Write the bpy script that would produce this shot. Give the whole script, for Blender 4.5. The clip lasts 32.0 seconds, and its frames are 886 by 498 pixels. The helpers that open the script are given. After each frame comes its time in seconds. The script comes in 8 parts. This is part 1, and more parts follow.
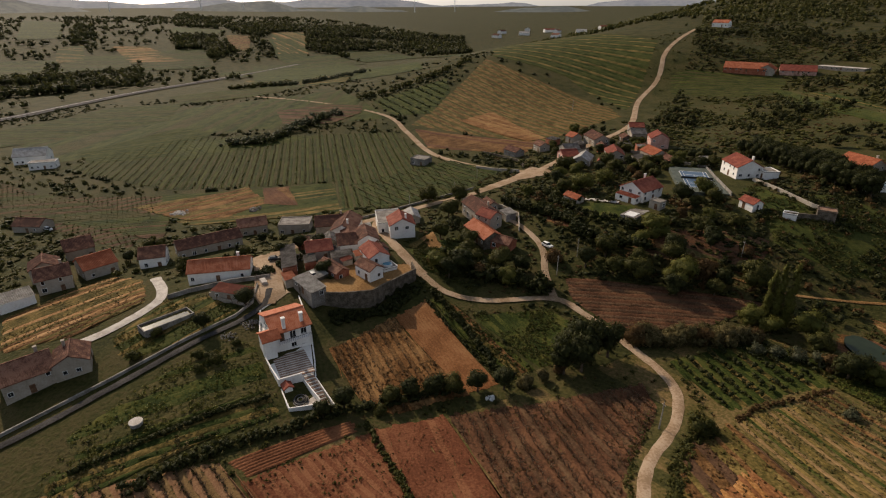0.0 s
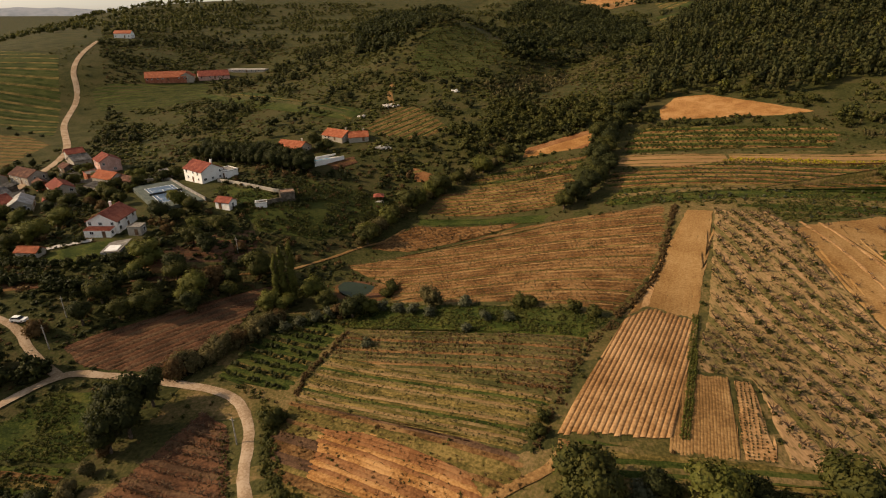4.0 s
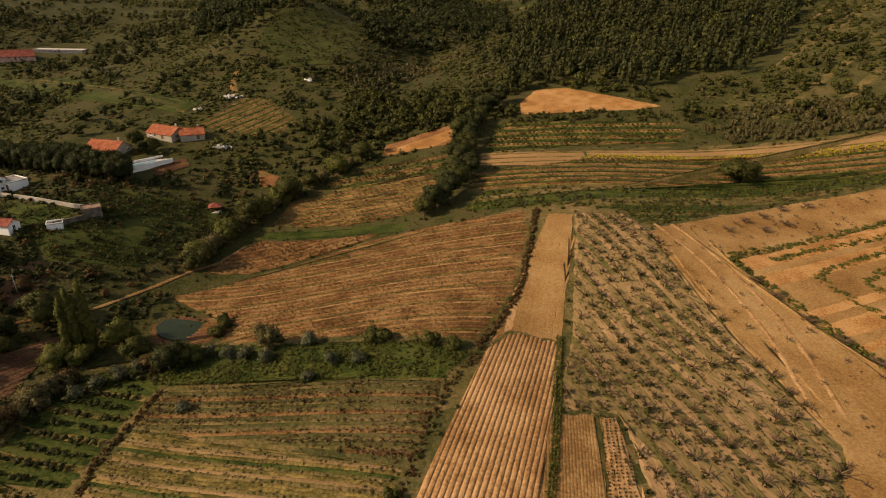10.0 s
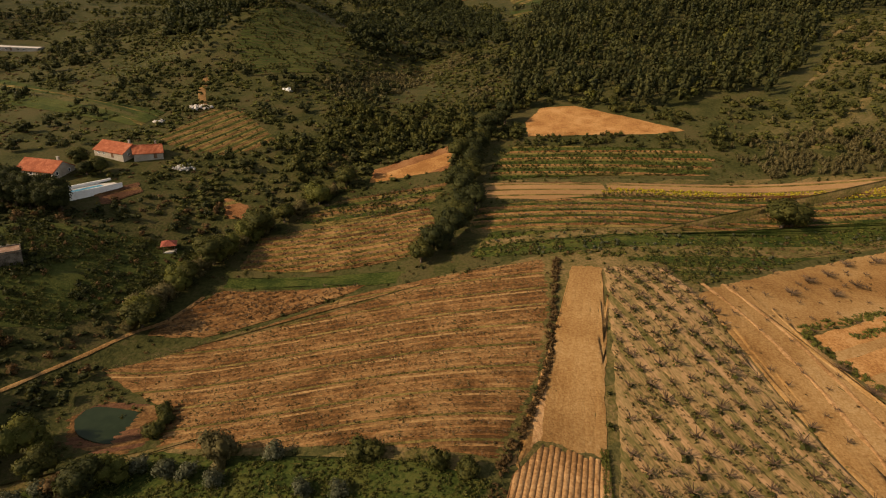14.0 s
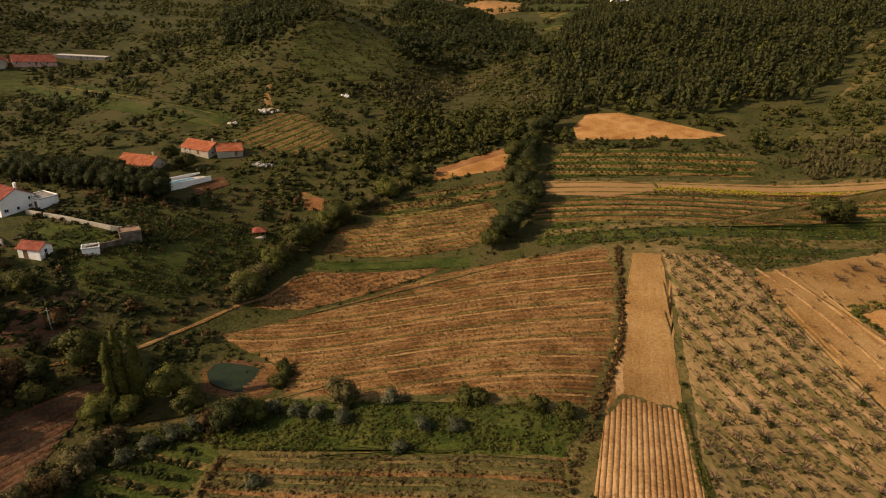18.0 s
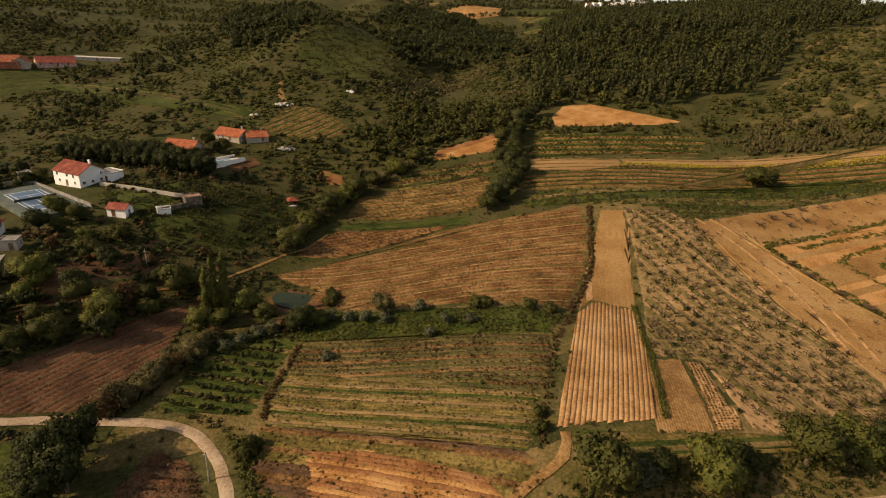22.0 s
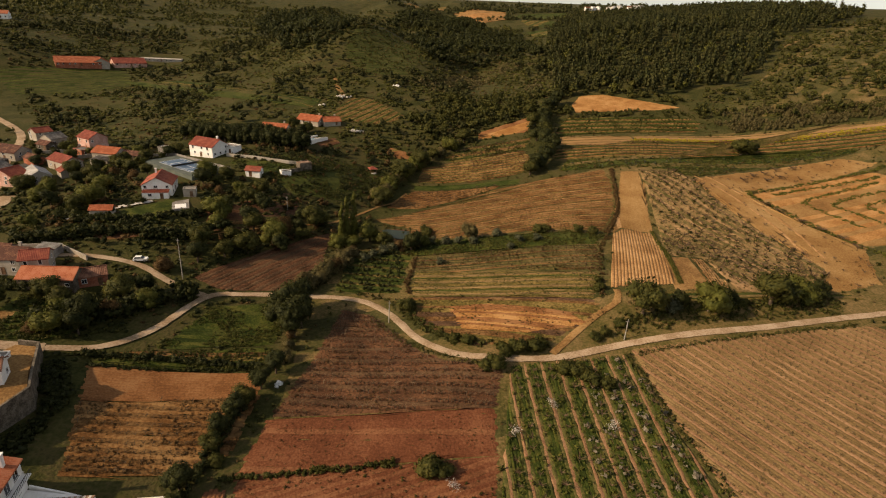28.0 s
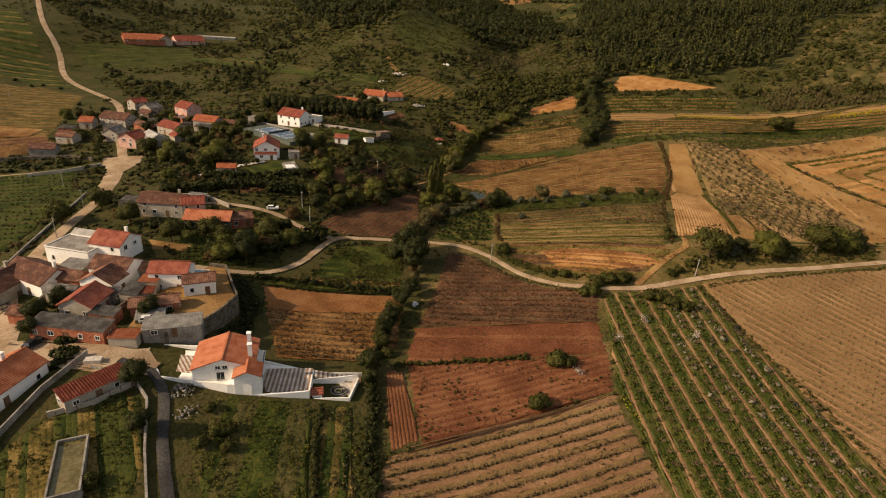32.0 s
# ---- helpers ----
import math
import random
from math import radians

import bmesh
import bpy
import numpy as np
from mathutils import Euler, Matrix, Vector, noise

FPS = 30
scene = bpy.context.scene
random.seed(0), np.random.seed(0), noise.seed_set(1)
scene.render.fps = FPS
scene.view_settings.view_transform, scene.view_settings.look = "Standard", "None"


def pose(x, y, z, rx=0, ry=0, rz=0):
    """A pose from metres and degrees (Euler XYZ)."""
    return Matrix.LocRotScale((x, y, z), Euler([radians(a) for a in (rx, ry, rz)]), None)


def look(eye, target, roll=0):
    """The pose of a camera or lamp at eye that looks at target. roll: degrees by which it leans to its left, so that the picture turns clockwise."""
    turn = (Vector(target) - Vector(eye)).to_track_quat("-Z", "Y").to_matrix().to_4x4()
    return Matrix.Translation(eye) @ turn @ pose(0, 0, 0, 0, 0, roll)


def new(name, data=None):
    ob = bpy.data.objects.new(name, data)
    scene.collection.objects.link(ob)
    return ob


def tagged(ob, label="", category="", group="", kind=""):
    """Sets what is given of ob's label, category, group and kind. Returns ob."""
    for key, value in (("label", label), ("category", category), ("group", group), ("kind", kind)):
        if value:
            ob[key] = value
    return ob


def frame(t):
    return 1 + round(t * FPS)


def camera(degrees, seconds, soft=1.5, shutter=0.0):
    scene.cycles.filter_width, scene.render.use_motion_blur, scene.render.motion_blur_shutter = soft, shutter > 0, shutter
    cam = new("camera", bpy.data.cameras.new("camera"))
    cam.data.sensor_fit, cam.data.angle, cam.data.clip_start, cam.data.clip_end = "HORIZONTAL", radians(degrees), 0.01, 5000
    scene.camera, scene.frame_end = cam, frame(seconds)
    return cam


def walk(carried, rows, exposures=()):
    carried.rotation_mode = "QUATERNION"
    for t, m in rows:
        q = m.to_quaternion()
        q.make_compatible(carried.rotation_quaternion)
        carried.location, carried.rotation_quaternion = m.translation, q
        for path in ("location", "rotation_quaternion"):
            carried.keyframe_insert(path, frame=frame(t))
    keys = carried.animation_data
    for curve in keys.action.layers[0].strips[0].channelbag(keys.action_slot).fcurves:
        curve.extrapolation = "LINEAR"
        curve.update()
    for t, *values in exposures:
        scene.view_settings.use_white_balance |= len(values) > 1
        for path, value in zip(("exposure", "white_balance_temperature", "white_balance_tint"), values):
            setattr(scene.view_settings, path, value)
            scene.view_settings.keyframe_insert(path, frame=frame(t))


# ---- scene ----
# ---- camera ----
cam = camera(78.7, 32.0, 1.1)
PATH = [
    (0, (27.76, 0.31, 80.41), (-14.276, 18.085, 59.993), 0.00),
    (0.5, (27.33, 0.32, 80.17), (-11.187, 24.965, 59.935), -0.13),
    (1, (26.72, 0.14, 79.94), (-7.744, 30.290, 59.853), -0.14),
    (1.5, (26.25, 0.13, 79.93), (-6.048, 32.614, 59.896), 0.06),
    (2, (25.76, 0.03, 79.78), (-3.563, 35.308, 59.884), 0.11),
    (2.5, (25.44, 0.02, 80.29), (-0.232, 38.043, 60.408), 0.21),
    (3, (25.12, 0.34, 80.56), (3.671, 40.910, 60.705), 0.23),
    (3.5, (25.04, 0.52, 80.83), (8.150, 43.203, 60.997), 0.24),
    (4, (25.13, 1.11, 80.87), (14.998, 45.910, 61.121), -0.12),
    (4.5, (24.84, 1.67, 80.90), (24.559, 47.643, 61.252), -0.53),
    (6.5, (24.12, 1.79, 81.90), (24.037, 47.534, 61.722), 0.85),
    (7, (23.78, 2.90, 81.86), (22.835, 48.590, 61.580), 1.23),
    (7.5, (24.06, 5.07, 81.74), (24.977, 50.772, 61.482), 1.15),
    (8, (24.83, 8.11, 81.65), (26.227, 53.767, 61.325), 1.32),
    (8.5, (26.40, 11.33, 81.68), (27.842, 56.937, 61.226), 1.53),
    (9, (28.42, 15.02, 82.20), (29.807, 60.524, 61.534), 1.73),
    (9.5, (30.11, 19.34, 82.21), (31.152, 64.805, 61.424), 1.99),
    (10, (31.15, 23.84, 82.38), (31.868, 69.263, 61.483), 2.33),
    (10.5, (32.22, 28.75, 82.22), (32.255, 74.147, 61.259), 2.64),
    (11, (33.15, 34.25, 82.46), (32.321, 79.554, 61.311), 2.85),
    (11.5, (33.33, 39.70, 82.73), (31.991, 84.926, 61.445), 3.12),
    (12, (33.64, 45.48, 82.65), (31.250, 90.626, 61.298), 3.34),
    (12.5, (32.72, 50.50, 82.73), (30.640, 95.695, 61.448), 3.57),
    (13, (30.97, 54.69, 82.79), (30.450, 100.052, 61.765), 3.70),
    (13.5, (28.49, 57.44, 82.85), (29.671, 102.890, 62.044), 3.82),
    (15.5, (18.11, 58.10, 80.82), (21.365, 103.905, 61.039), 4.12),
    (16, (15.36, 55.62, 80.71), (18.330, 101.484, 61.033), 4.11),
    (16.5, (12.92, 52.93, 80.40), (15.493, 98.851, 60.795), 4.15),
    (17, (11.16, 49.36, 80.54), (13.014, 95.311, 60.908), 4.12),
    (17.5, (9.75, 45.28, 80.52), (10.871, 91.262, 60.911), 4.16),
    (18, (8.81, 40.96, 80.54), (9.666, 86.954, 60.955), 4.13),
    (18.5, (7.91, 36.33, 80.56), (8.886, 82.344, 61.023), 4.12),
    (19, (6.64, 31.70, 80.51), (7.934, 77.732, 61.038), 4.14),
    (19.5, (5.77, 26.66, 80.57), (7.101, 72.736, 61.188), 4.15),
    (20, (5.34, 21.19, 80.60), (6.529, 67.288, 61.282), 4.11),
    (20.5, (4.76, 15.66, 80.78), (6.179, 61.761, 61.474), 4.02),
    (21, (3.44, 10.51, 80.63), (5.572, 56.602, 61.364), 4.11),
    (21.5, (1.91, 5.12, 80.31), (4.318, 51.237, 61.134), 4.17),
    (22, (0.00, 0.00, 80.00), (2.551, 46.112, 60.839), 4.12),
    (22.5, (-2.41, -5.00, 79.89), (0.219, 41.087, 60.674), 4.00),
    (23, (-5.42, -9.67, 79.92), (-2.615, 36.364, 60.592), 3.95),
    (23.5, (-9.08, -14.30, 79.54), (-5.910, 31.728, 60.277), 4.06),
    (24, (-12.93, -18.40, 79.52), (-9.682, 27.593, 60.169), 4.04),
    (24.5, (-16.96, -22.48, 79.69), (-14.030, 23.530, 60.326), 4.05),
    (25, (-20.42, -26.64, 79.42), (-17.975, 19.425, 60.139), 4.07),
    (25.5, (-22.80, -30.93, 79.51), (-20.988, 15.164, 60.216), 3.89),
    (27.5, (-28.42, -53.11, 78.37), (-26.047, -6.885, 59.468), 3.84),
    (28, (-30.56, -58.73, 78.33), (-27.476, -12.539, 59.448), 3.80),
    (28.5, (-33.28, -64.42, 78.16), (-29.843, -18.248, 59.283), 3.80),
    (29, (-36.36, -69.91, 77.75), (-32.683, -23.773, 58.818), 3.80),
    (29.5, (-39.91, -75.06, 77.48), (-36.327, -28.972, 58.411), 3.89),
    (30, (-43.83, -79.59, 77.48), (-40.617, -33.599, 58.136), 4.11),
    (30.5, (-48.10, -83.16, 77.25), (-45.406, -37.242, 57.643), 4.30),
    (31, (-52.51, -85.64, 76.99), (-49.834, -39.849, 57.094), 4.38),
    (31.5, (-57.17, -87.20, 76.61), (-54.404, -41.489, 56.530), 4.47),
    (32, (-61.30, -88.00, 76.64), (-58.687, -42.359, 56.395), 4.44),
]
EXPOSED = [(0, -0.1, 6350, 12), (2, 0.06, 6800, 12), (4, 0.24, 7300, 12), (24, 0.28, 7400, 12), (32, 0.28, 7400, 12)]
walk(cam, [(t, look(eye, target, roll)) for t, eye, target, roll in PATH], EXPOSED)

# ---- world, sun ----
world = bpy.data.worlds.new("sky")
scene.world = world
world.use_nodes = True
wn, wl = world.node_tree.nodes, world.node_tree.links
sky = wn.new("ShaderNodeTexSky")
sky.sky_type, sky.sun_disc = "NISHITA", False
sky.sun_elevation, sky.sun_rotation = radians(31), radians(-104.6)
sky.dust_density, sky.air_density = 1.2, 1.0
pale = wn.new("ShaderNodeHueSaturation")
pale.inputs["Saturation"].default_value = 0.45
wl.new(sky.outputs[0], pale.inputs["Color"])
wl.new(pale.outputs[0], wn["Background"].inputs[0])
wn["Background"].inputs[1].default_value = 0.115
sun = new("sun", bpy.data.lights.new("sun", "SUN"))
sun.data.energy, sun.data.angle, sun.data.color = 4.6, radians(0.6), (1.0, 0.80, 0.58)
sun.matrix_world = look((-100, -26, 62), (0, 0, 0))

# ---- materials ----
def mixed(name, tones, size=6.0, fine=0.5, rough=0.9, bump=0.3, bump_size=0.4, island=0.0, stretch=None, metal=0.0, spec=0.06, contrast=0.34, each=0.0, grit=0.85, thin=0.0):
    """Two-scale noise over a row of base colours, at real-world size. island: tone change by loose piece; each: by object; thin: share of light that leaves let through."""
    m = bpy.data.materials.new(name)
    m.use_nodes = True
    n, k = m.node_tree.nodes, m.node_tree.links
    b = n["Principled BSDF"]
    b.inputs["Roughness"].default_value, b.inputs["Metallic"].default_value = rough, metal
    b.inputs["Specular IOR Level"].default_value = spec
    place = n.new("ShaderNodeNewGeometry")
    where = place.outputs["Position"]
    if stretch:
        mp = n.new("ShaderNodeMapping")
        mp.inputs["Rotation"].default_value = (0, 0, radians(-stretch[0]))
        mp2 = n.new("ShaderNodeMapping")
        mp2.inputs["Scale"].default_value = (1.0 / stretch[1], 1, 1)
        k.new(where, mp.inputs[0])
        k.new(mp.outputs[0], mp2.inputs[0])
        where = mp2.outputs[0]
    big, small = n.new("ShaderNodeTexNoise"), n.new("ShaderNodeTexNoise")
    big.inputs["Scale"].default_value, big.inputs["Detail"].default_value = 1.0 / size, 4
    small.inputs["Scale"].default_value, small.inputs["Detail"].default_value = 1.0 / fine, 5
    for t in (big, small):
        k.new(where, t.inputs["Vector"])
    add = n.new("ShaderNodeMath")
    add.operation = "MULTIPLY_ADD"
    add.inputs[1].default_value = grit
    k.new(small.outputs[0], add.inputs[0])
    k.new(big.outputs[0], add.inputs[2])
    last = add.outputs[0]
    if island or each:
        source = place.outputs["Random Per Island"] if island else n.new("ShaderNodeObjectInfo").outputs["Random"]
        more = n.new("ShaderNodeMath")
        more.operation = "MULTIPLY_ADD"
        more.inputs[1].default_value = island or each
        k.new(source, more.inputs[0])
        k.new(last, more.inputs[2])
        last = more.outputs[0]
    ramp = n.new("ShaderNodeValToRGB")
    lo = 0.5 + grit / 2 + (island or each) / 2 - contrast / 2
    e = ramp.color_ramp.elements
    while len(e) < len(tones):
        e.new(0.5)
    for i, c in enumerate(tones):
        e[i].position = min(1.0, max(0.0, (lo + contrast * i / max(1, len(tones) - 1)) / 1.6))
        e[i].color = (*c, 1)
    scale = n.new("ShaderNodeMath")
    scale.operation = "DIVIDE"
    scale.inputs[1].default_value = 1.6
    k.new(last, scale.inputs[0])
    k.new(scale.outputs[0], ramp.inputs[0])
    k.new(ramp.outputs[0], b.inputs["Base Color"])
    if thin:
        leaf, blend = n.new("ShaderNodeBsdfTranslucent"), n.new("ShaderNodeMixShader")
        blend.inputs[0].default_value = thin
        k.new(ramp.outputs[0], leaf.inputs["Color"])
        k.new(b.outputs[0], blend.inputs[1])
        k.new(leaf.outputs[0], blend.inputs[2])
        k.new(blend.outputs[0], n["Material Output"].inputs["Surface"])
    if bump:
        bt, bn = n.new("ShaderNodeTexNoise"), n.new("ShaderNodeBump")
        bt.inputs["Scale"].default_value, bt.inputs["Detail"].default_value = 1.0 / bump_size, 4
        bn.inputs["Strength"].default_value, bn.inputs["Distance"].default_value = bump, bump_size * 0.4
        k.new(where, bt.inputs["Vector"])
        k.new(bt.outputs[0], bn.inputs["Height"])
        k.new(bn.outputs[0], b.inputs["Normal"])
    return m


M = {}
M["scrub"] = mixed("scrub_ground", [(0.01874, 0.02117, 0.006283), (0.03171, 0.03387, 0.009426), (0.04756, 0.04657, 0.01382), (0.06847, 0.05504, 0.02136), (0.03604, 0.03528, 0.01131)], 11, 0.9, bump=1.0, bump_size=0.9, contrast=0.6, grit=0.9)
M["grass"] = mixed("meadow_grass", [(0.01597, 0.02456, 0.004731), (0.03326, 0.04479, 0.008872), (0.05988, 0.06357, 0.01538)], 7, 0.6, bump=0.7, bump_size=0.5)
M["lush"] = mixed("lush_grass", [(0.02, 0.03, 0.0053), (0.041, 0.0525, 0.0095), (0.08, 0.078, 0.018)], 6, 0.5, bump=0.7, bump_size=0.5)
M["red"] = mixed("red_soil", [(0.085, 0.03, 0.01408), (0.12, 0.043, 0.02024), (0.16, 0.064, 0.0308)], 9, 0.5, bump=1.0, bump_size=0.45)
M["redbrown"] = mixed("red_brown_soil", [(0.062, 0.03, 0.01584), (0.098, 0.046, 0.02376), (0.14, 0.068, 0.03432)], 8, 0.6, bump=1.0, bump_size=0.45)
M["brown"] = mixed("brown_stubble", [(0.06515, 0.03295, 0.01189), (0.1265, 0.0644, 0.02378), (0.1917, 0.1086, 0.04359)], 8, 0.7, bump=1.0, bump_size=0.45)
M["tan"] = mixed("tan_soil", [(0.2069, 0.1063, 0.04041), (0.3103, 0.1711, 0.07203), (0.4043, 0.2386, 0.1098)], 9, 0.6, bump=1.0, bump_size=0.45)
M["orange"] = mixed("orange_soil", [(0.1398, 0.05928, 0.0224), (0.1987, 0.0874, 0.0336), (0.2429, 0.1216, 0.052)], 7, 0.5, bump=1.0, bump_size=0.45)
M["olive"] = mixed("dry_weeds", [(0.05209, 0.04406, 0.01148), (0.1002, 0.07369, 0.02094), (0.1844, 0.1282, 0.04188)], 6, 0.6, bump=0.7, bump_size=0.5)
M["track"] = mixed("pale_dirt", [(0.235, 0.16, 0.095), (0.315, 0.225, 0.145), (0.385, 0.29, 0.2)], 5, 0.5, bump=0.4, bump_size=0.3)
# asphalt tone lowered to include wall shade over the low lane
M["asphalt"] = mixed("worn_asphalt", [(0.033, 0.0312, 0.03), (0.051, 0.048, 0.0456), (0.078, 0.072, 0.066)], 6, 0.4, bump=0.3, bump_size=0.2)
M["leaf"] = mixed("green_leaves", [(0.03228, 0.03708, 0.008782), (0.0596, 0.06105, 0.01367), (0.1068, 0.09595, 0.02244)], 3, 0.8, rough=0.7, bump=0, spec=0.15, thin=0.35, island=0.5, contrast=0.9)
M["leaf_dark"] = mixed("dark_leaves", [(0.01609, 0.0209, 0.00673), (0.03449, 0.03971, 0.01058), (0.06667, 0.06688, 0.01826)], 3, 0.8, rough=0.7, bump=0, spec=0.15, thin=0.35, island=0.5, contrast=0.9)
M["leaf_light"] = mixed("young_leaves", [(0.05891, 0.06706, 0.01253), (0.09818, 0.1006, 0.01968), (0.1505, 0.1364, 0.0322)], 3, 0.8, rough=0.7, bump=0, spec=0.15, thin=0.35, island=0.5, contrast=0.9)
M["leaf_grey"] = mixed("grey_green_leaves", [(0.046, 0.052, 0.026), (0.08, 0.086, 0.045), (0.145, 0.145, 0.088)], 2, 0.6, rough=0.7, bump=0, spec=0.15, thin=0.35, island=0.6, contrast=0.9)
M["leaf_rust"] = mixed("rusty_leaves", [(0.06375, 0.03825, 0.0136), (0.102, 0.0612, 0.0238), (0.1445, 0.0935, 0.03825)], 3, 0.8, rough=0.8, bump=0, spec=0.15, thin=0.35, island=0.5, contrast=0.9)
M["reed"] = mixed("reeds", [(0.06, 0.054, 0.019), (0.105, 0.088, 0.034), (0.17, 0.135, 0.06)], 3, 0.5, rough=0.8, bump=0, spec=0.15, thin=0.35, island=0.6, contrast=0.9)
M["twig"] = mixed("grey_brown_twigs", [(0.055, 0.034, 0.020), (0.100, 0.065, 0.038), (0.165, 0.115, 0.072)], 2, 0.4, bump=0, island=0.5, contrast=0.9)
M["blossom"] = mixed("pale_blossom", [(0.35, 0.30, 0.26), (0.50, 0.45, 0.40), (0.62, 0.58, 0.52)], 2, 0.4, bump=0, thin=0.3, island=0.5, contrast=0.9)
M["flower"] = mixed("yellow_flowers", [(0.22, 0.19, 0.02), (0.40, 0.33, 0.03), (0.52, 0.43, 0.05)], 2, 0.4, bump=0, thin=0.3, island=0.5, contrast=0.9)
M["bark"] = mixed("bark", [(0.05, 0.035, 0.025), (0.09, 0.065, 0.045), (0.13, 0.10, 0.07)], 1, 0.1, bump=0.4, bump_size=0.1)
M["white"] = mixed("white_render", [(0.6572, 0.6254, 0.5724), (0.7844, 0.7632, 0.7208), (0.848, 0.8374, 0.8056)], 3, 0.5, rough=0.85, bump=0.1, bump_size=0.1, contrast=0.7)
M["cream"] = mixed("stained_render", [(0.2448, 0.2057, 0.1599), (0.34, 0.2986, 0.243), (0.408, 0.3716, 0.3134)], 2, 0.4, rough=0.9, bump=0.2, bump_size=0.1, contrast=0.7)
M["pink"] = mixed("pink_render", [(0.42, 0.24, 0.19), (0.52, 0.31, 0.25), (0.58, 0.38, 0.32)], 2, 0.4, rough=0.9, bump=0.1, bump_size=0.1)
M["rust_wall"] = mixed("red_ochre_render", [(0.22, 0.075, 0.045), (0.32, 0.11, 0.06), (0.38, 0.16, 0.10)], 2, 0.4, rough=0.9, bump=0.2, bump_size=0.1)
# stone tone lowered to include the retaining wall's shade
M["stone"] = mixed("rough_stone", [(0.062, 0.051, 0.0377), (0.1116, 0.093, 0.0696), (0.1674, 0.141, 0.1102)], 1.5, 0.3, bump=0.8, bump_size=0.25)
M["concrete"] = mixed("weathered_concrete", [(0.14, 0.125, 0.11), (0.22, 0.20, 0.175), (0.30, 0.28, 0.25)], 2.5, 0.3, bump=0.3, bump_size=0.15)
M["tile_new"] = mixed("orange_roof_tiles", [(0.25, 0.070, 0.030), (0.34, 0.105, 0.048), (0.41, 0.15, 0.080)], 1.8, 0.25, rough=0.8, bump=0, spec=0.15, island=0.25)
M["tile_red"] = mixed("red_roof_tiles", [(0.16, 0.040, 0.026), (0.23, 0.062, 0.038), (0.30, 0.10, 0.062)], 1.8, 0.25, rough=0.8, bump=0, spec=0.15, island=0.25)
M["tile_old"] = mixed("old_brown_roof_tiles", [(0.085, 0.040, 0.028), (0.16, 0.075, 0.048), (0.25, 0.13, 0.085)], 1.6, 0.25, rough=0.9, bump=0, spec=0.15, island=0.3)
M["sheet"] = mixed("corrugated_fibre_sheet", [(0.085, 0.078, 0.070), (0.14, 0.128, 0.115), (0.22, 0.205, 0.19)], 2, 0.3, rough=0.8, bump=0.1)
M["pale_sheet"] = mixed("pale_fibre_sheet", [(0.25, 0.235, 0.215), (0.36, 0.34, 0.31), (0.46, 0.44, 0.41)], 2, 0.3, rough=0.7, bump=0.1)
M["paving"] = mixed("brown_paving", [(0.16, 0.095, 0.065), (0.23, 0.145, 0.10), (0.30, 0.20, 0.145)], 2, 0.3, bump=0.1)
M["paving_pale"] = mixed("pale_paving", [(0.36, 0.32, 0.28), (0.47, 0.43, 0.38), (0.55, 0.51, 0.46)], 2, 0.3, bump=0.1)
M["glass"] = mixed("dark_window_glass", [(0.012, 0.014, 0.016), (0.02, 0.024, 0.028)], 2, 0.3, rough=0.08, bump=0, spec=0.6)
M["wood"] = mixed("brown_wood", [(0.10, 0.055, 0.03), (0.15, 0.085, 0.048), (0.21, 0.13, 0.08)], 1, 0.1, rough=0.7, bump=0.2, bump_size=0.05)
M["pole_wood"] = mixed("grey_pole", [(0.20, 0.18, 0.15), (0.29, 0.265, 0.23), (0.38, 0.35, 0.31)], 1, 0.1, bump=0.2, bump_size=0.05)
M["iron"] = mixed("dark_metal", [(0.03, 0.03, 0.03), (0.06, 0.058, 0.055)], 1, 0.1, rough=0.45, metal=0.6, bump=0)
M["court"] = mixed("blue_court", [(0.060, 0.095, 0.150), (0.080, 0.125, 0.19), (0.10, 0.15, 0.22)], 4, 0.4, rough=0.8, bump=0.1)
M["court_edge"] = mixed("grey_green_court", [(0.07125, 0.0858, 0.075), (0.09375, 0.1092, 0.09375), (0.12, 0.1326, 0.1125)], 4, 0.4, rough=0.85, bump=0.1)
M["paint"] = mixed("white_paint", [(0.66, 0.66, 0.64), (0.76, 0.76, 0.74)], 1, 0.2, rough=0.6, bump=0)
M["pond"] = mixed("pond_water", [(0.01584, 0.0242, 0.0104), (0.02304, 0.03267, 0.0144)], 10, 2, rough=0.15, bump=0.05, bump_size=0.4, spec=0.1)
M["tank_water"] = mixed("murky_water", [(0.075, 0.060, 0.016), (0.12, 0.095, 0.03), (0.15, 0.12, 0.05)], 3, 0.6, rough=0.12, bump=0.02, spec=0.5)
M["pool"] = mixed("pool_water", [(0.06, 0.20, 0.30), (0.09, 0.28, 0.40)], 3, 0.5, rough=0.05, bump=0.03, spec=0.5)
M["red2"] = mixed("red_soil_dry", [(0.105, 0.042, 0.01936), (0.15, 0.06, 0.02816), (0.2, 0.088, 0.04224)], 9, 0.5, bump=1.0, bump_size=0.45)
M["tan2"] = mixed("tan_soil_damp", [(0.1489, 0.08015, 0.02899), (0.2233, 0.1247, 0.04784), (0.2884, 0.1736, 0.07249)], 9, 0.6, bump=1.0, bump_size=0.45)
M["orange2"] = mixed("orange_tan_soil", [(0.2178, 0.09894, 0.0307), (0.3068, 0.1534, 0.05287), (0.386, 0.2127, 0.08528)], 7, 0.5, bump=1.0, bump_size=0.45)
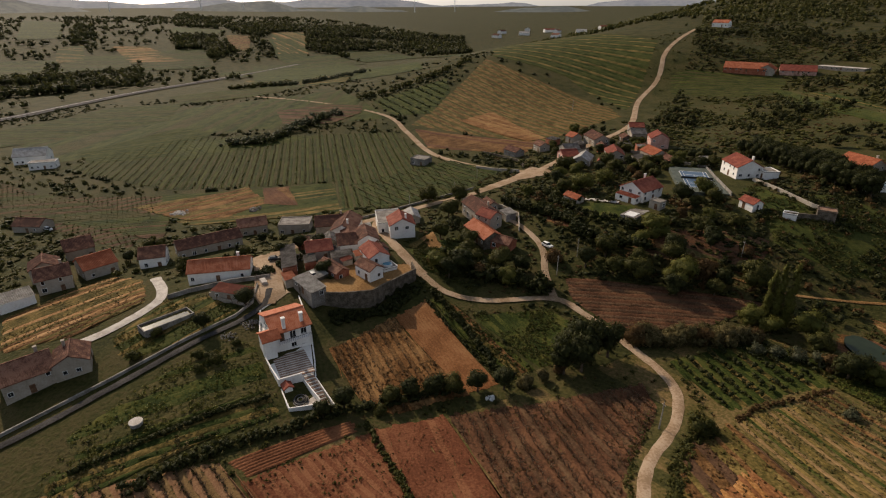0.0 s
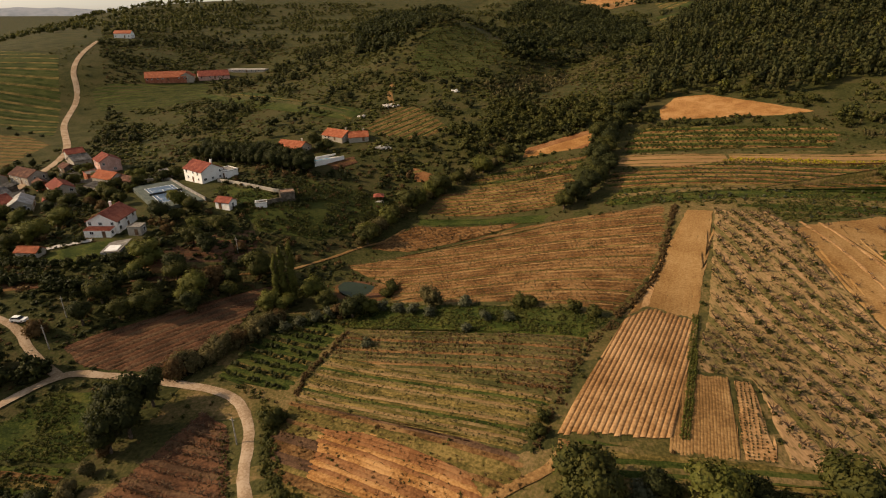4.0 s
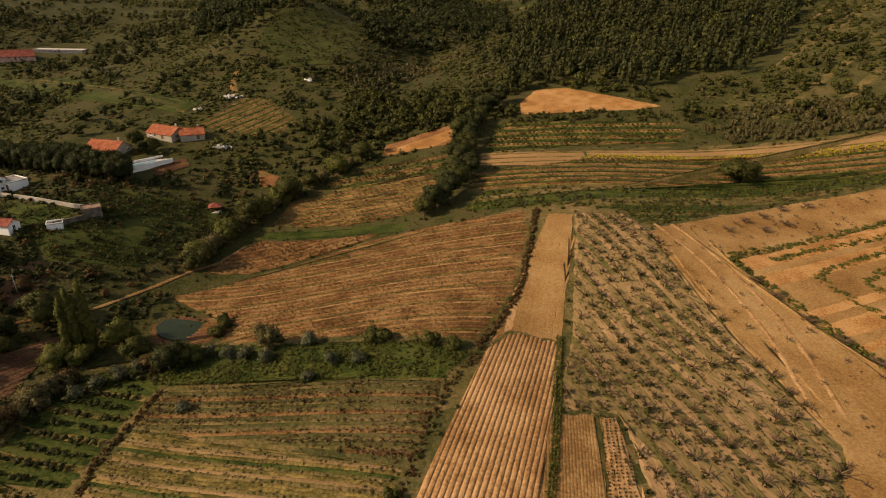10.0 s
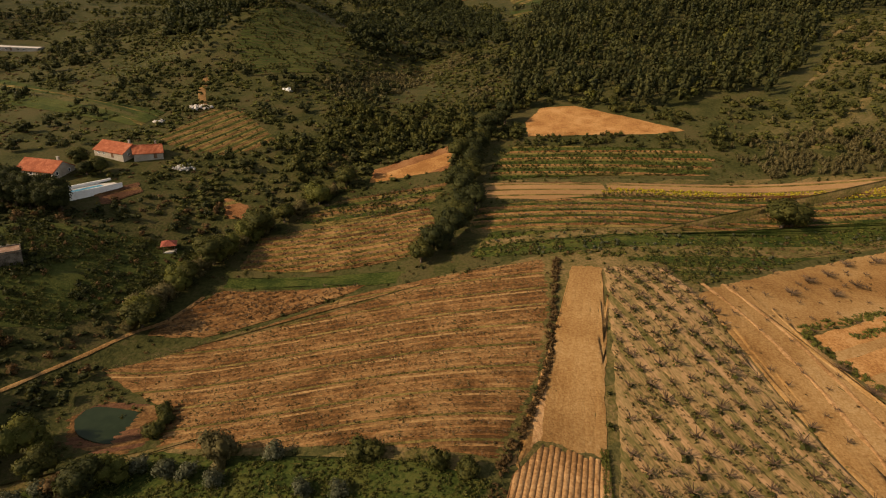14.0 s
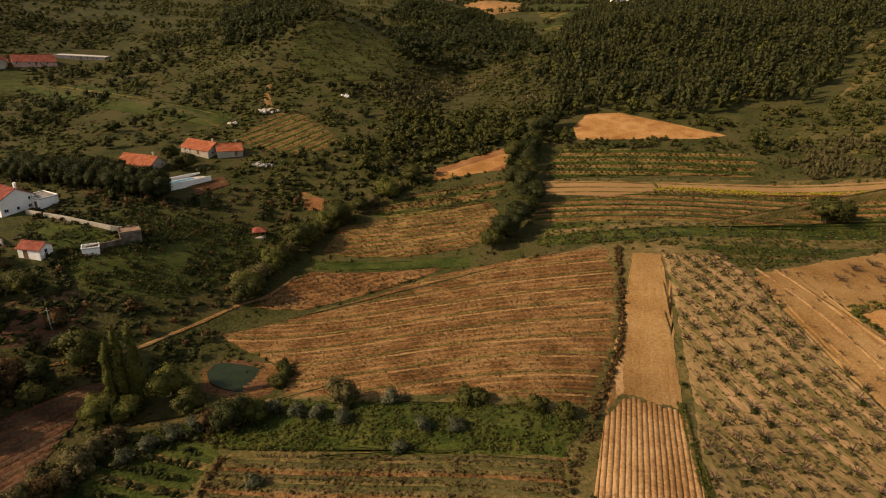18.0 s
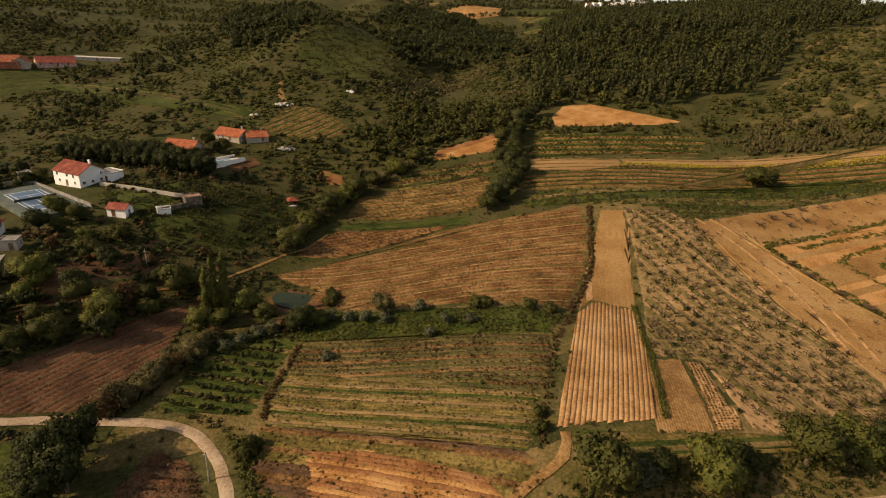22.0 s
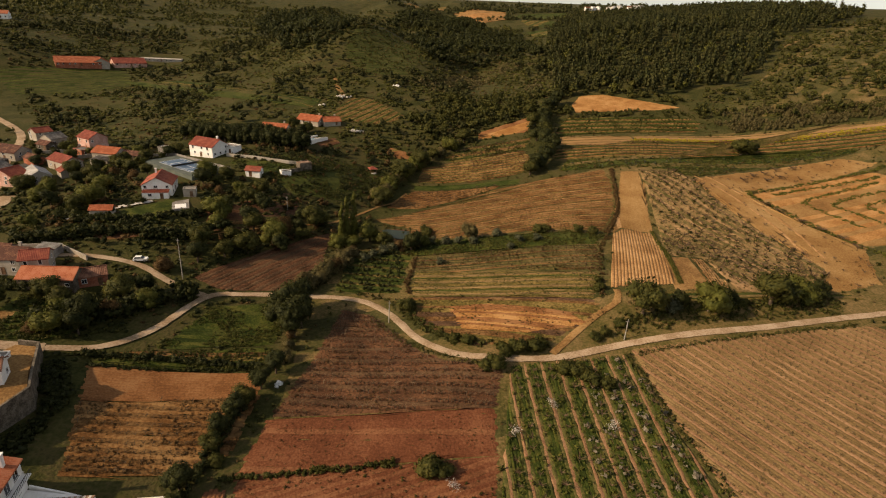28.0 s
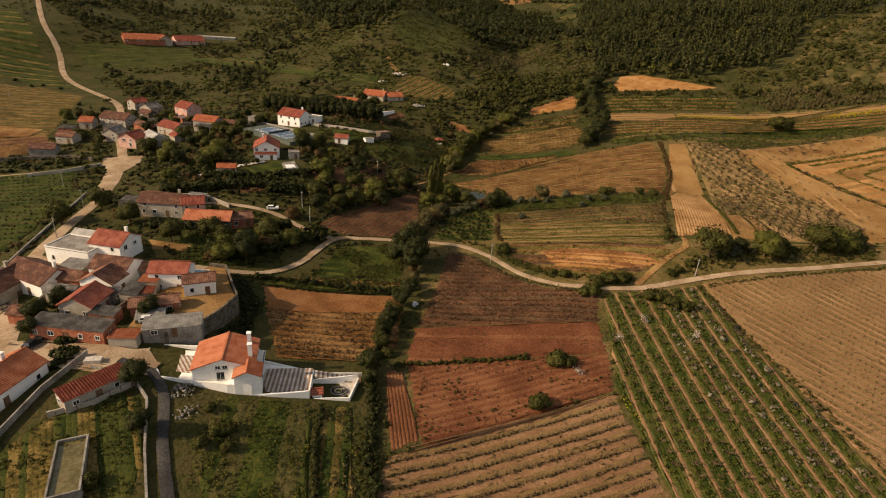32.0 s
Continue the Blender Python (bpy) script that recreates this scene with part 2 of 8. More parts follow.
M["leaf_wood"] = mixed("wood_leaves", [(0.02265, 0.02654, 0.008777), (0.04531, 0.04776, 0.01492), (0.07842, 0.07607, 0.02457)], 30, 2.0, rough=0.8, bump=0, spec=0.15, thin=0.35, island=0.6, contrast=0.9)
M["stubble"] = mixed("orange_stubble", [(0.1066, 0.04858, 0.01658), (0.1722, 0.08466, 0.03039), (0.2458, 0.1371, 0.05526)], 8, 0.6, bump=1.0, bump_size=0.45)
M["umber"] = mixed("dark_umber_soil", [(0.05, 0.028, 0.01584), (0.082, 0.045, 0.02464), (0.12, 0.07, 0.03696)], 8, 0.6, bump=1.0, bump_size=0.45)
# pale blue-grey tones: aerial haze painted into the two distant ridges
M["hazed_hill"] = mixed("distant_hill_haze", [(0.187, 0.209, 0.242), (0.22, 0.242, 0.275), (0.264, 0.2805, 0.308)], 220, 40, bump=0)
M["hazed_wood"] = mixed("distant_wood_haze", [(0.075, 0.088, 0.09), (0.10, 0.115, 0.112), (0.14, 0.15, 0.14)], 160, 30, bump=0)
M["straw"] = mixed("fine_straw_soil", [(0.1772, 0.1003, 0.04237), (0.2449, 0.1408, 0.06143), (0.3125, 0.1973, 0.09321)], 22, 0.3, bump=0.5, bump_size=0.3, contrast=0.75, grit=1.0)
M["moss"] = mixed("shaded_meadow", [(0.026, 0.034, 0.0085), (0.046, 0.054, 0.0125), (0.075, 0.075, 0.019)], 9, 0.7, bump=0.8, bump_size=0.5, contrast=0.6)
M["heath"] = mixed("heath_ground", [(0.03, 0.031, 0.01), (0.05, 0.048, 0.015), (0.078, 0.066, 0.023), (0.11, 0.082, 0.035)], 14, 0.9, bump=1.0, bump_size=0.8, contrast=0.6, grit=1.0)
M["sward"] = mixed("orchard_sward", [(0.030, 0.042, 0.010), (0.058, 0.062, 0.017), (0.105, 0.088, 0.030), (0.19, 0.125, 0.052)], 5, 0.5, bump=0.7, bump_size=0.4, contrast=0.8, grit=1.1)
M["orchard_soil"] = mixed("orchard_soil", [(0.085, 0.07, 0.022), (0.18, 0.118, 0.05), (0.28, 0.17, 0.082), (0.36, 0.225, 0.115)], 3.5, 0.35, bump=0.6, bump_size=0.3, stretch=(106, 4.0), contrast=0.7, grit=1.0)
M["orchard_weeds"] = mixed("orchard_weeds", [(0.06, 0.062, 0.016), (0.11, 0.088, 0.03), (0.2, 0.135, 0.058), (0.29, 0.18, 0.088)], 4, 0.35, bump=0.7, bump_size=0.3, stretch=(106, 4.0), contrast=0.7, grit=1.0)
M["bud"] = mixed("pale_buds", [(0.102, 0.0867, 0.05916), (0.1734, 0.1479, 0.1085), (0.2856, 0.2448, 0.1873)], 2, 0.4, bump=0, thin=0.3, island=0.5, contrast=0.9)
M["verge"] = mixed("verge_weeds", [(0.045, 0.042, 0.012), (0.08, 0.066, 0.02), (0.13, 0.092, 0.036), (0.19, 0.125, 0.056)], 8, 0.7, bump=1.0, bump_size=0.6, contrast=0.6, grit=1.0)
M["stake_soil"] = mixed("vineyard_soil", [(0.115, 0.07134, 0.02952), (0.1748, 0.1114, 0.04756), (0.2438, 0.1566, 0.07216)], 14, 0.4, bump=0.9, bump_size=0.35, contrast=0.6, grit=1.0)
M["row_soil"] = mixed("pinkish_soil", [(0.1525, 0.07956, 0.0399), (0.226, 0.1244, 0.0646), (0.3051, 0.1785, 0.095)], 10, 0.4, bump=0.9, bump_size=0.35, contrast=0.55, grit=1.0)
M["slope_soil"] = mixed("orange_slope_soil", [(0.1256, 0.06256, 0.02208), (0.1953, 0.103, 0.03496), (0.2604, 0.1518, 0.05888), (0.3162, 0.2024, 0.092)], 13, 0.5, bump=0.8, bump_size=0.4, contrast=0.6, grit=0.8)
# ---- terrain: spot heights over the valley, spread as a thin plate ----
SPOTS_NEAR = [
    (-51, 212, 7.5), (42, 122, 12.7), (63, 193, 20.6), (62, 128, 10.8), (-45, 88, -0.9), (-72, 17, -3.0),
    (-67, 23, -3.4), (-88, 85, 0.3), (-94, 5, 1.0), (-5, 52, 3.1), (25, 57, 6.0), (-11, 54, 4.0),
    (-118, -14, 2.8), (-31, 10, -2.2), (29, 73, 11.0), (65, 80, 12.1), (66, 101, 12.7), (112, 158, 20.8),
    (93, 170, 22.4), (-21, 147, 2.1), (68, 157, 17.4), (44, 237, 22.9), (-49, 163, 0.3), (-116, 130, 11.0),
    (-104, 175, 14.0), (-79, 190, 15.0), (-36, 77, -0.4), (-68, 52, -2.6),
    (-122, 30, 5.0), (-145, 35, 5.0), (-112, 8, 3.4), (-103.5, 30, 0.0), (-100, 22, -0.2)]
SPOTS_FAR = [
    (72, 310, 39.0), (134, 278, 41.5), (136, 250, 35.0), (136, 208, 26.5), (-142, 62, 4.5), (-137, 201, 14.5),
    (-128, 155, 12.5), (-104, 248, 19.5), (-77, 265, 22.0), (-247, 461, 37.0), (-337, 348, 26.0), (-239, 240, 12.8),
    (23, 418, 46.0), (198, 386, 66.0), (246, 296, 64.0), (-85, 499, 74.0), (40, 520, 50.0), (75, 600, 60.0), (125, 480, 80.0), (-25, 480, 66.0), (-180, 20, -2.0), (-254, 103, 1.0),
    (-344, 364, 38.0), (-473, 251, 37.0), (60, -60, -4.0), (-60, -80, -8.0), (140, 60, 14.0), (-160, -90, -2.0)]
SPOTS_RIM = [
    (330, 601, 112.0), (408, 487, 112.0), (232, 700, 98.0), (127, 675, 74.0), (-375, 773, 74.0), (-127, 1037, 112.0),
    (-972, 831, 12.0), (-793, 875, 84.0), (-608, 486, 46.0), (-568, 73, 2.0), (-542, 187, 18.0), (-667, -200, -14.0),
    (-944, 31, -14.0), (-378, -99, -9.0), (-1446, -278, 22.0), (-1337, 312, 18.0), (-1162, 525, -10.0), (-577, 524, 60.0), (300, -200, -5.0),
    (-300, -400, -10.0), (-3600, 200, 66.0), (-2600, 2600, 74.0), (300, 3400, 120.0), (2600, 2200, 110.0), (3200, -400, 40.0),
    (0, -3400, 10.0), (-2600, -2400, 30.0)]


def plate(a, b):
    r2 = ((a[:, None, :] - b[None, :, :]) ** 2).sum(-1) / 1e4
    return r2 * np.log(r2 + 1e-9) * 0.5


def plate_weights(spots):
    p = spots[:, :2]
    n = len(p)
    k = plate(p, p) + 0.01 * np.eye(n)
    q = np.c_[np.ones(n), p / 100.0]
    full = np.block([[k, q], [q.T, np.zeros((3, 3))]])
    return p, np.linalg.solve(full, np.r_[spots[:, 2], 0, 0, 0])


PLATE_AT, PLATE_W = plate_weights(np.array(SPOTS_NEAR + SPOTS_FAR + SPOTS_RIM, float))


def heights(xy):
    """Ground heights at an (n, 2) array of places."""
    xy = np.asarray(xy, float).reshape(-1, 2)
    out = np.empty(len(xy))
    for i in range(0, len(xy), 20000):
        part_xy = xy[i:i + 20000]
        out[i:i + 20000] = plate(part_xy, PLATE_AT) @ PLATE_W[:-3] + np.c_[np.ones(len(part_xy)), part_xy / 100.0] @ PLATE_W[-3:]
    # gullies and knobs on the upper hillside
    x, y = xy[:, 0], xy[:, 1]
    wild = np.clip((y - 330) / 90, 0, 1) * np.clip((90 - x) / 60, 0, 1) * np.clip((x + 190) / 70, 0, 1)
    out += wild * (4.5 * np.sin(x / 29 + y / 95) + 2.5 * np.sin(x / 13 - y / 40 + 1.0))
    return out


def ground_z(x, y):
    return float(heights([(x, y)])[0])


# ---- tools ----
def part(name, bm, material, parent=None, label=""):
    me = bpy.data.meshes.new(name)
    bm.to_mesh(me)
    bm.free()
    me.materials.append(material)
    ob = new(name, me)
    if parent:
        ob.parent = parent
    return tagged(ob, label) if label else ob


def mesh_object(name, verts, faces, material, parent=None, smooth=False):
    me = bpy.data.meshes.new(name)
    me.from_pydata([tuple(v) for v in verts], [], [tuple(f) for f in faces])
    me.materials.append(material)
    if smooth:
        me.polygons.foreach_set("use_smooth", [True] * len(me.polygons))
    ob = new(name, me)
    if parent:
        ob.parent = parent
    return ob


def fast_mesh(name, verts, tris, material, size=3, normals=None):
    """One mesh from an (n, 3) array of corners and an (m, size) array of faces. normals: soft shading, one for each corner."""
    me = bpy.data.meshes.new(name)
    verts, tris = np.asarray(verts, np.float32), np.asarray(tris, np.int32)
    me.vertices.add(len(verts))
    me.vertices.foreach_set("co", verts.ravel())
    me.loops.add(tris.size)
    me.loops.foreach_set("vertex_index", tris.ravel())
    me.polygons.add(len(tris))
    me.polygons.foreach_set("loop_start", np.arange(0, tris.size, size, dtype=np.int32))
    me.polygons.foreach_set("loop_total", np.full(len(tris), size, np.int32))
    me.update(calc_edges=True)
    me.validate()
    me.materials.append(material)
    if normals is not None:
        me.polygons.foreach_set("use_smooth", np.ones(len(me.polygons), bool))
        me.normals_split_custom_set_from_vertices(np.asarray(normals, np.float32))
    return me


def box(bm, x0, x1, y0, y1, z0, z1, m=None):
    made = bmesh.ops.create_cube(bm, size=1.0, matrix=Matrix.Translation(((x0 + x1) / 2, (y0 + y1) / 2, (z0 + z1) / 2)) @ Matrix.Diagonal((x1 - x0, y1 - y0, z1 - z0, 1)))
    if m is not None:
        bmesh.ops.transform(bm, matrix=m, verts=made["verts"])
    return made["verts"]


def prism(bm, outline, z0, z1):
    """An upright solid on an outline of (x, y)."""
    low = [bm.verts.new((x, y, z0 if np.isscalar(z0) else z0[i])) for i, (x, y) in enumerate(outline)]
    high = [bm.verts.new((x, y, z1 if np.isscalar(z1) else z1[i])) for i, (x, y) in enumerate(outline)]
    n = len(outline)
    bm.faces.new(high)
    bm.faces.new(low[::-1])
    for i in range(n):
        bm.faces.new((low[i], low[(i + 1) % n], high[(i + 1) % n], high[i]))


def empty(name, m, label, category, group="", kind=""):
    ob = new(name)
    ob.matrix_basis = m
    ob.empty_display_size = 0.5
    return tagged(ob, label, category, group, kind)


def on_ground(x, y, turn=0.0, up=0.0, size=1.0):
    return Matrix.LocRotScale((x, y, ground_z(x, y) + up), Euler((0, 0, radians(turn))), (size, size, size))


def inside(xy, outline):
    """Which of the places lie in the outline."""
    xy, o = np.asarray(xy, float), np.asarray(outline, float)
    hit = np.zeros(len(xy), bool)
    for (x0, y0), (x1, y1) in zip(o, np.roll(o, -1, 0)):
        if y0 == y1:
            continue
        cross = (y0 > xy[:, 1]) != (y1 > xy[:, 1])
        hit ^= cross & (xy[:, 0] < x0 + (xy[:, 1] - y0) / (y1 - y0) * (x1 - x0))
    return hit


def near_line(xy, line, width):
    """Which of the places lie within a distance of a line of points."""
    xy, hit = np.asarray(xy, float), np.zeros(len(xy), bool)
    for a, b in zip(line[:-1], line[1:]):
        a, b = np.array(a[:2], float), np.array(b[:2], float)
        s = np.clip(((xy - a) @ (b - a)) / ((b - a) @ (b - a)), 0, 1)
        hit |= np.hypot(*(xy - a - s[:, None] * (b - a)).T) < width
    return hit


def smooth_line(points, step=2.0):
    """A soft line through the points, in even steps."""
    p = np.array([points[0], *points, points[-1]], float)
    out = []
    for i in range(1, len(p) - 2):
        n = max(2, int(np.hypot(*(p[i + 1] - p[i])[:2]) / step))
        for s in np.arange(n) / n:
            a, b, c, d = p[i - 1], p[i], p[i + 1], p[i + 2]
            out.append(0.5 * (2 * b + (c - a) * s + (2 * a - 5 * b + 4 * c - d) * s * s + (3 * b - a - 3 * c + d) * s ** 3))
    return np.array(out + [p[-1]])


def ribbon(name, points, width, material, label, up=0.2, wobble=0.13, crown=0.05, seed=1):
    """A road, track or path laid along the ground."""
    line = smooth_line(points)
    way = np.gradient(line[:, :2], axis=0)
    side = np.c_[-way[:, 1], way[:, 0]] / np.maximum(np.hypot(way[:, 0], way[:, 1]), 1e-6)[:, None]
    rnd = np.random.RandomState(seed)
    cols = []
    for s in (-1.0, -0.6, 0.0, 0.6, 1.0):
        jit = rnd.uniform(-wobble, wobble, len(line)) if abs(s) == 1.0 else 0
        xy = line[:, :2] + side * (s * width / 2 + jit * s if abs(s) == 1 else s * width / 2)[:, None] if abs(s) == 1 else line[:, :2] + side * s * width / 2
        z = heights(line[:, :2]) * 0.6 + heights(xy) * 0.4 + up + crown * (0.4 if s == 0 else (-0.6 if abs(s) < 1 else -2.0))
        cols.append(np.c_[xy, z])
    v = np.stack(cols, 1)
    n, w = v.shape[:2]
    i = np.arange(n - 1)[:, None] * w + np.arange(w - 1)[None]
    quads = np.stack([i, i + w, i + w + 1, i + 1], -1).reshape(-1, 4)
    ob = new(name, fast_mesh(name, v.reshape(-1, 3), quads[:, ::-1], material, 4))
    return tagged(ob, label, "road", kind="structure")


FIELDS = []


def cuts_at(o, v):
    found = []
    for (u0, v0), (u1, v1) in zip(o, np.roll(o, -1, 0)):
        if (v0 > v) != (v1 > v):
            found.append(u0 + (v - v0) / (v1 - v0) * (u1 - u0))
    found.sort()
    return list(zip(found[::2], found[1::2]))


def turned(outline, turn):
    """An outline in axes turned by that many degrees, and the matrix that turns rows back."""
    c, s = math.cos(radians(turn)), math.sin(radians(turn))
    return np.array(outline, float) @ np.array([[c, -s], [s, c]]), np.array([[c, s], [-s, c]])


def spans(outline, turn, pitch, shift=0.5):
    """Rows across an outline: the row's place across and its run along."""
    o, back = turned(outline, turn)
    rows = []
    for v in np.arange(o[:, 1].min() + pitch * shift, o[:, 1].max(), pitch):
        rows += [(v, a, b) for a, b in cuts_at(o, v) if b - a > 0.5]
    return rows, back


def field(name, outline, turn, pitch, ridge, materials, label, up=0.16, step=1.6, sway=0.0, seed=0, pattern=None, ragged=0.5, crest=0.22, rough=0.1):
    """A worked field, row by row: each row is a low ridge between two furrows. pattern: which material each row takes."""
    o, back = turned(outline, turn)
    rows, _ = spans(outline, turn, pitch)
    materials = materials if isinstance(materials, list) else [materials]
    rnd = np.random.RandomState(seed + len(rows))
    verts, quads, index, base = [], [], [], 0
    prof = ((-0.56, 0.0), (-crest, 1.0), (crest, 1.0), (0.56, 0.0))
    for k, (v, a, b) in enumerate(rows):
        n = max(2, int((b - a) / step) + 2)
        s = np.linspace(0, 1, n)
        ends = rnd.uniform(-ragged, ragged, 2)
        cols = []
        for off, h in prof:
            mine = [c for c in cuts_at(o, v + off * pitch * 0.999) if c[1] > a and c[0] < b] or [(a, b)]
            a1, b1 = max(mine, key=lambda c: min(c[1], b) - max(c[0], a))
            u = a1 + (b1 - a1) * s
            u[0], u[-1] = u[0] + ends[0], u[-1] + ends[1]
            xy = np.c_[u, v + off * pitch + rnd.normal(0, min(rough * pitch, 0.16), n) + (sway * np.sin(u / 19.0 + seed) if sway else 0 * u)] @ back
            z = heights(xy) + up + h * ridge * rnd.uniform(1 - 5.5 * rough, 1 + 3 * rough, n)
            z[0] -= 0.2
            z[-1] -= 0.2
            cols.append(np.c_[xy, z])
        g = np.stack(cols, 1)
        w = 4
        i = base + np.arange(n - 1)[:, None] * w + np.arange(w - 1)[None]
        quads.append(np.stack([i, i + w, i + w + 1, i + 1], -1).reshape(-1, 4))
        pick = pattern[k % len(pattern)] if pattern else int(rnd.randint(len(materials)))
        index += [pick] * len(quads[-1])
        verts.append(g.reshape(-1, 3))
        base += n * w
    me = fast_mesh(name, np.concatenate(verts), np.concatenate(quads)[:, ::-1], materials[0], 4)
    for m in materials[1:]:
        me.materials.append(m)
    me.polygons.foreach_set("material_index", np.array(index, np.int32))
    FIELDS.append(np.array(outline, float))
    return tagged(new(name, me), label, "field", kind="structure")


# ---- ground ----
def ground_sheet():
    n = 340
    s = np.linspace(-1, 1, n)
    xs, ys = -40 + 60 * np.sinh(5.0 * s), 110 + 60 * np.sinh(5.0 * s)
    gx, gy = np.meshgrid(xs, ys, indexing="ij")
    z = heights(np.c_[gx.ravel(), gy.ravel()])
    i = np.arange(n - 1)[:, None] * n + np.arange(n - 1)[None]
    quads = np.stack([i, i + n, i + n + 1, i + 1], -1).reshape(-1, 4)
    me = fast_mesh("ground", np.c_[gx.ravel(), gy.ravel(), z], quads, M["scrub"], 4)
    me.polygons.foreach_set("use_smooth", np.ones(len(me.polygons), bool))
    return tagged(new("ground", me), "hilly ground under scrub, weeds and dry grass", "ground", kind="structure")


ground_sheet()

# ---- roads and tracks ----
TRACK = [(-115.6, 54.3), (-105.3, 57.6), (-97.3, 67.1), (-89.7, 85.9), (-78.3, 90), (-65.3, 91.6), (-47.9, 90.9), (-36.5, 82), (-27.4, 65.6), (-18.5, 56.8), (-9.8, 54.3),
         (-2.2, 53.8), (8.1, 54), (25, 57.6), (43.4, 59.8), (62.6, 61.9), (91.8, 66.9), (130, 72), (190, 80)]
BRANCH = [(-89.7, 86.2), (-102.4, 90.9), (-113.5, 96.7), (-127.7, 98.5), (-139.3, 97.9), (-160, 99)]
SPUR = [(6.1, 55.2), (19, 67.1), (28, 73.5), (29.5, 79)]
BROOK_PATH = [(-100, 120), (-80, 136), (-63.8, 148.4), (-54.1, 162.7), (-46, 174.2), (-38.7, 181.2), (-33.4, 191.8)]
VALLEY_ROAD = [(-420, 470), (-362, 380), (-336, 350), (-304, 303), (-240, 240), (-214, 190), (-187, 140), (-176, 106), (-174, 82), (-172, 60), (-166, 40), (-150, 16), (-146, 9), (-126, 8.5), (-114, 6.8)]
LOW_ROAD = [(-122, 8), (-115, 5.8), (-109.3, -0.7), (-104, -13.5), (-95.5, -30.7), (-86.9, -51), (-80, -80)]
FAR_ROAD = [(-186, 142), (-204, 128), (-258, 116), (-318, 120), (-370, 120), (-457, 86), (-573, 33)]
LANE = [(-115.6, 54.3), (-119, 53.6), (-137, 52), (-160, 52), (-172, 58)]
DRIVE = [(-150, -24.5), (-132.4, -22), (-121.5, -33), (-118, -42)]
HIGHWAY = [(-520, -240), (-576, -174), (-639, -133), (-729, -73), (-850, 36), (-960, 150)]
ROADS = [(TRACK, 3.2), (BRANCH, 3.0), (SPUR, 3.0), (BROOK_PATH, 2.0), (VALLEY_ROAD, 4.4), (LOW_ROAD, 3.6), (FAR_ROAD, 3.5), (LANE, 3.5), (DRIVE, 3.2), (HIGHWAY, 12)]
ribbon("track", TRACK, 2.4, M["track"], "pale dirt farm track winding between fields", up=0.28)
ribbon("track_branch", BRANCH, 2.3, M["track"], "pale dirt branch track past the hamlet", up=0.25)
ribbon("track_spur", SPUR, 2.0, M["tan2"], "tan earth spur track up to the ploughed strip", up=0.3)
ribbon("path", BROOK_PATH, 1.2, M["tan2"], "narrow pale path along the brook", up=0.22)
ribbon("road_valley", VALLEY_ROAD, 3.8, M["track"], "pale worn village road running up the valley", up=0.35)
ribbon("road_low", LOW_ROAD, 2.0, M["asphalt"], "narrow asphalt lane below the village, darkened for wall shade", up=0.42, wobble=0.1)
ribbon("road_far", FAR_ROAD, 3.6, M["track"], "dirt road leading out across the plain", up=0.3)
ribbon("lane", LANE, 3.6, M["track"], "dirt lane through the village", up=0.3)
ribbon("drive", DRIVE, 3.2, M["paving_pale"], "pale paved driveway", up=0.3)
ribbon("highway", HIGHWAY, 17, M["asphalt"], "two grey carriageways of a distant motorway", up=1.2, wobble=0)
ribbon("highway_barrier", HIGHWAY, 1.4, M["paving_pale"], "pale concrete barrier along the motorway", up=1.9, wobble=0)

# ---- fields ----
field("field_1", [(-60, 37.8), (-10, 37.4), (-11, 25), (-62, 22)], 176, 1.5, 0.06, [M["red"], M["red2"]], "freshly tilled bare red soil field", pattern=[0, 0, 0, 0, 1, 0, 0])
field("field_2", [(-50, 84.5), (-42, 81.5), (-38.3, 78.2), (-34.5, 71.5), (-30.2, 64.6), (-26, 58.5), (-20.5, 54.2), (-12.5, 51.4), (-6.8, 51), (-10, 37.6), (-59.5, 38.6), (-54.7, 56)], 172, 1.3, 0.16, [M["redbrown"], M["umber"]], "red-brown vineyard soil between rows of bare vines", pattern=[0, 0, 0, 1])
field("field_3", [(-62, 21.8), (-10.8, 24.8), (-13.3, 11.9), (-58, -6)], 20, 1.0, 0.06, [M["red2"], M["red"], M["redbrown"]], "patchy red soil plot with weeds and shrubs", pattern=[0, 1])
field("field_3_rows", [(-66.5, 18), (-62.6, 18.5), (-58.5, -4), (-64, -7.8)], 98, 0.8, 0.16, M["red2"], "narrow red furrowed strip beside the plot", rough=0.04)
field("field_4", [(-64, -8.7), (-13.7, 10.5), (-10, -45), (-70, -45)], 20.5, 1.45, 0.16, [M["row_soil"], M["stake_soil"]], "tan field with dark parallel vine rows", pattern=[0, 1])
field("field_5", [(-4.8, 51.7), (24.6, 54.4), (36, -45), (-9, -45), (-12.5, 12.3)], 90, 0.7, 0.08, [M["sward"], M["grass"], M["row_soil"], M["lush"]], "orchard of grass strips and bare soil strips", pattern=[0, 3, 1, 3, 0, 2], rough=0.17)
field("field_6", [(26.2, 55.6), (55.9, 58.6), (95, 63), (130, 20), (70, -50), (36.5, -50)], 122, 0.87, 0.1, [M["stake_soil"], M["row_soil"], M["olive"]], "dry tan vineyard with young staked vines", pattern=[0, 1, 0])
field("field_7", [(-100.3, 39), (-63.8, 45.3), (-64.8, 27.3), (-72.7, 21.4), (-92, 19)], 4, 1.3, 0.22, [M["brown"], M["stubble"], M["umber"]], "brown vineyard plot below the retaining wall", pattern=[1, 0])
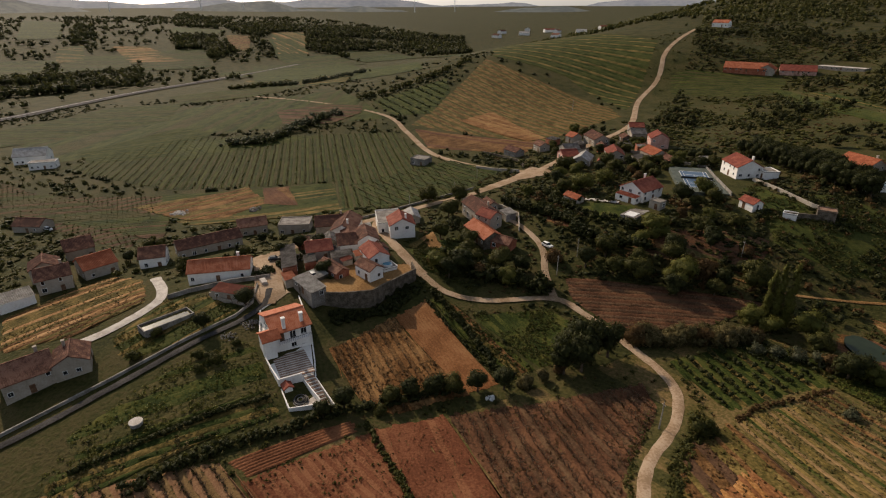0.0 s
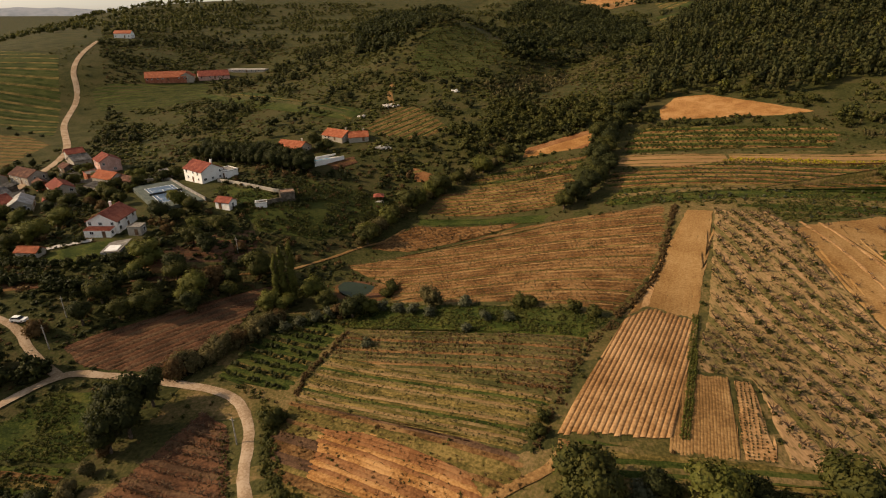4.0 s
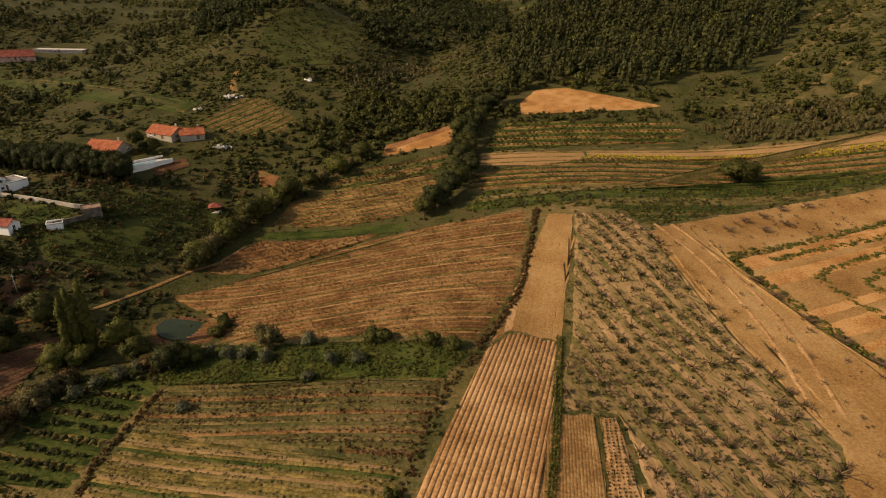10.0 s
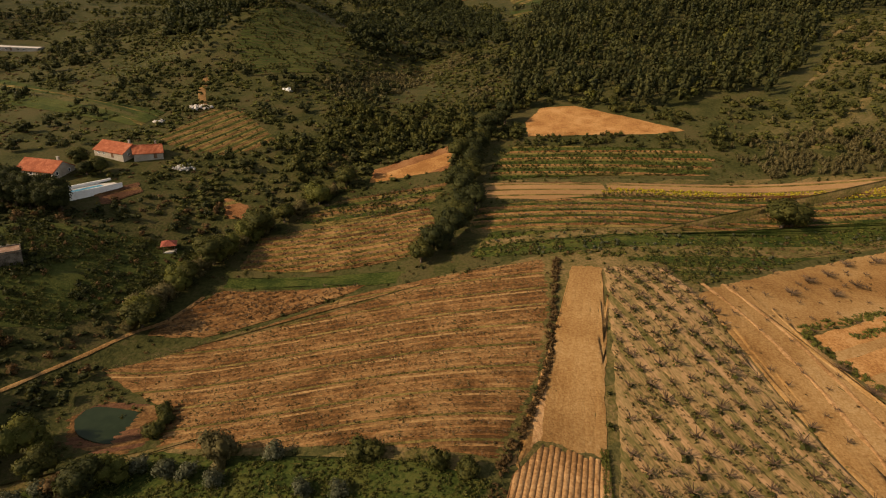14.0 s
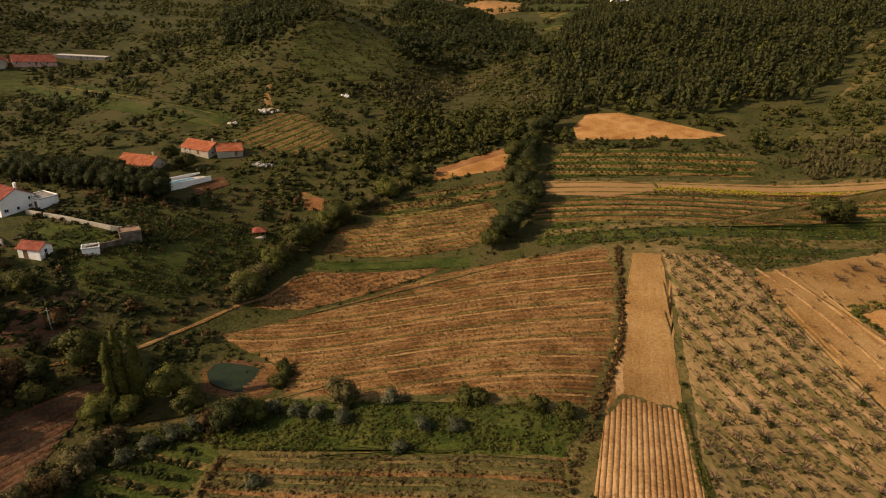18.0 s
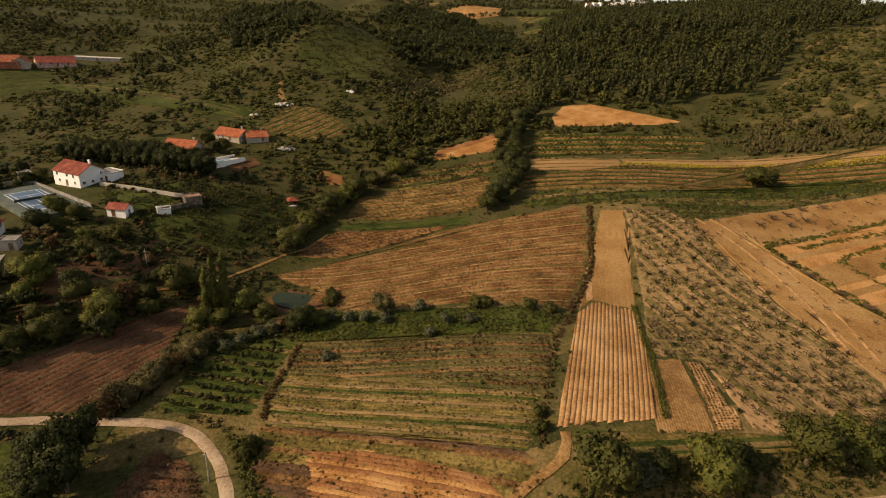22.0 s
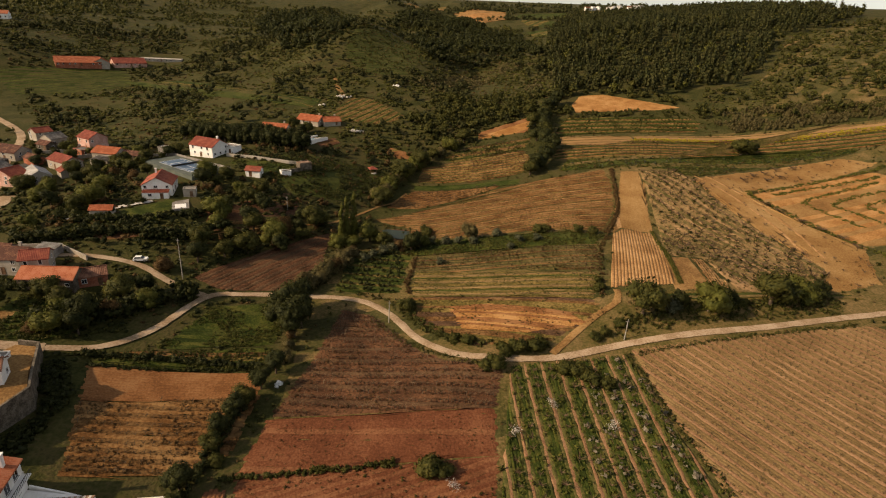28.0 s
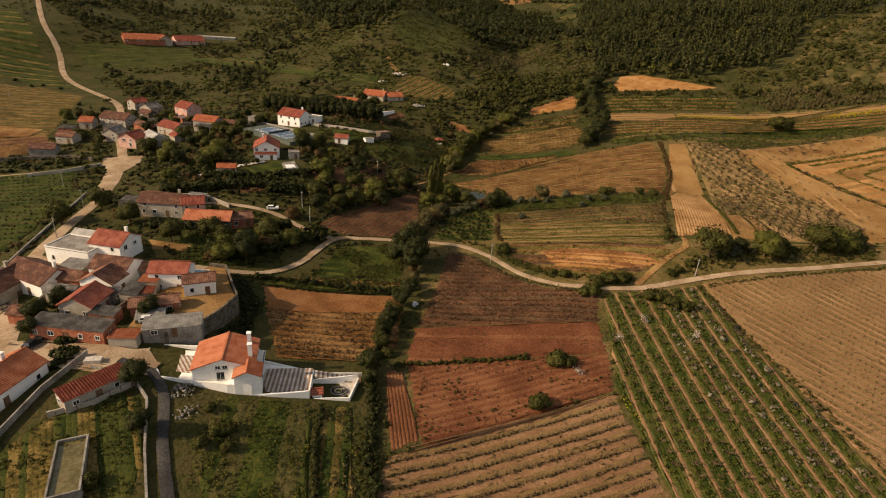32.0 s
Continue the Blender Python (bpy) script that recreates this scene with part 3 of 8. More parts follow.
field("field_8", [(-104, 50.4), (-64.2, 54), (-64.2, 45.5), (-100.1, 39.4)], 6, 0.9, 0.14, M["orange"], "ploughed orange soil strip with fine furrows", rough=0.04)
field("field_9", [(-86, 82), (-65.3, 88.5), (-65.1, 66.2), (-93, 60.5)], 8, 1.5, 0.06, [M["lush"], M["lush"], M["grass"]], "lush green crop plot beside the track")
field("field_9_low", [(-100, 57.5), (-65.1, 65), (-64.6, 55.5), (-104, 51.5)], 7, 1.8, 0.15, [M["lush"], M["olive"], M["brown"]], "weedy terrace strips of grass and brown soil", pattern=[0, 0, 1, 2])
field("field_10", [(-97, 95), (-60.6, 141.3), (-60.5, 112), (-70, 94), (-86, 90.5)], 57, 1.5, 0.2, [M["redbrown"], M["umber"]], "brown vineyard with dark soil strips", pattern=[0, 1])
field("field_11", [(-54, 96.5), (-50.7, 123.8), (-28.4, 129.9), (-31.5, 110), (-33, 93.5)], -12, 1.6, 0.15, [M["grass"], M["lush"], M["olive"]], "dark green rows of low fruit trees", pattern=[0, 1, 0, 2])
field("field_12", [(-28, 119.5), (33.7, 112), (28.5, 91), (-28.4, 108)], -9, 1.0, 0.14, [M["brown"], M["verge"], M["heath"]], "brown vineyard with weedy rows", pattern=[2, 0, 1, 2, 1], sway=0.5)
field("field_13", [(-28.1, 107.2), (27.5, 89.9), (22.5, 76), (-31, 91)], -15, 0.8, 0.14, [M["olive"], M["verge"], M["stake_soil"], M["grass"]], "striped field of dry grass and green weeds", pattern=[0, 1, 2, 0, 1, 3, 0, 2, 1, 0], sway=0.6)
field("field_14_edge", [(-31, 90.3), (22, 75.2), (24, 69), (4, 58.5), (-13, 59.5), (-28, 74)], -17, 1.2, 0.12, [M["brown"], M["olive"], M["umber"]], "brown stubble and weeds round the bare patch", up=0.1)
field("field_14", [(-18.6, 80.7), (-8, 79.7), (13.8, 71.1), (18.5, 65.4), (0.5, 63.6), (-15.9, 68)], -18, 1.0, 0.14, [M["orange"], M["orange"], M["orange2"]], "bare orange soil patch", up=0.24)
field("field_15", [(43.1, 123.1), (28.2, 80.3), (48, 82.3), (61.4, 127.6), (50, 131)], 72, 1.0, 0.3, [M["tan"]], "ploughed tan strip with straight furrows", crest=0.34, rough=0.025)
field("field_15_top", [(43.5, 124), (50, 131.5), (61.6, 128.4), (69.9, 162.8), (74.3, 186.2), (66.8, 188), (57.5, 160)], 76, 1.9, 0.04, [M["tan"], M["slope_soil"]], "smooth tan headland with tyre marks", sway=0.8)
field("field_16", [(51.5, 103.6), (62, 103.3), (58.5, 79.8), (47, 79.2)], 80, 0.55, 0.07, [M["tan2"]], "small raked tan seed bed", crest=0.3, rough=0.04)
field("field_16_rows", [(62.6, 103.3), (66.4, 103), (64.4, 80.1), (59.1, 79.8)], 80, 1.3, 0.06, [M["tan"]], "young crop rows on pale soil")
field("field_17", [(75.4, 185.9), (90, 184.4), (93.6, 172), (103.5, 96), (92.8, 78.4), (66.6, 80.4), (67, 103.8), (54.5, 104.2), (64, 131)], 106, 1.7, 0.05, [M["orchard_soil"], M["orchard_weeds"]], "orchard ground of dry weeds and pale soil", pattern=[0, 1])
field("field_18", [(93.9, 172), (120, 183.5), (150, 192), (178, 196), (190, 185), (140, 165), (112, 157.5), (117.5, 132), (127, 108), (114, 84), (93.5, 78.6), (103.8, 96)], 106, 3.4, 0.06, [M["slope_soil"]], "bare orange-tan slope with small shrubs")
field("field_19", [(114, 157), (142, 166), (180, 177), (205, 150), (180, 110), (128, 110), (118, 134)], 18, 2.6, 0.08, [M["slope_soil"], M["orange2"]], "tan terraces between curved hedges", up=0.2)
field("field_20", [(-45.8, 163.1), (-26.2, 173), (7.4, 185.8), (60.6, 192.4), (58.5, 172.9), (52.6, 149.9), (40.9, 126.4), (29.9, 128.5), (-22, 138), (-24.7, 149.4)], 1.5, 0.68, 0.14, [M["brown"], M["stubble"], M["tan2"], M["olive"]], "large brown vineyard with stubble rows", pattern=[0, 1, 0, 0, 2, 0, 3, 0, 1, 0], sway=1.2)
field("field_21", [(-25.9, 222.3), (-7.4, 226.4), (29, 231.7), (31.4, 219.8), (23.5, 202.8), (-0.3, 200.9), (-28, 205.5)], 3, 1.5, 0.2, [M["brown"], M["stubble"], M["olive"]], "sloping brown vineyard above the brook", pattern=[0, 2, 1, 2])
field("field_21_top", [(-16.4, 231.2), (-2.5, 242.9), (22.2, 245.3), (36.6, 249.2), (29, 232.9), (-7.5, 227.3)], 6, 2.0, 0.15, [M["olive"], M["grass"], M["brown"]], "weedy upper vineyard", pattern=[0, 1, 0, 2])
field("field_22", [(-30, 201.5), (22.5, 196), (19.8, 190.4), (-29.6, 196.5)], -3, 1.6, 0.05, [M["grass"], M["lush"]], "green grass strip between vineyards")
field("field_23", [(-37.9, 183.1), (-29.4, 195), (12, 191.6), (7.3, 187.8), (-26.4, 175), (-41.8, 175)], 20, 1.2, 0.12, [M["brown"], M["stubble"]], "bare vineyard along the upper edge", pattern=[0, 1])
field("field_24", [(71, 300), (81, 317), (96.5, 316), (115, 298), (134, 279), (121, 278), (69.5, 284)], -10, 2.4, 0.03, [M["orange2"]], "smooth bare tan field below the wood")
field("field_25", [(51.4, 255), (62.7, 275), (131, 262.6), (136, 255.5), (128.4, 243), (52, 247)], -7, 1.5, 0.2, [M["olive"], M["grass"], M["lush"], M["stubble"]], "green terraced vineyard rows", pattern=[1, 2, 0, 3])
field("field_26", [(44.5, 234.6), (50.8, 244), (90, 239), (90, 230.5), (68, 229)], -7, 1.0, 0.06, [M["straw"], M["olive"]], "pale tan ploughed band", pattern=[0, 0, 0, 1])
field("field_27", [(42.2, 215.6), (46.3, 228), (68, 228.6), (88, 230.1), (170, 223.6), (230, 219.6), (225, 203), (160, 205), (115, 205.5), (49, 211.3)], -5, 1.4, 0.18, [M["olive"], M["stubble"], M["grass"]], "terraced vineyard of bare vines", pattern=[0, 1, 2])
field("field_28", [(-84, 280), (-73.8, 318), (-59.3, 317), (-35, 287.5), (-52.3, 272.4), (-69.5, 274.3)], 60, 1.3, 0.12, [M["olive"], M["grass"], M["brown"]], "small ploughed field behind the red-roofed house", pattern=[0, 1, 0, 2])
field("field_29", [(7.6, 263), (43.4, 284), (35.4, 259), (6.6, 253.5)], 30, 2.5, 0.1, [M["orange"], M["orange2"]], "eroded orange clearing")
field("field_30", [(-45.2, 244.7), (-35.5, 241), (-30.8, 232), (-41.2, 233)], 30, 2.0, 0.1, [M["orange"], M["olive"]], "small eroded earth bank")
field("field_31", [(-330, 358), (-324, 371), (-261, 406), (-242, 370), (-258, 350), (-304, 334)], 30, 2.2, 0.15, [M["grass"], M["lush"], M["scrub"]], "green vineyard below the long red-roofed building", pattern=[0, 2, 1, 2], step=6)
field("field_40", [(-402, -19), (-323, 113), (-182, 108), (-178, 96), (-198, 46), (-246, 54), (-277, -28), (-354, -90)], 170, 1.6, 0.25, [M["moss"], M["grass"], M["scrub"]], "wide dark vineyard on the plain", pattern=[0, 2, 1, 2], step=8)
field("field_41", [(-332, -113), (-287, -80), (-265, -28), (-229, -31), (-188, -36), (-214, -58), (-276, -99)], 118, 3.0, 0.2, [M["scrub"], M["umber"]], "dark vineyard behind the village", pattern=[0, 1], step=8)
field("field_42", [(-268, -30), (-246, 52), (-190, 52), (-205, 17), (-209, -14), (-233, -29)], 80, 2.0, 0.1, [M["moss"], M["grass"], M["olive"]], "weedy plot with rough grass and soil", step=8)
field("field_43", [(-391, 185), (-456, 249), (-300, 273), (-268, 257), (-239, 176), (-333, 129)], 5, 1.6, 0.14, [M["brown"], M["olive"], M["heath"]], "broad tan vineyard on the ridge", pattern=[0, 1, 2, 1], step=8)
field("field_44", [(-323, 127), (-240, 175), (-223, 155), (-275, 119)], 25, 3.0, 0.15, [M["redbrown"], M["brown"]], "dark orange ploughed slope", step=8)
field("field_45", [(-417, 125), (-431, 197), (-395, 186), (-349, 150), (-364, 127)], 5, 4.0, 0.25, [M["lush"], M["grass"]], "green field with darker crop rows", pattern=[0, 1], step=8)
field("field_46", [(-750, 419), (-391, 396), (-286, 277), (-379, 287), (-461, 258)], 20, 3.2, 0.2, [M["grass"], M["moss"], M["olive"]], "green vineyard over the ridge top", pattern=[0, 1, 0, 2], step=12)
field("field_47", [(-143, -64), (-159.5, -38), (-151, -28), (-133, -26), (-123, -43), (-123, -59)], 115, 1.4, 0.12, [M["tan"], M["brown"], M["olive"]], "tan stubble garden field among the houses")
field("field_48", [(-564, -84), (-497, 115), (-360, 121), (-411, -19), (-370, -94), (-495, -154)], 150, 6.0, 0.2, [M["moss"], M["scrub"], M["grass"]], "patchwork of green strips on the plain", step=14)
field("field_49", [(-116, -33), (-131, -20), (-122, 1), (-113.6, -2), (-106, -16), (-104, -29)], 120, 0.9, 0.05, [M["grass"], M["olive"], M["moss"]], "rough grass round the water tank")
field("field_50", [(-83, -39), (-98, -16), (-100, 1), (-81, 3), (-77.3, -22.8), (-74, -35)], 95, 2.0, 0.08, [M["heath"], M["grass"], M["lush"]], "rough grassy slope below the white house", pattern=[0, 1, 0, 0, 1, 2, 2, 0])
field("field_51", [(-79.5, 2), (-73, 4), (-71, -12), (-64, -40), (-74, -40)], 95, 1.6, 0.12, [M["olive"], M["grass"]], "dry grassy terrace bank", pattern=[0, 1])
field("field_52", [(-50, 124.5), (-24, 136), (29, 127), (40, 122), (34, 113), (-28, 121)], -6, 2.2, 0.06, [M["grass"], M["lush"], M["heath"]], "grassy strip with shrubs below the vineyard", up=0.12)
for k in range(7):
    cx, cy = -1000 - 70 * (k % 3) + 30 * k, -260 + 115 * k
    field("field_far", [(cx - 110, cy - 70), (cx + 90, cy - 60), (cx + 80, cy + 45), (cx - 120, cy + 40)], 75 + 9 * k, 14, 0.4, [M["moss"], M["scrub"], M["grass"]], "distant patchwork field beyond the motorway", up=0.8, step=25, seed=k)
field("village_place", [(-152, 13.5), (-130, 12.8), (-121, 12.2), (-118, 13), (-112.5, 5), (-120, 3.4), (-134, 5), (-150, 3)], 0, 1.5, 0.03, [M["track"]], "pale sandy open place between the sheds", up=0.3)
field("lawn", [(-134, 130), (-121.6, 141.5), (-119.5, 140), (-115, 128.6), (-118.5, 123.4), (-132.8, 123)], 20, 2.0, 0.02, [M["lush"]], "mown green lawn below the red-roofed villa", up=0.2)
field("garden_grass", [(-113, 194), (-88, 189), (-82, 183), (-88, 174.5), (-96, 178.5), (-104, 185), (-114, 187.5)], -15, 2.0, 0.05, [M["lush"], M["grass"]], "rough garden grass behind the long white wall", up=0.2)
field("garden_soil", [(-106.4, 136), (-96, 140.7), (-89.6, 132.7), (-102.6, 124)], 20, 1.8, 0.1, [M["redbrown"], M["brown"]], "bare brown garden soil among the trees", up=0.2)
field("garden_soil", [(-136, 113.5), (-120, 117), (-115, 113.9), (-131.5, 107)], 10, 1.8, 0.1, [M["redbrown"], M["brown"], M["grass"]], "brown garden terrace under the hedge", up=0.2)
field("hamlet_meadow", [(-137, 63.5), (-134, 76), (-118, 76.7), (-112, 64), (-118, 56.5), (-131, 55)], 30, 2.0, 0.05, [M["lush"], M["grass"], M["lush"]], "green meadow below the hamlet", up=0.18)
field("road_vineyard", [(-240, 118), (-200, 128), (-186, 101), (-183, 67), (-186, 58), (-235, 60)], 8, 1.7, 0.2, [M["grass"], M["scrub"], M["grass"]], "dark vineyard beside the village road", pattern=[0, 1, 0, 2], up=0.25)
ribbon("villa_drive", [(-148, 121), (-140, 129), (-134, 134), (-127, 139)], 2.6, M["paving_pale"], "pale sandy drive to the villa", up=0.4)

field("field_53", [(-257, 379), (-208, 377), (-138, 331), (-92, 311), (-96, 295), (-121, 312), (-176, 345), (-232, 362)], -28, 2.6, 0.1, [M["grass"], M["grass"], M["olive"]], "narrow olive-green strip across the hillside", pattern=[0, 0, 0, 2, 0], up=0.3, step=6)
field("field_54", [(-87, 398), (-90, 454), (-56, 487), (-32, 464), (-24, 421), (-37, 371), (-65, 363)], 12, 2.0, 0.2, [M["scrub"], M["scrub"], M["grass"]], "open grassy knob with eroded patches", pattern=[0, 2], up=0.3, step=6)
field("field_55", [(19, 926), (46, 982), (90, 967), (111, 873), (66, 853), (27, 880)], 20, 6.0, 0.1, [M["orange2"], M["tan2"]], "bare reddish field on the far slope", up=0.6, step=12)
field("field_56", [(-556, 140), (-728, 198), (-658, 254), (-493, 199)], 20, 5.0, 0.2, [M["lush"], M["grass"]], "bright green field on the plain", up=0.6, step=12)
field("field_57", [(-1416, 162), (-1413, 243), (-1080, 190), (-1108, 137)], 10, 8.0, 0.3, [M["olive"], M["lush"], M["tan2"]], "striped field cut into the wooded hill", up=0.8, step=18)
field("field_58", [(-447, 51), (-435, 95), (-405, 113), (-387, 107), (-374, 81), (-395, 49)], 40, 3.0, 0.2, [M["scrub"], M["umber"]], "dark ploughed field on the plain", up=0.7, step=8)
field("field_59", [(-771, 47), (-631, 162), (-545, 135), (-566, 100), (-672, 58)], 40, 5.0, 0.2, [M["grass"], M["olive"]], "green vineyard strip on the plain", up=0.6, step=12)
field("field_60", [(-255, 19), (-251, 31), (-217, 31), (-229, 17)], 10, 2.0, 0.1, [M["redbrown"], M["brown"]], "bare red-brown patch behind the village", up=0.5, step=6)
field("field_61", [(-320, 160), (-327, 190), (-246, 183), (-246, 171)], 10, 2.2, 0.1, [M["tan2"], M["stubble"]], "pale tan headland above the ploughed slope", up=0.55, step=8)
field("hamlet_yard", [(-144, 68.8), (-135.5, 67.2), (-130, 68.1), (-130.1, 60.2), (-135.2, 55)], 0, 1.5, 0.03, [M["tan2"], M["olive"]], "worn sandy path through the meadow", up=0.34)
ribbon("hill_path", [(-90, 359), (-86, 340), (-79, 322)], 3.4, M["tan2"], "steep earth path on the hillside", up=0.3)

# ---- patchwork of the plain ----
PLAIN = [
    ([(-2118, -483), (-1934, -349), (-1404, -263), (-1407, -343)], "lush grass", "green field across the motorway"),
    ([(-1252, -249), (-1314, -211), (-1088, -182), (-1095, -224)], "grass olive", "pale green strip field across the motorway"),
    ([(-1267, -157), (-1252, -96), (-1077, -25), (-1074, -114)], "tan2 olive", "dry strip field across the motorway"),
    ([(-1629, -49), (-1500, 68), (-1384, 36), (-1462, -58)], "grass lush", "green field on the far slope"),
    ([(-1391, 61), (-1363, 114), (-1146, 87), (-1197, 54)], "brown olive", "ploughed brown field on the far slope"),
    ([(-1300, 144), (-1296, 217), (-1039, 182), (-1064, 129)], "lush grass", "bright green field beside the far wood"),
    ([(-995, 73), (-920, 232), (-669, 191), (-660, 111), (-727, 58)], "grass moss lush", "green vineyard strips on the plain"),
    ([(-650, -39), (-657, 58), (-567, 104), (-551, 42), (-567, -25)], "moss scrub", "dark vineyard strip on the plain"),
    ([(-516, -160), (-597, -88), (-582, -23), (-478, -32), (-441, -141)], "moss grass scrub", "dull green vineyard on the plain"),
    ([(-395, -87), (-442, -23), (-404, 0), (-353, -28), (-356, -73)], "grass lush moss", "grassy field beside the white farm"),
    ([(-389, -19), (-381, 7), (-344, 72), (-343, 12), (-335, -28)], "lush moss", "green strip below the hedge"),
    ([(-252, -42), (-256, -18), (-257, 1), (-262, 12), (-230, 18), (-217, -1), (-219, -17)], "brown stubble olive", "worn tan yard behind the village"),
    ([(-310, -108), (-292, -82), (-226, -24), (-193, -25), (-228, -57), (-264, -96)], "scrub umber grass", "dark vineyard behind the lane houses"),
]
for k, (outline, tones, label) in enumerate(PLAIN):
    far = outline[0][0] < -700
    field("field_plain", outline, (75, 60, 95, 20, 110, 80, 30)[k % 7], 9 if far else 2.6, 0.3 if far else 0.22, [M[n] for n in tones.split()], label, up=0.9 if far else 0.4, step=20 if far else 8, seed=k)


def far_ridge(label, radius, low, high, seed, material):
    n = 90
    a = np.linspace(radians(95), radians(215), n)
    top = low + (high - low) * np.array([0.5 + noise.noise((math.cos(t) * 6, math.sin(t) * 6, seed)) + 0.25 * noise.noise((t * 22, seed, 0)) for t in a])
    v = np.concatenate([np.c_[r * np.cos(a), r * np.sin(a), z] for r, z in ((radius - 500, top * 0 - 40), (radius, top), (radius + 600, top * 0 - 40))])
    i = np.arange(n - 1)
    q = np.concatenate([np.stack([i + k * n, i + 1 + k * n, i + 1 + (k + 1) * n, i + (k + 1) * n], -1) for k in (0, 1)])
    return tagged(new("backdrop", fast_mesh("backdrop", v, q, material, 4)), label, "hills", kind="structure")


# backdrop ridges whose base colours carry the haze of distance
far_ridge("long ridge of distant hills tinted blue-grey for haze", 5200, 90, 170, 3, M["hazed_hill"])
far_ridge("low ridge beyond the plain tinted blue-green for haze", 3400, 40, 110, 8, M["hazed_wood"])

field("shaded_slope", [(-100, 176), (-79, 187), (-78, 193), (-97, 200), (-92, 209), (-78, 213), (-51, 216), (-42, 212), (-47, 190), (-60, 172), (-80, 165)], 20, 2.2, 0.08, [M["moss"], M["moss"], M["grass"]], "dark grassy slope falling to the brook", pattern=[0, 0, 1], up=0.1)
field("pool_yard", [(-84, 234), (-75, 245.5), (-71, 240), (-78, 228)], 40, 1.6, 0.05, [M["redbrown"], M["brown"]], "bare red-brown yard beside the pool terrace", up=0.35)

field("field_26_east", [(90.1, 230.5), (90.1, 239), (174, 233), (230, 228), (230, 220.3), (170, 224.3)], -4.3, 1.0, 0.06, [M["straw"], M["olive"]], "pale tan ploughed band", pattern=[0, 0, 0, 1])
field("headland", [(31, 79.6), (47, 78.9), (66, 79.9), (91.5, 77.8), (100, 79.6), (103, 76), (84, 76.2), (60, 74.2), (36, 72)], 5, 1.2, 0.06, [M["olive"], M["verge"], M["grass"]], "rough grass headland behind the tree row", pattern=[0, 1, 2], up=0.12)

for outline, tones, turn, label in (
        ([(28, 985), (62, 1010), (120, 965), (112, 905), (70, 900)], "orange2 tan2", 20, "bare reddish field high on the far slope"),
        ([(122, 900), (150, 940), (215, 930), (225, 880), (170, 850)], "grass lush", 40, "green strip field on the far slope"),
        ([(130, 800), (128, 860), (165, 840), (190, 790), (160, 760)], "olive grass", 60, "dry green field in the far valley"),
        ([(225, 900), (228, 950), (300, 955), (310, 920)], "lush grass olive", 10, "green terrace below the hilltop hamlet"),
        ([(120, 690), (118, 740), (150, 745), (160, 700)], "grass olive", 30, "weedy clearing in the far valley"),
        ([(-60, 1010), (-50, 1060), (20, 1050), (15, 1000)], "olive tan2", 15, "dry field on the far crest"),
        ([(300, 965), (310, 1010), (380, 1010), (370, 970)], "tan2 olive", 25, "tan field beside the hilltop hamlet")):
    field("field_valley", outline, turn, 5.0, 0.2, [M[n] for n in tones.split()], label, up=0.5, step=12)
field("forecourt", [(-197, 142), (-181, 146), (-178, 136), (-180, 122), (-175.5, 104), (-179, 103), (-186, 126), (-193, 136)], 30, 1.5, 0.02, [M["track"]], "pale worn forecourt beside the village road", up=0.42)
for k in (-1, 1):
    ribbon("wheel_ruts", [(100 + 2.6 * k, 176), (107 + 2.6 * k, 154), (109.5 + 2.6 * k, 128), (106 + 2.6 * k, 102)], 1.1, M["tan"], "pale wheel rut across the orange slope", up=0.3, wobble=0.3, seed=k + 5)

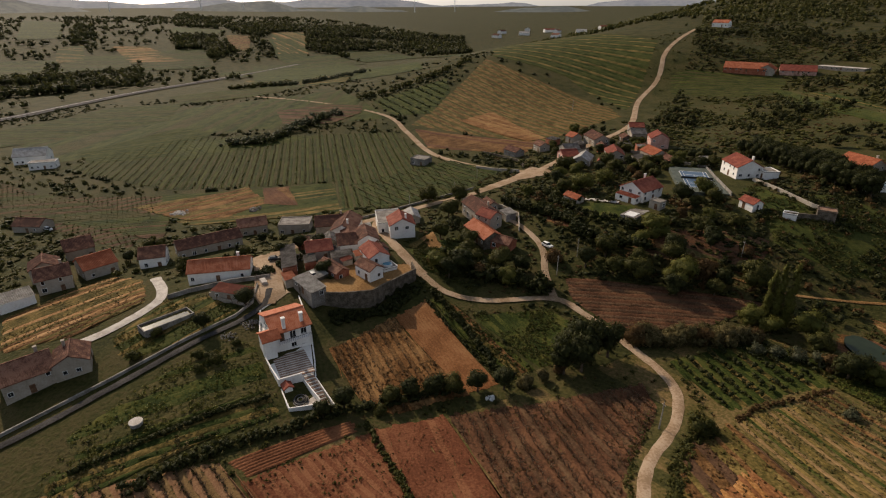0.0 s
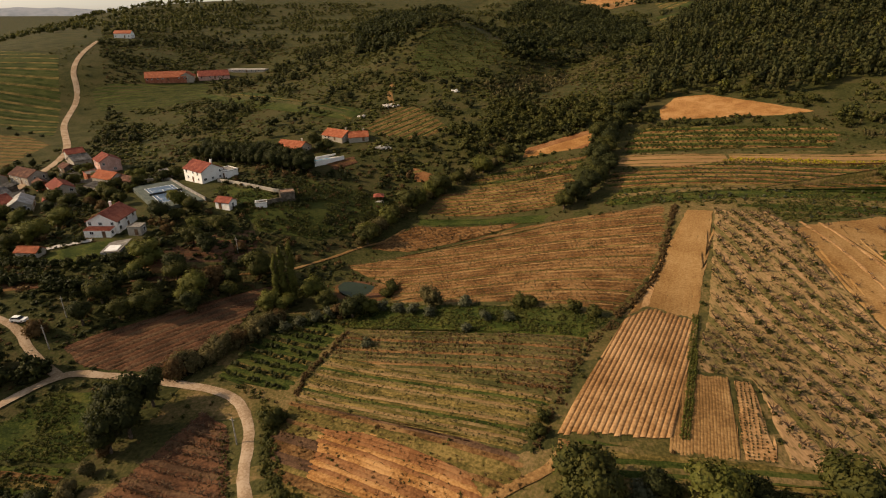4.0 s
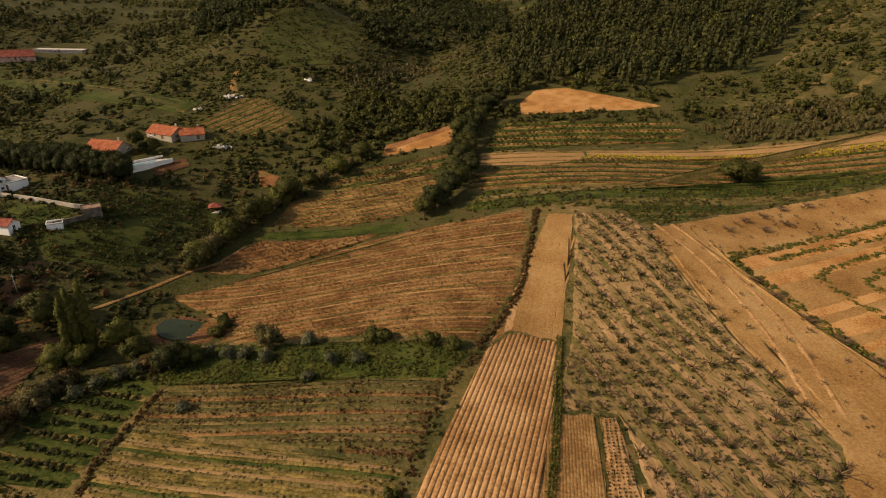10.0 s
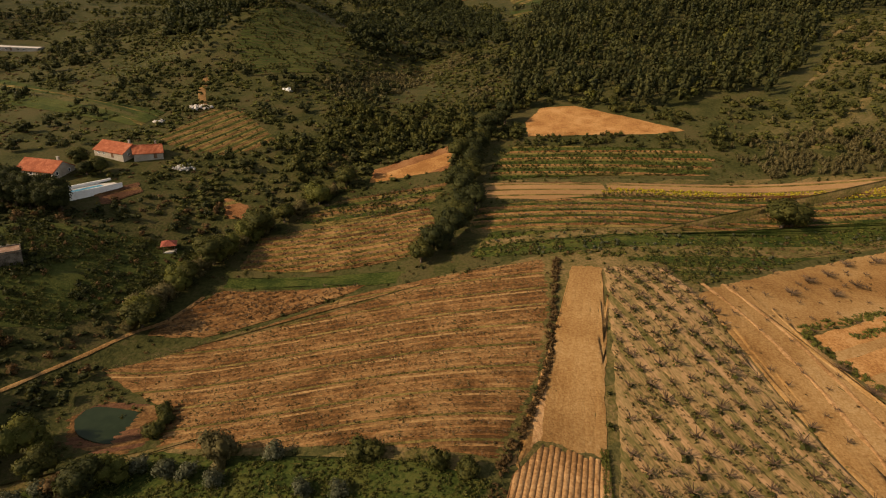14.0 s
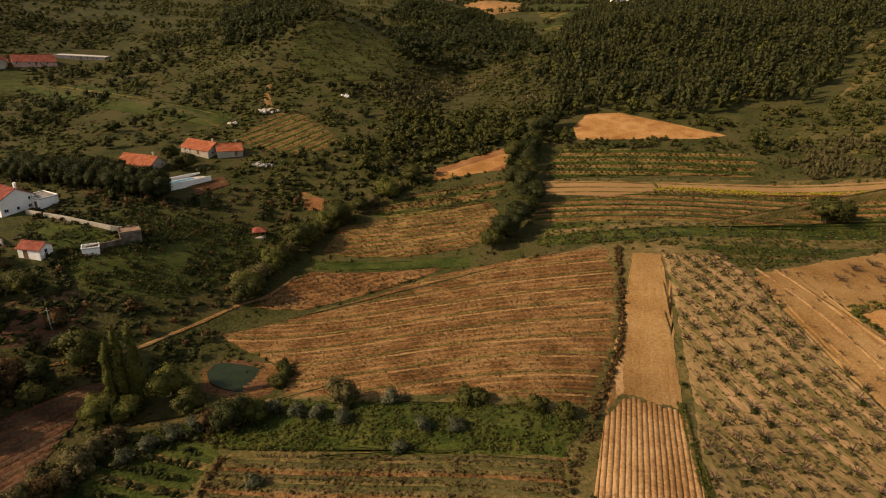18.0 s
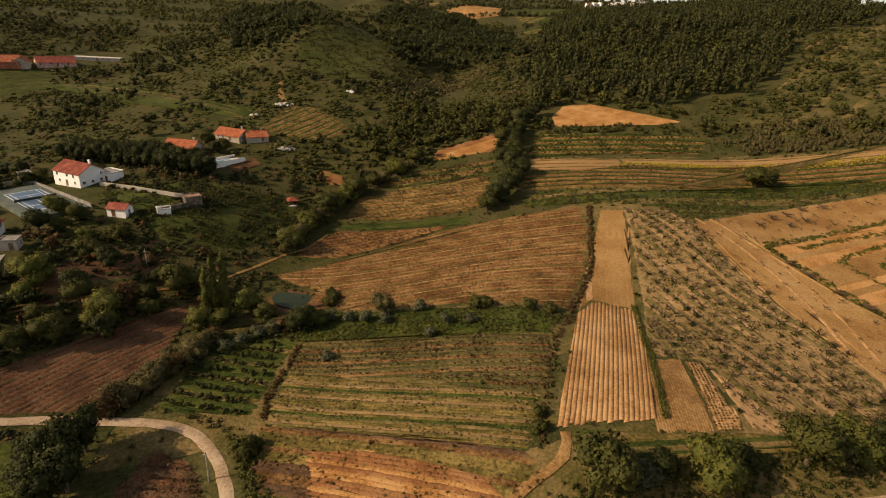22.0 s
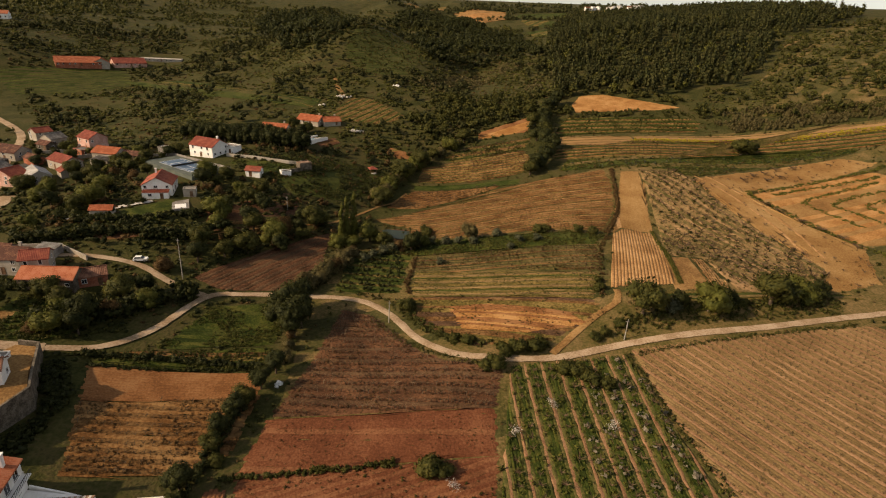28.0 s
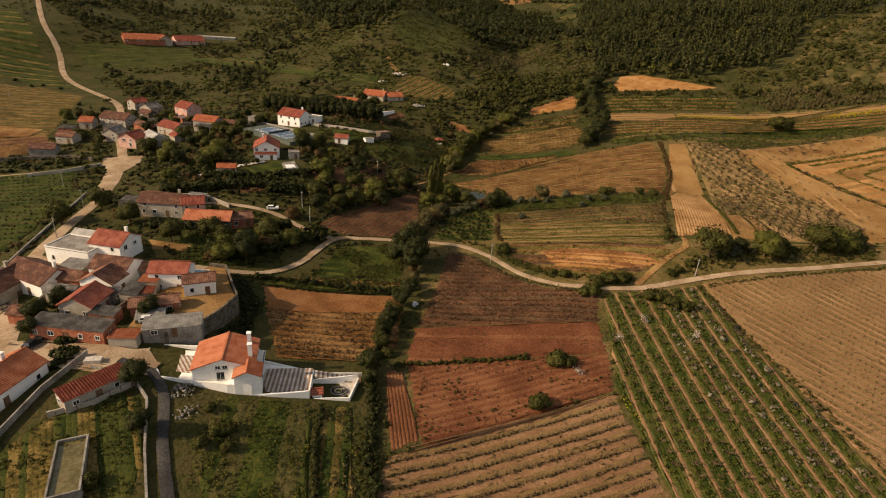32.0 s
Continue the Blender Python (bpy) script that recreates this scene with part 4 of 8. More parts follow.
# ---- plants ----
def leaf_cloud(lobes, leaves, size, seed, spread=0.35, core=0.82, grid=2):
    """Quads of a crown: a rough core in each lobe, and leaf clumps over it that point all ways."""
    rnd = np.random.RandomState(seed)
    lobes = np.array(lobes, float)
    verts, quads, soft, base = [], [], [], 0
    middle = lobes[:, :3].mean(0) * (1, 1, 0.8)
    for cx, cy, cz, rx, rz in lobes:
        if core <= 0:
            break
        s = np.linspace(-1, 1, grid + 1)
        for axis in range(3):
            for sign in (-1, 1):
                a, b = np.meshgrid(s, s, indexing="ij")
                p = np.stack([a, b, np.full_like(a, sign)], -1)
                p = np.roll(p, axis, -1).reshape(-1, 3)
                p /= np.linalg.norm(p, axis=1)[:, None]
                soft.append(p)
                wob = 1 + 0.22 * np.sin(p[:, 0] * 5 + seed) * np.cos(p[:, 1] * 4 - seed) + 0.12 * np.sin(p[:, 2] * 7)
                p = p * np.array([rx, rx, rz]) * core * wob[:, None] + (cx, cy, cz)
                i = base + np.arange(grid)[:, None] * (grid + 1) + np.arange(grid)[None]
                q = np.stack([i, i + grid + 1, i + grid + 2, i + 1], -1).reshape(-1, 4)
                quads.append(q if sign > 0 else q[:, ::-1])
                verts.append(p)
                base += len(p)
    area = lobes[:, 3] ** 2
    pick = rnd.choice(len(lobes), leaves, p=area / area.sum())
    way = rnd.normal(size=(leaves, 3))
    way[:, 2] += 0.35
    way /= np.linalg.norm(way, axis=1)[:, None]
    r = 1 + rnd.uniform(-spread, spread * 0.6, leaves)
    c = lobes[pick, :3] + way * r[:, None] * np.stack([lobes[pick, 3], lobes[pick, 3], lobes[pick, 4]], -1)
    nor = way + rnd.normal(size=(leaves, 3)) * 0.6
    nor /= np.linalg.norm(nor, axis=1)[:, None]
    t1 = np.cross(nor, rnd.normal(size=(leaves, 3)))
    t1 /= np.linalg.norm(t1, axis=1)[:, None]
    t2 = np.cross(nor, t1)
    sz = size * rnd.uniform(0.5, 1.4, leaves)[:, None]
    corner = np.stack([c - t2 * sz * 0.32, c + t1 * sz * 0.5 + nor * sz * 0.15, c + t2 * sz * 0.32, c - t1 * sz * 0.5], 1)
    verts.append(corner.reshape(-1, 3))
    quads.append(base + np.arange(leaves * 4).reshape(-1, 4))
    whole = c - middle
    whole /= np.maximum(np.linalg.norm(whole, axis=1), 1e-6)[:, None]
    soft.append(np.repeat(way * 0.75 + whole * 0.55 + nor * 0.45, 4, 0))
    soft = np.concatenate(soft)
    return np.concatenate(verts), np.concatenate(quads), soft / np.linalg.norm(soft, axis=1)[:, None]


def sticks(lines, sides=4):
    """Tapered round rods: each from a point and radius to a point and radius."""
    verts, quads, base = [], [], 0
    turn = np.arange(sides) * 2 * np.pi / sides
    for a, ra, b, rb in lines:
        a, b = np.array(a, float), np.array(b, float)
        d = (b - a) / max(1e-6, np.linalg.norm(b - a))
        e = np.cross(d, (0.3, 0.9, 0.2) if abs(d[2]) > 0.7 else (0, 0, 1))
        e /= np.linalg.norm(e)
        f = np.cross(d, e)
        ring = np.cos(turn)[:, None] * e + np.sin(turn)[:, None] * f
        verts += [a + ring * ra, b + ring * rb]
        i = np.arange(sides)
        j = (i + 1) % sides
        quads.append(base + np.stack([i, j, j + sides, i + sides], -1))
        base += 2 * sides
    return np.concatenate(verts), np.concatenate(quads)


def limbs(height, spread, seed, thick=0.2, count=6):
    rnd = np.random.RandomState(seed)
    top = (rnd.uniform(-0.1, 0.1) * height, rnd.uniform(-0.1, 0.1) * height, height)
    out = [((0, 0, -0.4), thick * 1.3, (0, 0, height * 0.4), thick), ((0, 0, height * 0.4), thick, top, thick * 0.25)]
    for i in range(count):
        a = i * 2.4 + rnd.uniform(-0.4, 0.4)
        z = height * rnd.uniform(0.25, 0.6)
        out.append(((0, 0, z), thick * 0.5, (math.cos(a) * spread, math.sin(a) * spread, z + height * rnd.uniform(0.15, 0.35)), thick * 0.15))
    return out


def ball_lobes(seed, n, radius, height, low=0.3, each=0.5, flat=0.85):
    rnd = np.random.RandomState(seed)
    out = [(0, 0, height * 0.55, radius * 0.62, height * 0.36)]
    for i in range(n):
        a = i * 2 * math.pi / n + rnd.uniform(-0.4, 0.4)
        r = radius * rnd.uniform(0.35, 0.65)
        k = radius * each * rnd.uniform(0.75, 1.2)
        out.append((math.cos(a) * r, math.sin(a) * r, height * rnd.uniform(low + 0.08, 0.78), k, k * flat))
    return out


CROWNS, TRUNKS = {}, {}


def kind_of_tree(kind, variants, crown_mat, make, trunk, trunk_mat="bark"):
    CROWNS[kind], TRUNKS[kind] = [], []
    for i in range(variants):
        v, q, soft = make(i)
        CROWNS[kind].append(fast_mesh(kind + "_crown", v, q, M[crown_mat], 4, soft))
        v, q = sticks(trunk(i), 6)
        TRUNKS[kind].append(fast_mesh(kind + "_trunk", v, q, M[trunk_mat], 4))


kind_of_tree("broad_tree", 4, "leaf", lambda i: leaf_cloud(ball_lobes(i, 9, 2.6, 5.2), 2600, 0.33, i, core=0.76, grid=3), lambda i: limbs(4.2, 1.6, i))
kind_of_tree("dark_tree", 4, "leaf_dark", lambda i: leaf_cloud(ball_lobes(i + 9, 9, 2.4, 5.6), 2400, 0.33, i, core=0.76, grid=3), lambda i: limbs(4.5, 1.5, i))
kind_of_tree("willow", 3, "leaf_light", lambda i: leaf_cloud(ball_lobes(i + 20, 9, 2.7, 4.6, 0.15), 2600, 0.32, i, core=0.76, grid=3), lambda i: limbs(3.6, 1.5, i))
kind_of_tree("rusty_shrub", 2, "leaf_rust", lambda i: leaf_cloud(ball_lobes(i + 30, 7, 2.0, 3.6, 0.1), 1300, 0.33, i, core=0.7, grid=2), lambda i: limbs(2.6, 1.2, i, 0.12))
kind_of_tree("silver_shrub", 3, "leaf_grey", lambda i: leaf_cloud(ball_lobes(i + 40, 6, 1.5, 2.6, 0.1), 1100, 0.26, i, core=0.6, grid=2), lambda i: limbs(2.0, 0.9, i, 0.08))
kind_of_tree("shrub", 4, "leaf", lambda i: leaf_cloud(ball_lobes(i + 50, 6, 1.4, 2.0, 0.05), 1000, 0.27, i, grid=2), lambda i: limbs(1.4, 0.8, i, 0.08))
kind_of_tree("reed_clump", 3, "reed", lambda i: leaf_cloud(ball_lobes(i + 60, 7, 1.7, 3.2, 0.05, 0.5, 1.3), 1500, 0.27, i, core=0.74, grid=3, spread=0.45), lambda i: limbs(2.4, 0.7, i, 0.05))
kind_of_tree("poplar", 2, "leaf_light", lambda i: leaf_cloud([(0.25 * math.sin(k * 2.1 + i), 0.25 * math.cos(k * 1.7), 2.0 + k * 1.5, 1.25 - 0.09 * k, 1.5) for k in range(9)], 3000, 0.32, i, grid=2), lambda i: limbs(13, 0.6, i, 0.22, 10))
kind_of_tree("cypress", 2, "leaf_dark", lambda i: leaf_cloud([(0, 0, 0.8 + k * 0.9, 0.75 - 0.09 * k, 0.9) for k in range(6)], 1200, 0.25, i, grid=3), lambda i: limbs(5, 0.3, i, 0.1, 4))
kind_of_tree("blossom_tree", 3, "blossom", lambda i: leaf_cloud(ball_lobes(i + 70, 6, 1.3, 2.6, 0.2), 260, 0.22, i, core=0, spread=0.7), lambda i: limbs(2.2, 1.1, i, 0.08, 9), "twig")

NAMES = {"broad_tree": ("tree", "round leafy green tree"), "dark_tree": ("tree", "dense dark green tree"), "willow": ("tree", "light green willow-like tree"),
         "rusty_shrub": ("shrub", "rust-brown leafed shrub"), "silver_shrub": ("shrub", "silvery grey-green shrub"), "shrub": ("shrub", "low green shrub"),
         "reed_clump": ("reeds", "tall dry reed clump"), "poplar": ("poplar", "tall slender poplar"), "cypress": ("cypress", "dark narrow cypress"),
         "blossom_tree": ("fruit tree", "small fruit tree in pale blossom")}
TALLY = {}
GROWN = {"broad_tree": 1.45, "dark_tree": 1.45, "willow": 1.35, "rusty_shrub": 1.3, "silver_shrub": 1.2, "shrub": 1.2, "reed_clump": 1.3, "poplar": 1.1}


def plant(kind, x, y, size=1.0, tall=1.0, where="on the hillside", group=""):
    n = TALLY[kind] = TALLY.get(kind, 0) + 1
    category, text = NAMES[kind]
    root = empty(kind, on_ground(x, y, n * 77.0, -0.1), f"{text} {where}", category, group)
    size *= GROWN.get(kind, 1.0)
    root.scale = (size, size, size * tall)
    k = n % len(CROWNS[kind])
    for name, me in (("trunk", TRUNKS[kind][k]), ("crown", CROWNS[kind][k])):
        ob = new(name, me)
        ob.parent = root
    return root


def merged(name, pieces, places, sizes, material, label, category, tall=None, seed=0, up=0.0):
    """Many alike plants in one mesh: pieces are (corners, quads) to pick from, places an (n, 2) array."""
    rnd = np.random.RandomState(seed)
    places = np.asarray(places, float).reshape(-1, 2)
    if not len(places):
        return None
    z = heights(places) + up
    sizes = np.asarray(sizes, float) * np.ones(len(places))
    tall = np.ones(len(places)) if tall is None else np.asarray(tall) * np.ones(len(places))
    pick, spin = rnd.randint(len(pieces), size=len(places)), rnd.uniform(0, 6.283, len(places))
    verts, quads, soft, base = [], [], [], 0
    for k, (v, q, *nor) in enumerate(pieces):
        at = np.where(pick == k)[0]
        if not len(at):
            continue
        c, s = np.cos(spin[at])[:, None], np.sin(spin[at])[:, None]
        sz = sizes[at][:, None]
        x = (v[None, :, 0] * c - v[None, :, 1] * s) * sz + places[at, 0][:, None]
        y = (v[None, :, 0] * s + v[None, :, 1] * c) * sz + places[at, 1][:, None]
        w = v[None, :, 2] * sz * tall[at][:, None] + z[at][:, None]
        verts.append(np.stack([x, y, w], -1).reshape(-1, 3))
        if nor:
            n = nor[0]
            soft.append(np.stack([n[None, :, 0] * c - n[None, :, 1] * s, n[None, :, 0] * s + n[None, :, 1] * c, n[None, :, 2] + 0 * c], -1).reshape(-1, 3))
        quads.append((q[None] + (np.arange(len(at)) * len(v))[:, None, None] + base).reshape(-1, 4))
        base += len(at) * len(v)
    me = fast_mesh(name, np.concatenate(verts), np.concatenate(quads), material, 4, np.concatenate(soft) if soft else None)
    return tagged(new(name, me), label, category, kind="stuff")


SLOPE_BUSH = [leaf_cloud([(0, 0, 0.35, 1.0, 0.55), (0.6 * math.cos(i * 1.3), 0.6 * math.sin(i * 1.3), 0.5, 0.6, 0.5)], 16, 0.55, i, grid=1, core=0.72) for i in range(6)]
LOW_BUSH = [leaf_cloud(ball_lobes(i + 80, 2, 1.0, 1.5, 0.0, 0.6), 44, 0.5, i, grid=1, core=0.72) for i in range(5)]
LOW_TREE = [leaf_cloud(ball_lobes(i + 90, 3, 1.0, 2.3, 0.15, 0.55), 56, 0.46, i, grid=1, core=0.72) for i in range(6)]
LOW_PINE = [leaf_cloud([(0, 0, 0.9, 0.5, 0.8), (0.12, 0.1, 1.8, 0.55, 0.7), (-0.1, 0.08, 2.5, 0.36, 0.6)], 46, 0.42, i, grid=1, core=0.72, spread=0.5) for i in range(6)]
FAR_TREE = [leaf_cloud([(0, 0, 0.8, 0.9, 0.8)], 14, 0.7, i, grid=1, core=0.75) for i in range(5)]
TUFT = [leaf_cloud([(0, 0, 0.15, 0.35, 0.2)], 9, 0.36, i, core=0) for i in range(5)]
WEED = [leaf_cloud([(0, 0, 0.3, 0.5, 0.35)], 18, 0.4, i, core=0.6, grid=1) for i in range(5)]
REED = [leaf_cloud([(0, 0, 0.8, 0.8, 1.0), (0.35 * math.cos(i), 0.35 * math.sin(i), 1.4, 0.6, 0.8)], 80, 0.34, i, grid=1, core=0.72, spread=0.5) for i in range(5)]


def bare_vine(seed, high=0.9, arms=5, reach=0.55, thick=0.045):
    rnd = np.random.RandomState(seed)
    out = [((0, 0, -0.1), 0.07, (rnd.uniform(-0.1, 0.1), rnd.uniform(-0.1, 0.1), high * 0.5), 0.05)]
    for i in range(arms):
        a = rnd.uniform(0, 6.28)
        out.append((out[0][2], thick, (math.cos(a) * reach, math.sin(a) * reach, high * rnd.uniform(0.7, 1.1)), thick * 0.4))
    return sticks(out, 3)


VINE = [bare_vine(i) for i in range(6)]
SHRUB_TWIGS = [bare_vine(i + 30, 1.7, 60, 1.3) for i in range(3)]
BARE_TREE = [bare_vine(i + 10, 1.5, 14, 1.0, 0.085) for i in range(6)]


def along(outline, turn, pitch, gap, seed=0, jitter=0.25, drop=0.08, shift=0.5, edge=1.0):
    """Places in rows across an outline."""
    rows, back = spans(outline, turn, pitch, shift)
    rnd = np.random.RandomState(seed)
    out = [np.c_[u := np.arange(a + edge, b - edge, gap), np.full(len(u), v)] for v, a, b in rows if b - a > 2 * edge + gap]
    if not out:
        return np.zeros((0, 2))
    p = np.concatenate(out)
    p = p[rnd.uniform(size=len(p)) > drop] if drop else p
    return (p + rnd.uniform(-jitter, jitter, p.shape)) @ back


def sown(outline, count, seed=0, avoid=(), lines=(), clump=0.0, sharp=1.0):
    """Loose places in an outline, off the given outlines and lines."""
    rnd = np.random.RandomState(seed)
    o = np.asarray(outline, float)
    p = rnd.uniform(o.min(0), o.max(0), (count, 2))
    p = p[inside(p, o)]
    if clump:
        keep = np.array([noise.noise((x / clump, y / clump, seed)) > rnd.uniform(-0.35, 0.25) * sharp for x, y in p], bool)
        p = p[keep] if len(p) else p
    for a in avoid:
        p = p[~inside(p, a)] if len(p) else p
    for line, width in lines:
        p = p[~near_line(p, line, width)] if len(p) else p
    return p


# ---- buildings ----
def roof_slope(bm, w, run, rise, z0, over, y_sign, pitch=0.42):
    """One tiled slope, ribbed down the fall: from the eave at y_sign * (run + over) up to the ridge at y = 0."""
    n = max(4, int((w + 2 * over) / pitch))
    fall = rise / run
    rows = 4
    top = []
    for j in range(rows + 1):
        s = j / rows
        y = (run + over) * (1 - s)
        z = z0 + rise - fall * y
        line = []
        for i in range(2 * n + 1):
            x = -w / 2 - over + (w + 2 * over) * i / (2 * n)
            line.append(bm.verts.new((x, y * y_sign, z + (0.07 if i % 2 else 0.0) + 0.16)))
        top.append(line)
    for j in range(rows):
        for i in range(2 * n):
            f = (top[j][i], top[j][i + 1], top[j + 1][i + 1], top[j + 1][i])
            bm.faces.new(f if y_sign < 0 else f[::-1])
    low = [bm.verts.new((v.co.x, v.co.y, v.co.z - 0.22)) for v in (top[0][0], top[0][-1], top[-1][-1], top[-1][0])]
    bm.faces.new(low[::-1] if y_sign < 0 else low)
    edge = top[0]
    for a, b in ((0, 1),):
        bm.faces.new([*(edge if y_sign > 0 else edge[::-1]), *((low[1], low[0]) if y_sign > 0 else (low[0], low[1]))])
    for e, (p, q) in (((top[0][0], top[-1][0]), (low[3], low[0])), ((top[0][-1], top[-1][-1]), (low[2], low[1]))):
        bm.faces.new((e[0], e[1], p, q))


def window_unit(parent, x, y, z, w, h, face, name="window"):
    """A window on a wall: frame, pane and sill. face: the way out, in quarter turns from -y."""
    m = Matrix.Translation((x, y, z)) @ Matrix.Rotation(face * math.pi / 2, 4, "Z")
    bm = bmesh.new()
    t = 0.09
    for x0, x1, z0, z1 in ((-w / 2 - t, w / 2 + t, h / 2, h / 2 + t), (-w / 2 - t, w / 2 + t, -h / 2 - t, -h / 2), (-w / 2 - t, -w / 2, -h / 2, h / 2), (w / 2, w / 2 + t, -h / 2, h / 2)):
        box(bm, x0, x1, -0.07, 0.03, z0, z1, m)
    if name == "window" and w > 0.8:
        box(bm, -0.03, 0.03, -0.05, 0.03, -h / 2, h / 2, m)
    win = part(name, bm, M["paint"] if name == "window" else M["wood"], parent)
    bm = bmesh.new()
    box(bm, -w / 2, w / 2, -0.03, 0.03, -h / 2, h / 2, m)
    part("pane" if name == "window" else "leaf", bm, M["glass"] if name == "window" else M["wood"], win)
    bm = bmesh.new()
    box(bm, -w / 2 - 0.15, w / 2 + 0.15, -0.16, 0.02, -h / 2 - t - 0.06, -h / 2 - t, m)
    part("sill", bm, M["concrete"], win)
    return win


def house(name, label, x, y, w, d, turn, h, wall="white", roof="tile_red", rise=None, ridge="w", storeys=1, chimney=0, openings=True, base=None, style="gable", category="house", group=""):
    """A building on a rectangle: walls to the eaves with gables, ribbed roof slopes, windows, doors and chimneys. ridge: along w or d."""
    z = ground_z(x, y) if base is None else base
    root = empty(name, pose(x, y, z, 0, 0, turn), label, category, group)
    if ridge == "d":
        w, d, root.matrix_basis = d, w, pose(x, y, z, 0, 0, turn + 90)
    rise = rise if rise is not None else 0.27 * d
    bm = bmesh.new()
    low = -2.5
    if style == "gable":
        lo = [bm.verts.new(c) for c in ((-w / 2, -d / 2, low), (w / 2, -d / 2, low), (w / 2, d / 2, low), (-w / 2, d / 2, low))]
        hi = [bm.verts.new(c) for c in ((-w / 2, -d / 2, h), (w / 2, -d / 2, h), (w / 2, d / 2, h), (-w / 2, d / 2, h))]
        pk = [bm.verts.new((-w / 2, 0, h + rise)), bm.verts.new((w / 2, 0, h + rise))]
        bm.faces.new((lo[0], lo[1], hi[1], hi[0]))
        bm.faces.new((lo[2], lo[3], hi[3], hi[2]))
        bm.faces.new((lo[1], lo[2], hi[2], pk[1], hi[1]))
        bm.faces.new((lo[3], lo[0], hi[0], pk[0], hi[3]))
        bm.faces.new((hi[0], hi[1], pk[1], pk[0]))
        bm.faces.new((hi[2], hi[3], pk[0], pk[1]))
        bm.faces.new(lo[::-1])
    else:
        box(bm, -w / 2, w / 2, -d / 2, d / 2, low, h)
    part("wall", bm, M[wall], root)
    if style == "gable":
        for sign in (-1, 1):
            bm = bmesh.new()
            roof_slope(bm, w, d / 2, rise, h, 0.35, sign)
            part("roof_slope", bm, M[roof], root)
        bm = bmesh.new()
        box(bm, -w / 2 - 0.37, w / 2 + 0.37, -0.16, 0.16, h + rise + 0.1, h + rise + 0.29)
        bmesh.ops.bevel(bm, geom=[g for g in bm.edges if abs(g.verts[0].co.y - g.verts[1].co.y) < 0.01 and g.verts[0].co.z > h + rise + 0.2 and abs(g.verts[0].co.z - g.verts[1].co.z) < 0.01], offset=0.1, segments=2)
        part("ridge_cap", bm, M[roof], root)
    elif style == "flat":
        bm = bmesh.new()
        box(bm, -w / 2 - 0.1, w / 2 + 0.1, -d / 2 - 0.1, d / 2 + 0.1, h, h + 0.18)
        part("roof", bm, M[roof], root)
        bm = bmesh.new()
        for a in ((-w / 2 - 0.1, w / 2 + 0.1, -d / 2 - 0.1, -d / 2 + 0.08), (-w / 2 - 0.1, w / 2 + 0.1, d / 2 - 0.08, d / 2 + 0.1), (-w / 2 - 0.1, -w / 2 + 0.08, -d / 2 + 0.08, d / 2 - 0.08), (w / 2 - 0.08, w / 2 + 0.1, -d / 2 + 0.08, d / 2 - 0.08)):
            box(bm, *a, h + 0.18, h + 0.45)
        part("parapet", bm, M[wall], root)
    elif style == "lean":
        bm = bmesh.new()
        n = max(4, int(w / 0.5))
        rows = []
        for yy, zz in ((-d / 2 - 0.2, h + 0.12), (d / 2 + 0.2, h + 0.12 + 0.14 * d)):
            rows.append([bm.verts.new((-w / 2 - 0.2 + (w + 0.4) * i / (2 * n), yy, zz + (0.07 if i % 2 else 0))) for i in range(2 * n + 1)])
        for i in range(2 * n):
            bm.faces.new((rows[0][i], rows[0][i + 1], rows[1][i + 1], rows[1][i]))
        bmesh.ops.solidify(bm, geom=bm.faces[:], thickness=0.06)
        part("roof", bm, M[roof], root)
        bm = bmesh.new()
        prism(bm, [(-w / 2, d / 2 - 0.2), (w / 2, d / 2 - 0.2), (w / 2, d / 2), (-w / 2, d / 2)], h - 0.01, h + 0.12 * d)
        part("back_wall", bm, M[wall], root)
    if openings:
        luck = random.Random(int(x * 13 + y * 7))
        per = max(2.0, h / storeys)
        for s in range(storeys):
            zc = min(h - 0.75, s * per + 1.55)
            for face, length, off in ((0, w, d / 2), (1, d, w / 2), (2, w, d / 2), (3, d, w / 2)):
                n = max(1, int(length / 3.4))
                for i in range(n):
                    u = (i + luck.uniform(0.32, 0.68)) / n * length - length / 2
                    px, py = ((u, -off), (off, u), (-u, off), (-off, -u))[face]
                    if s == 0 and i == n // 2 and face in (0, 2):
                        window_unit(root, px, py, 1.05, 1.0, 2.05, face, "door")
                    elif luck.random() < 0.72:
                        window_unit(root, px, py, zc, luck.choice((0.8, 0.95, 1.2)), luck.choice((0.9, 1.05, 1.2)), face)
    for i in range(chimney):
        bm = bmesh.new()
        cx, cy = w * (0.3 - 0.5 * i), d * 0.16
        box(bm, cx - 0.35, cx + 0.35, cy - 0.3, cy + 0.3, h, h + rise + 1.0)
        box(bm, cx - 0.45, cx + 0.45, cy - 0.4, cy + 0.4, h + rise + 1.0, h + rise + 1.15)
        part("chimney", bm, M[wall if wall != "stone" else "cream"], root)
    return root


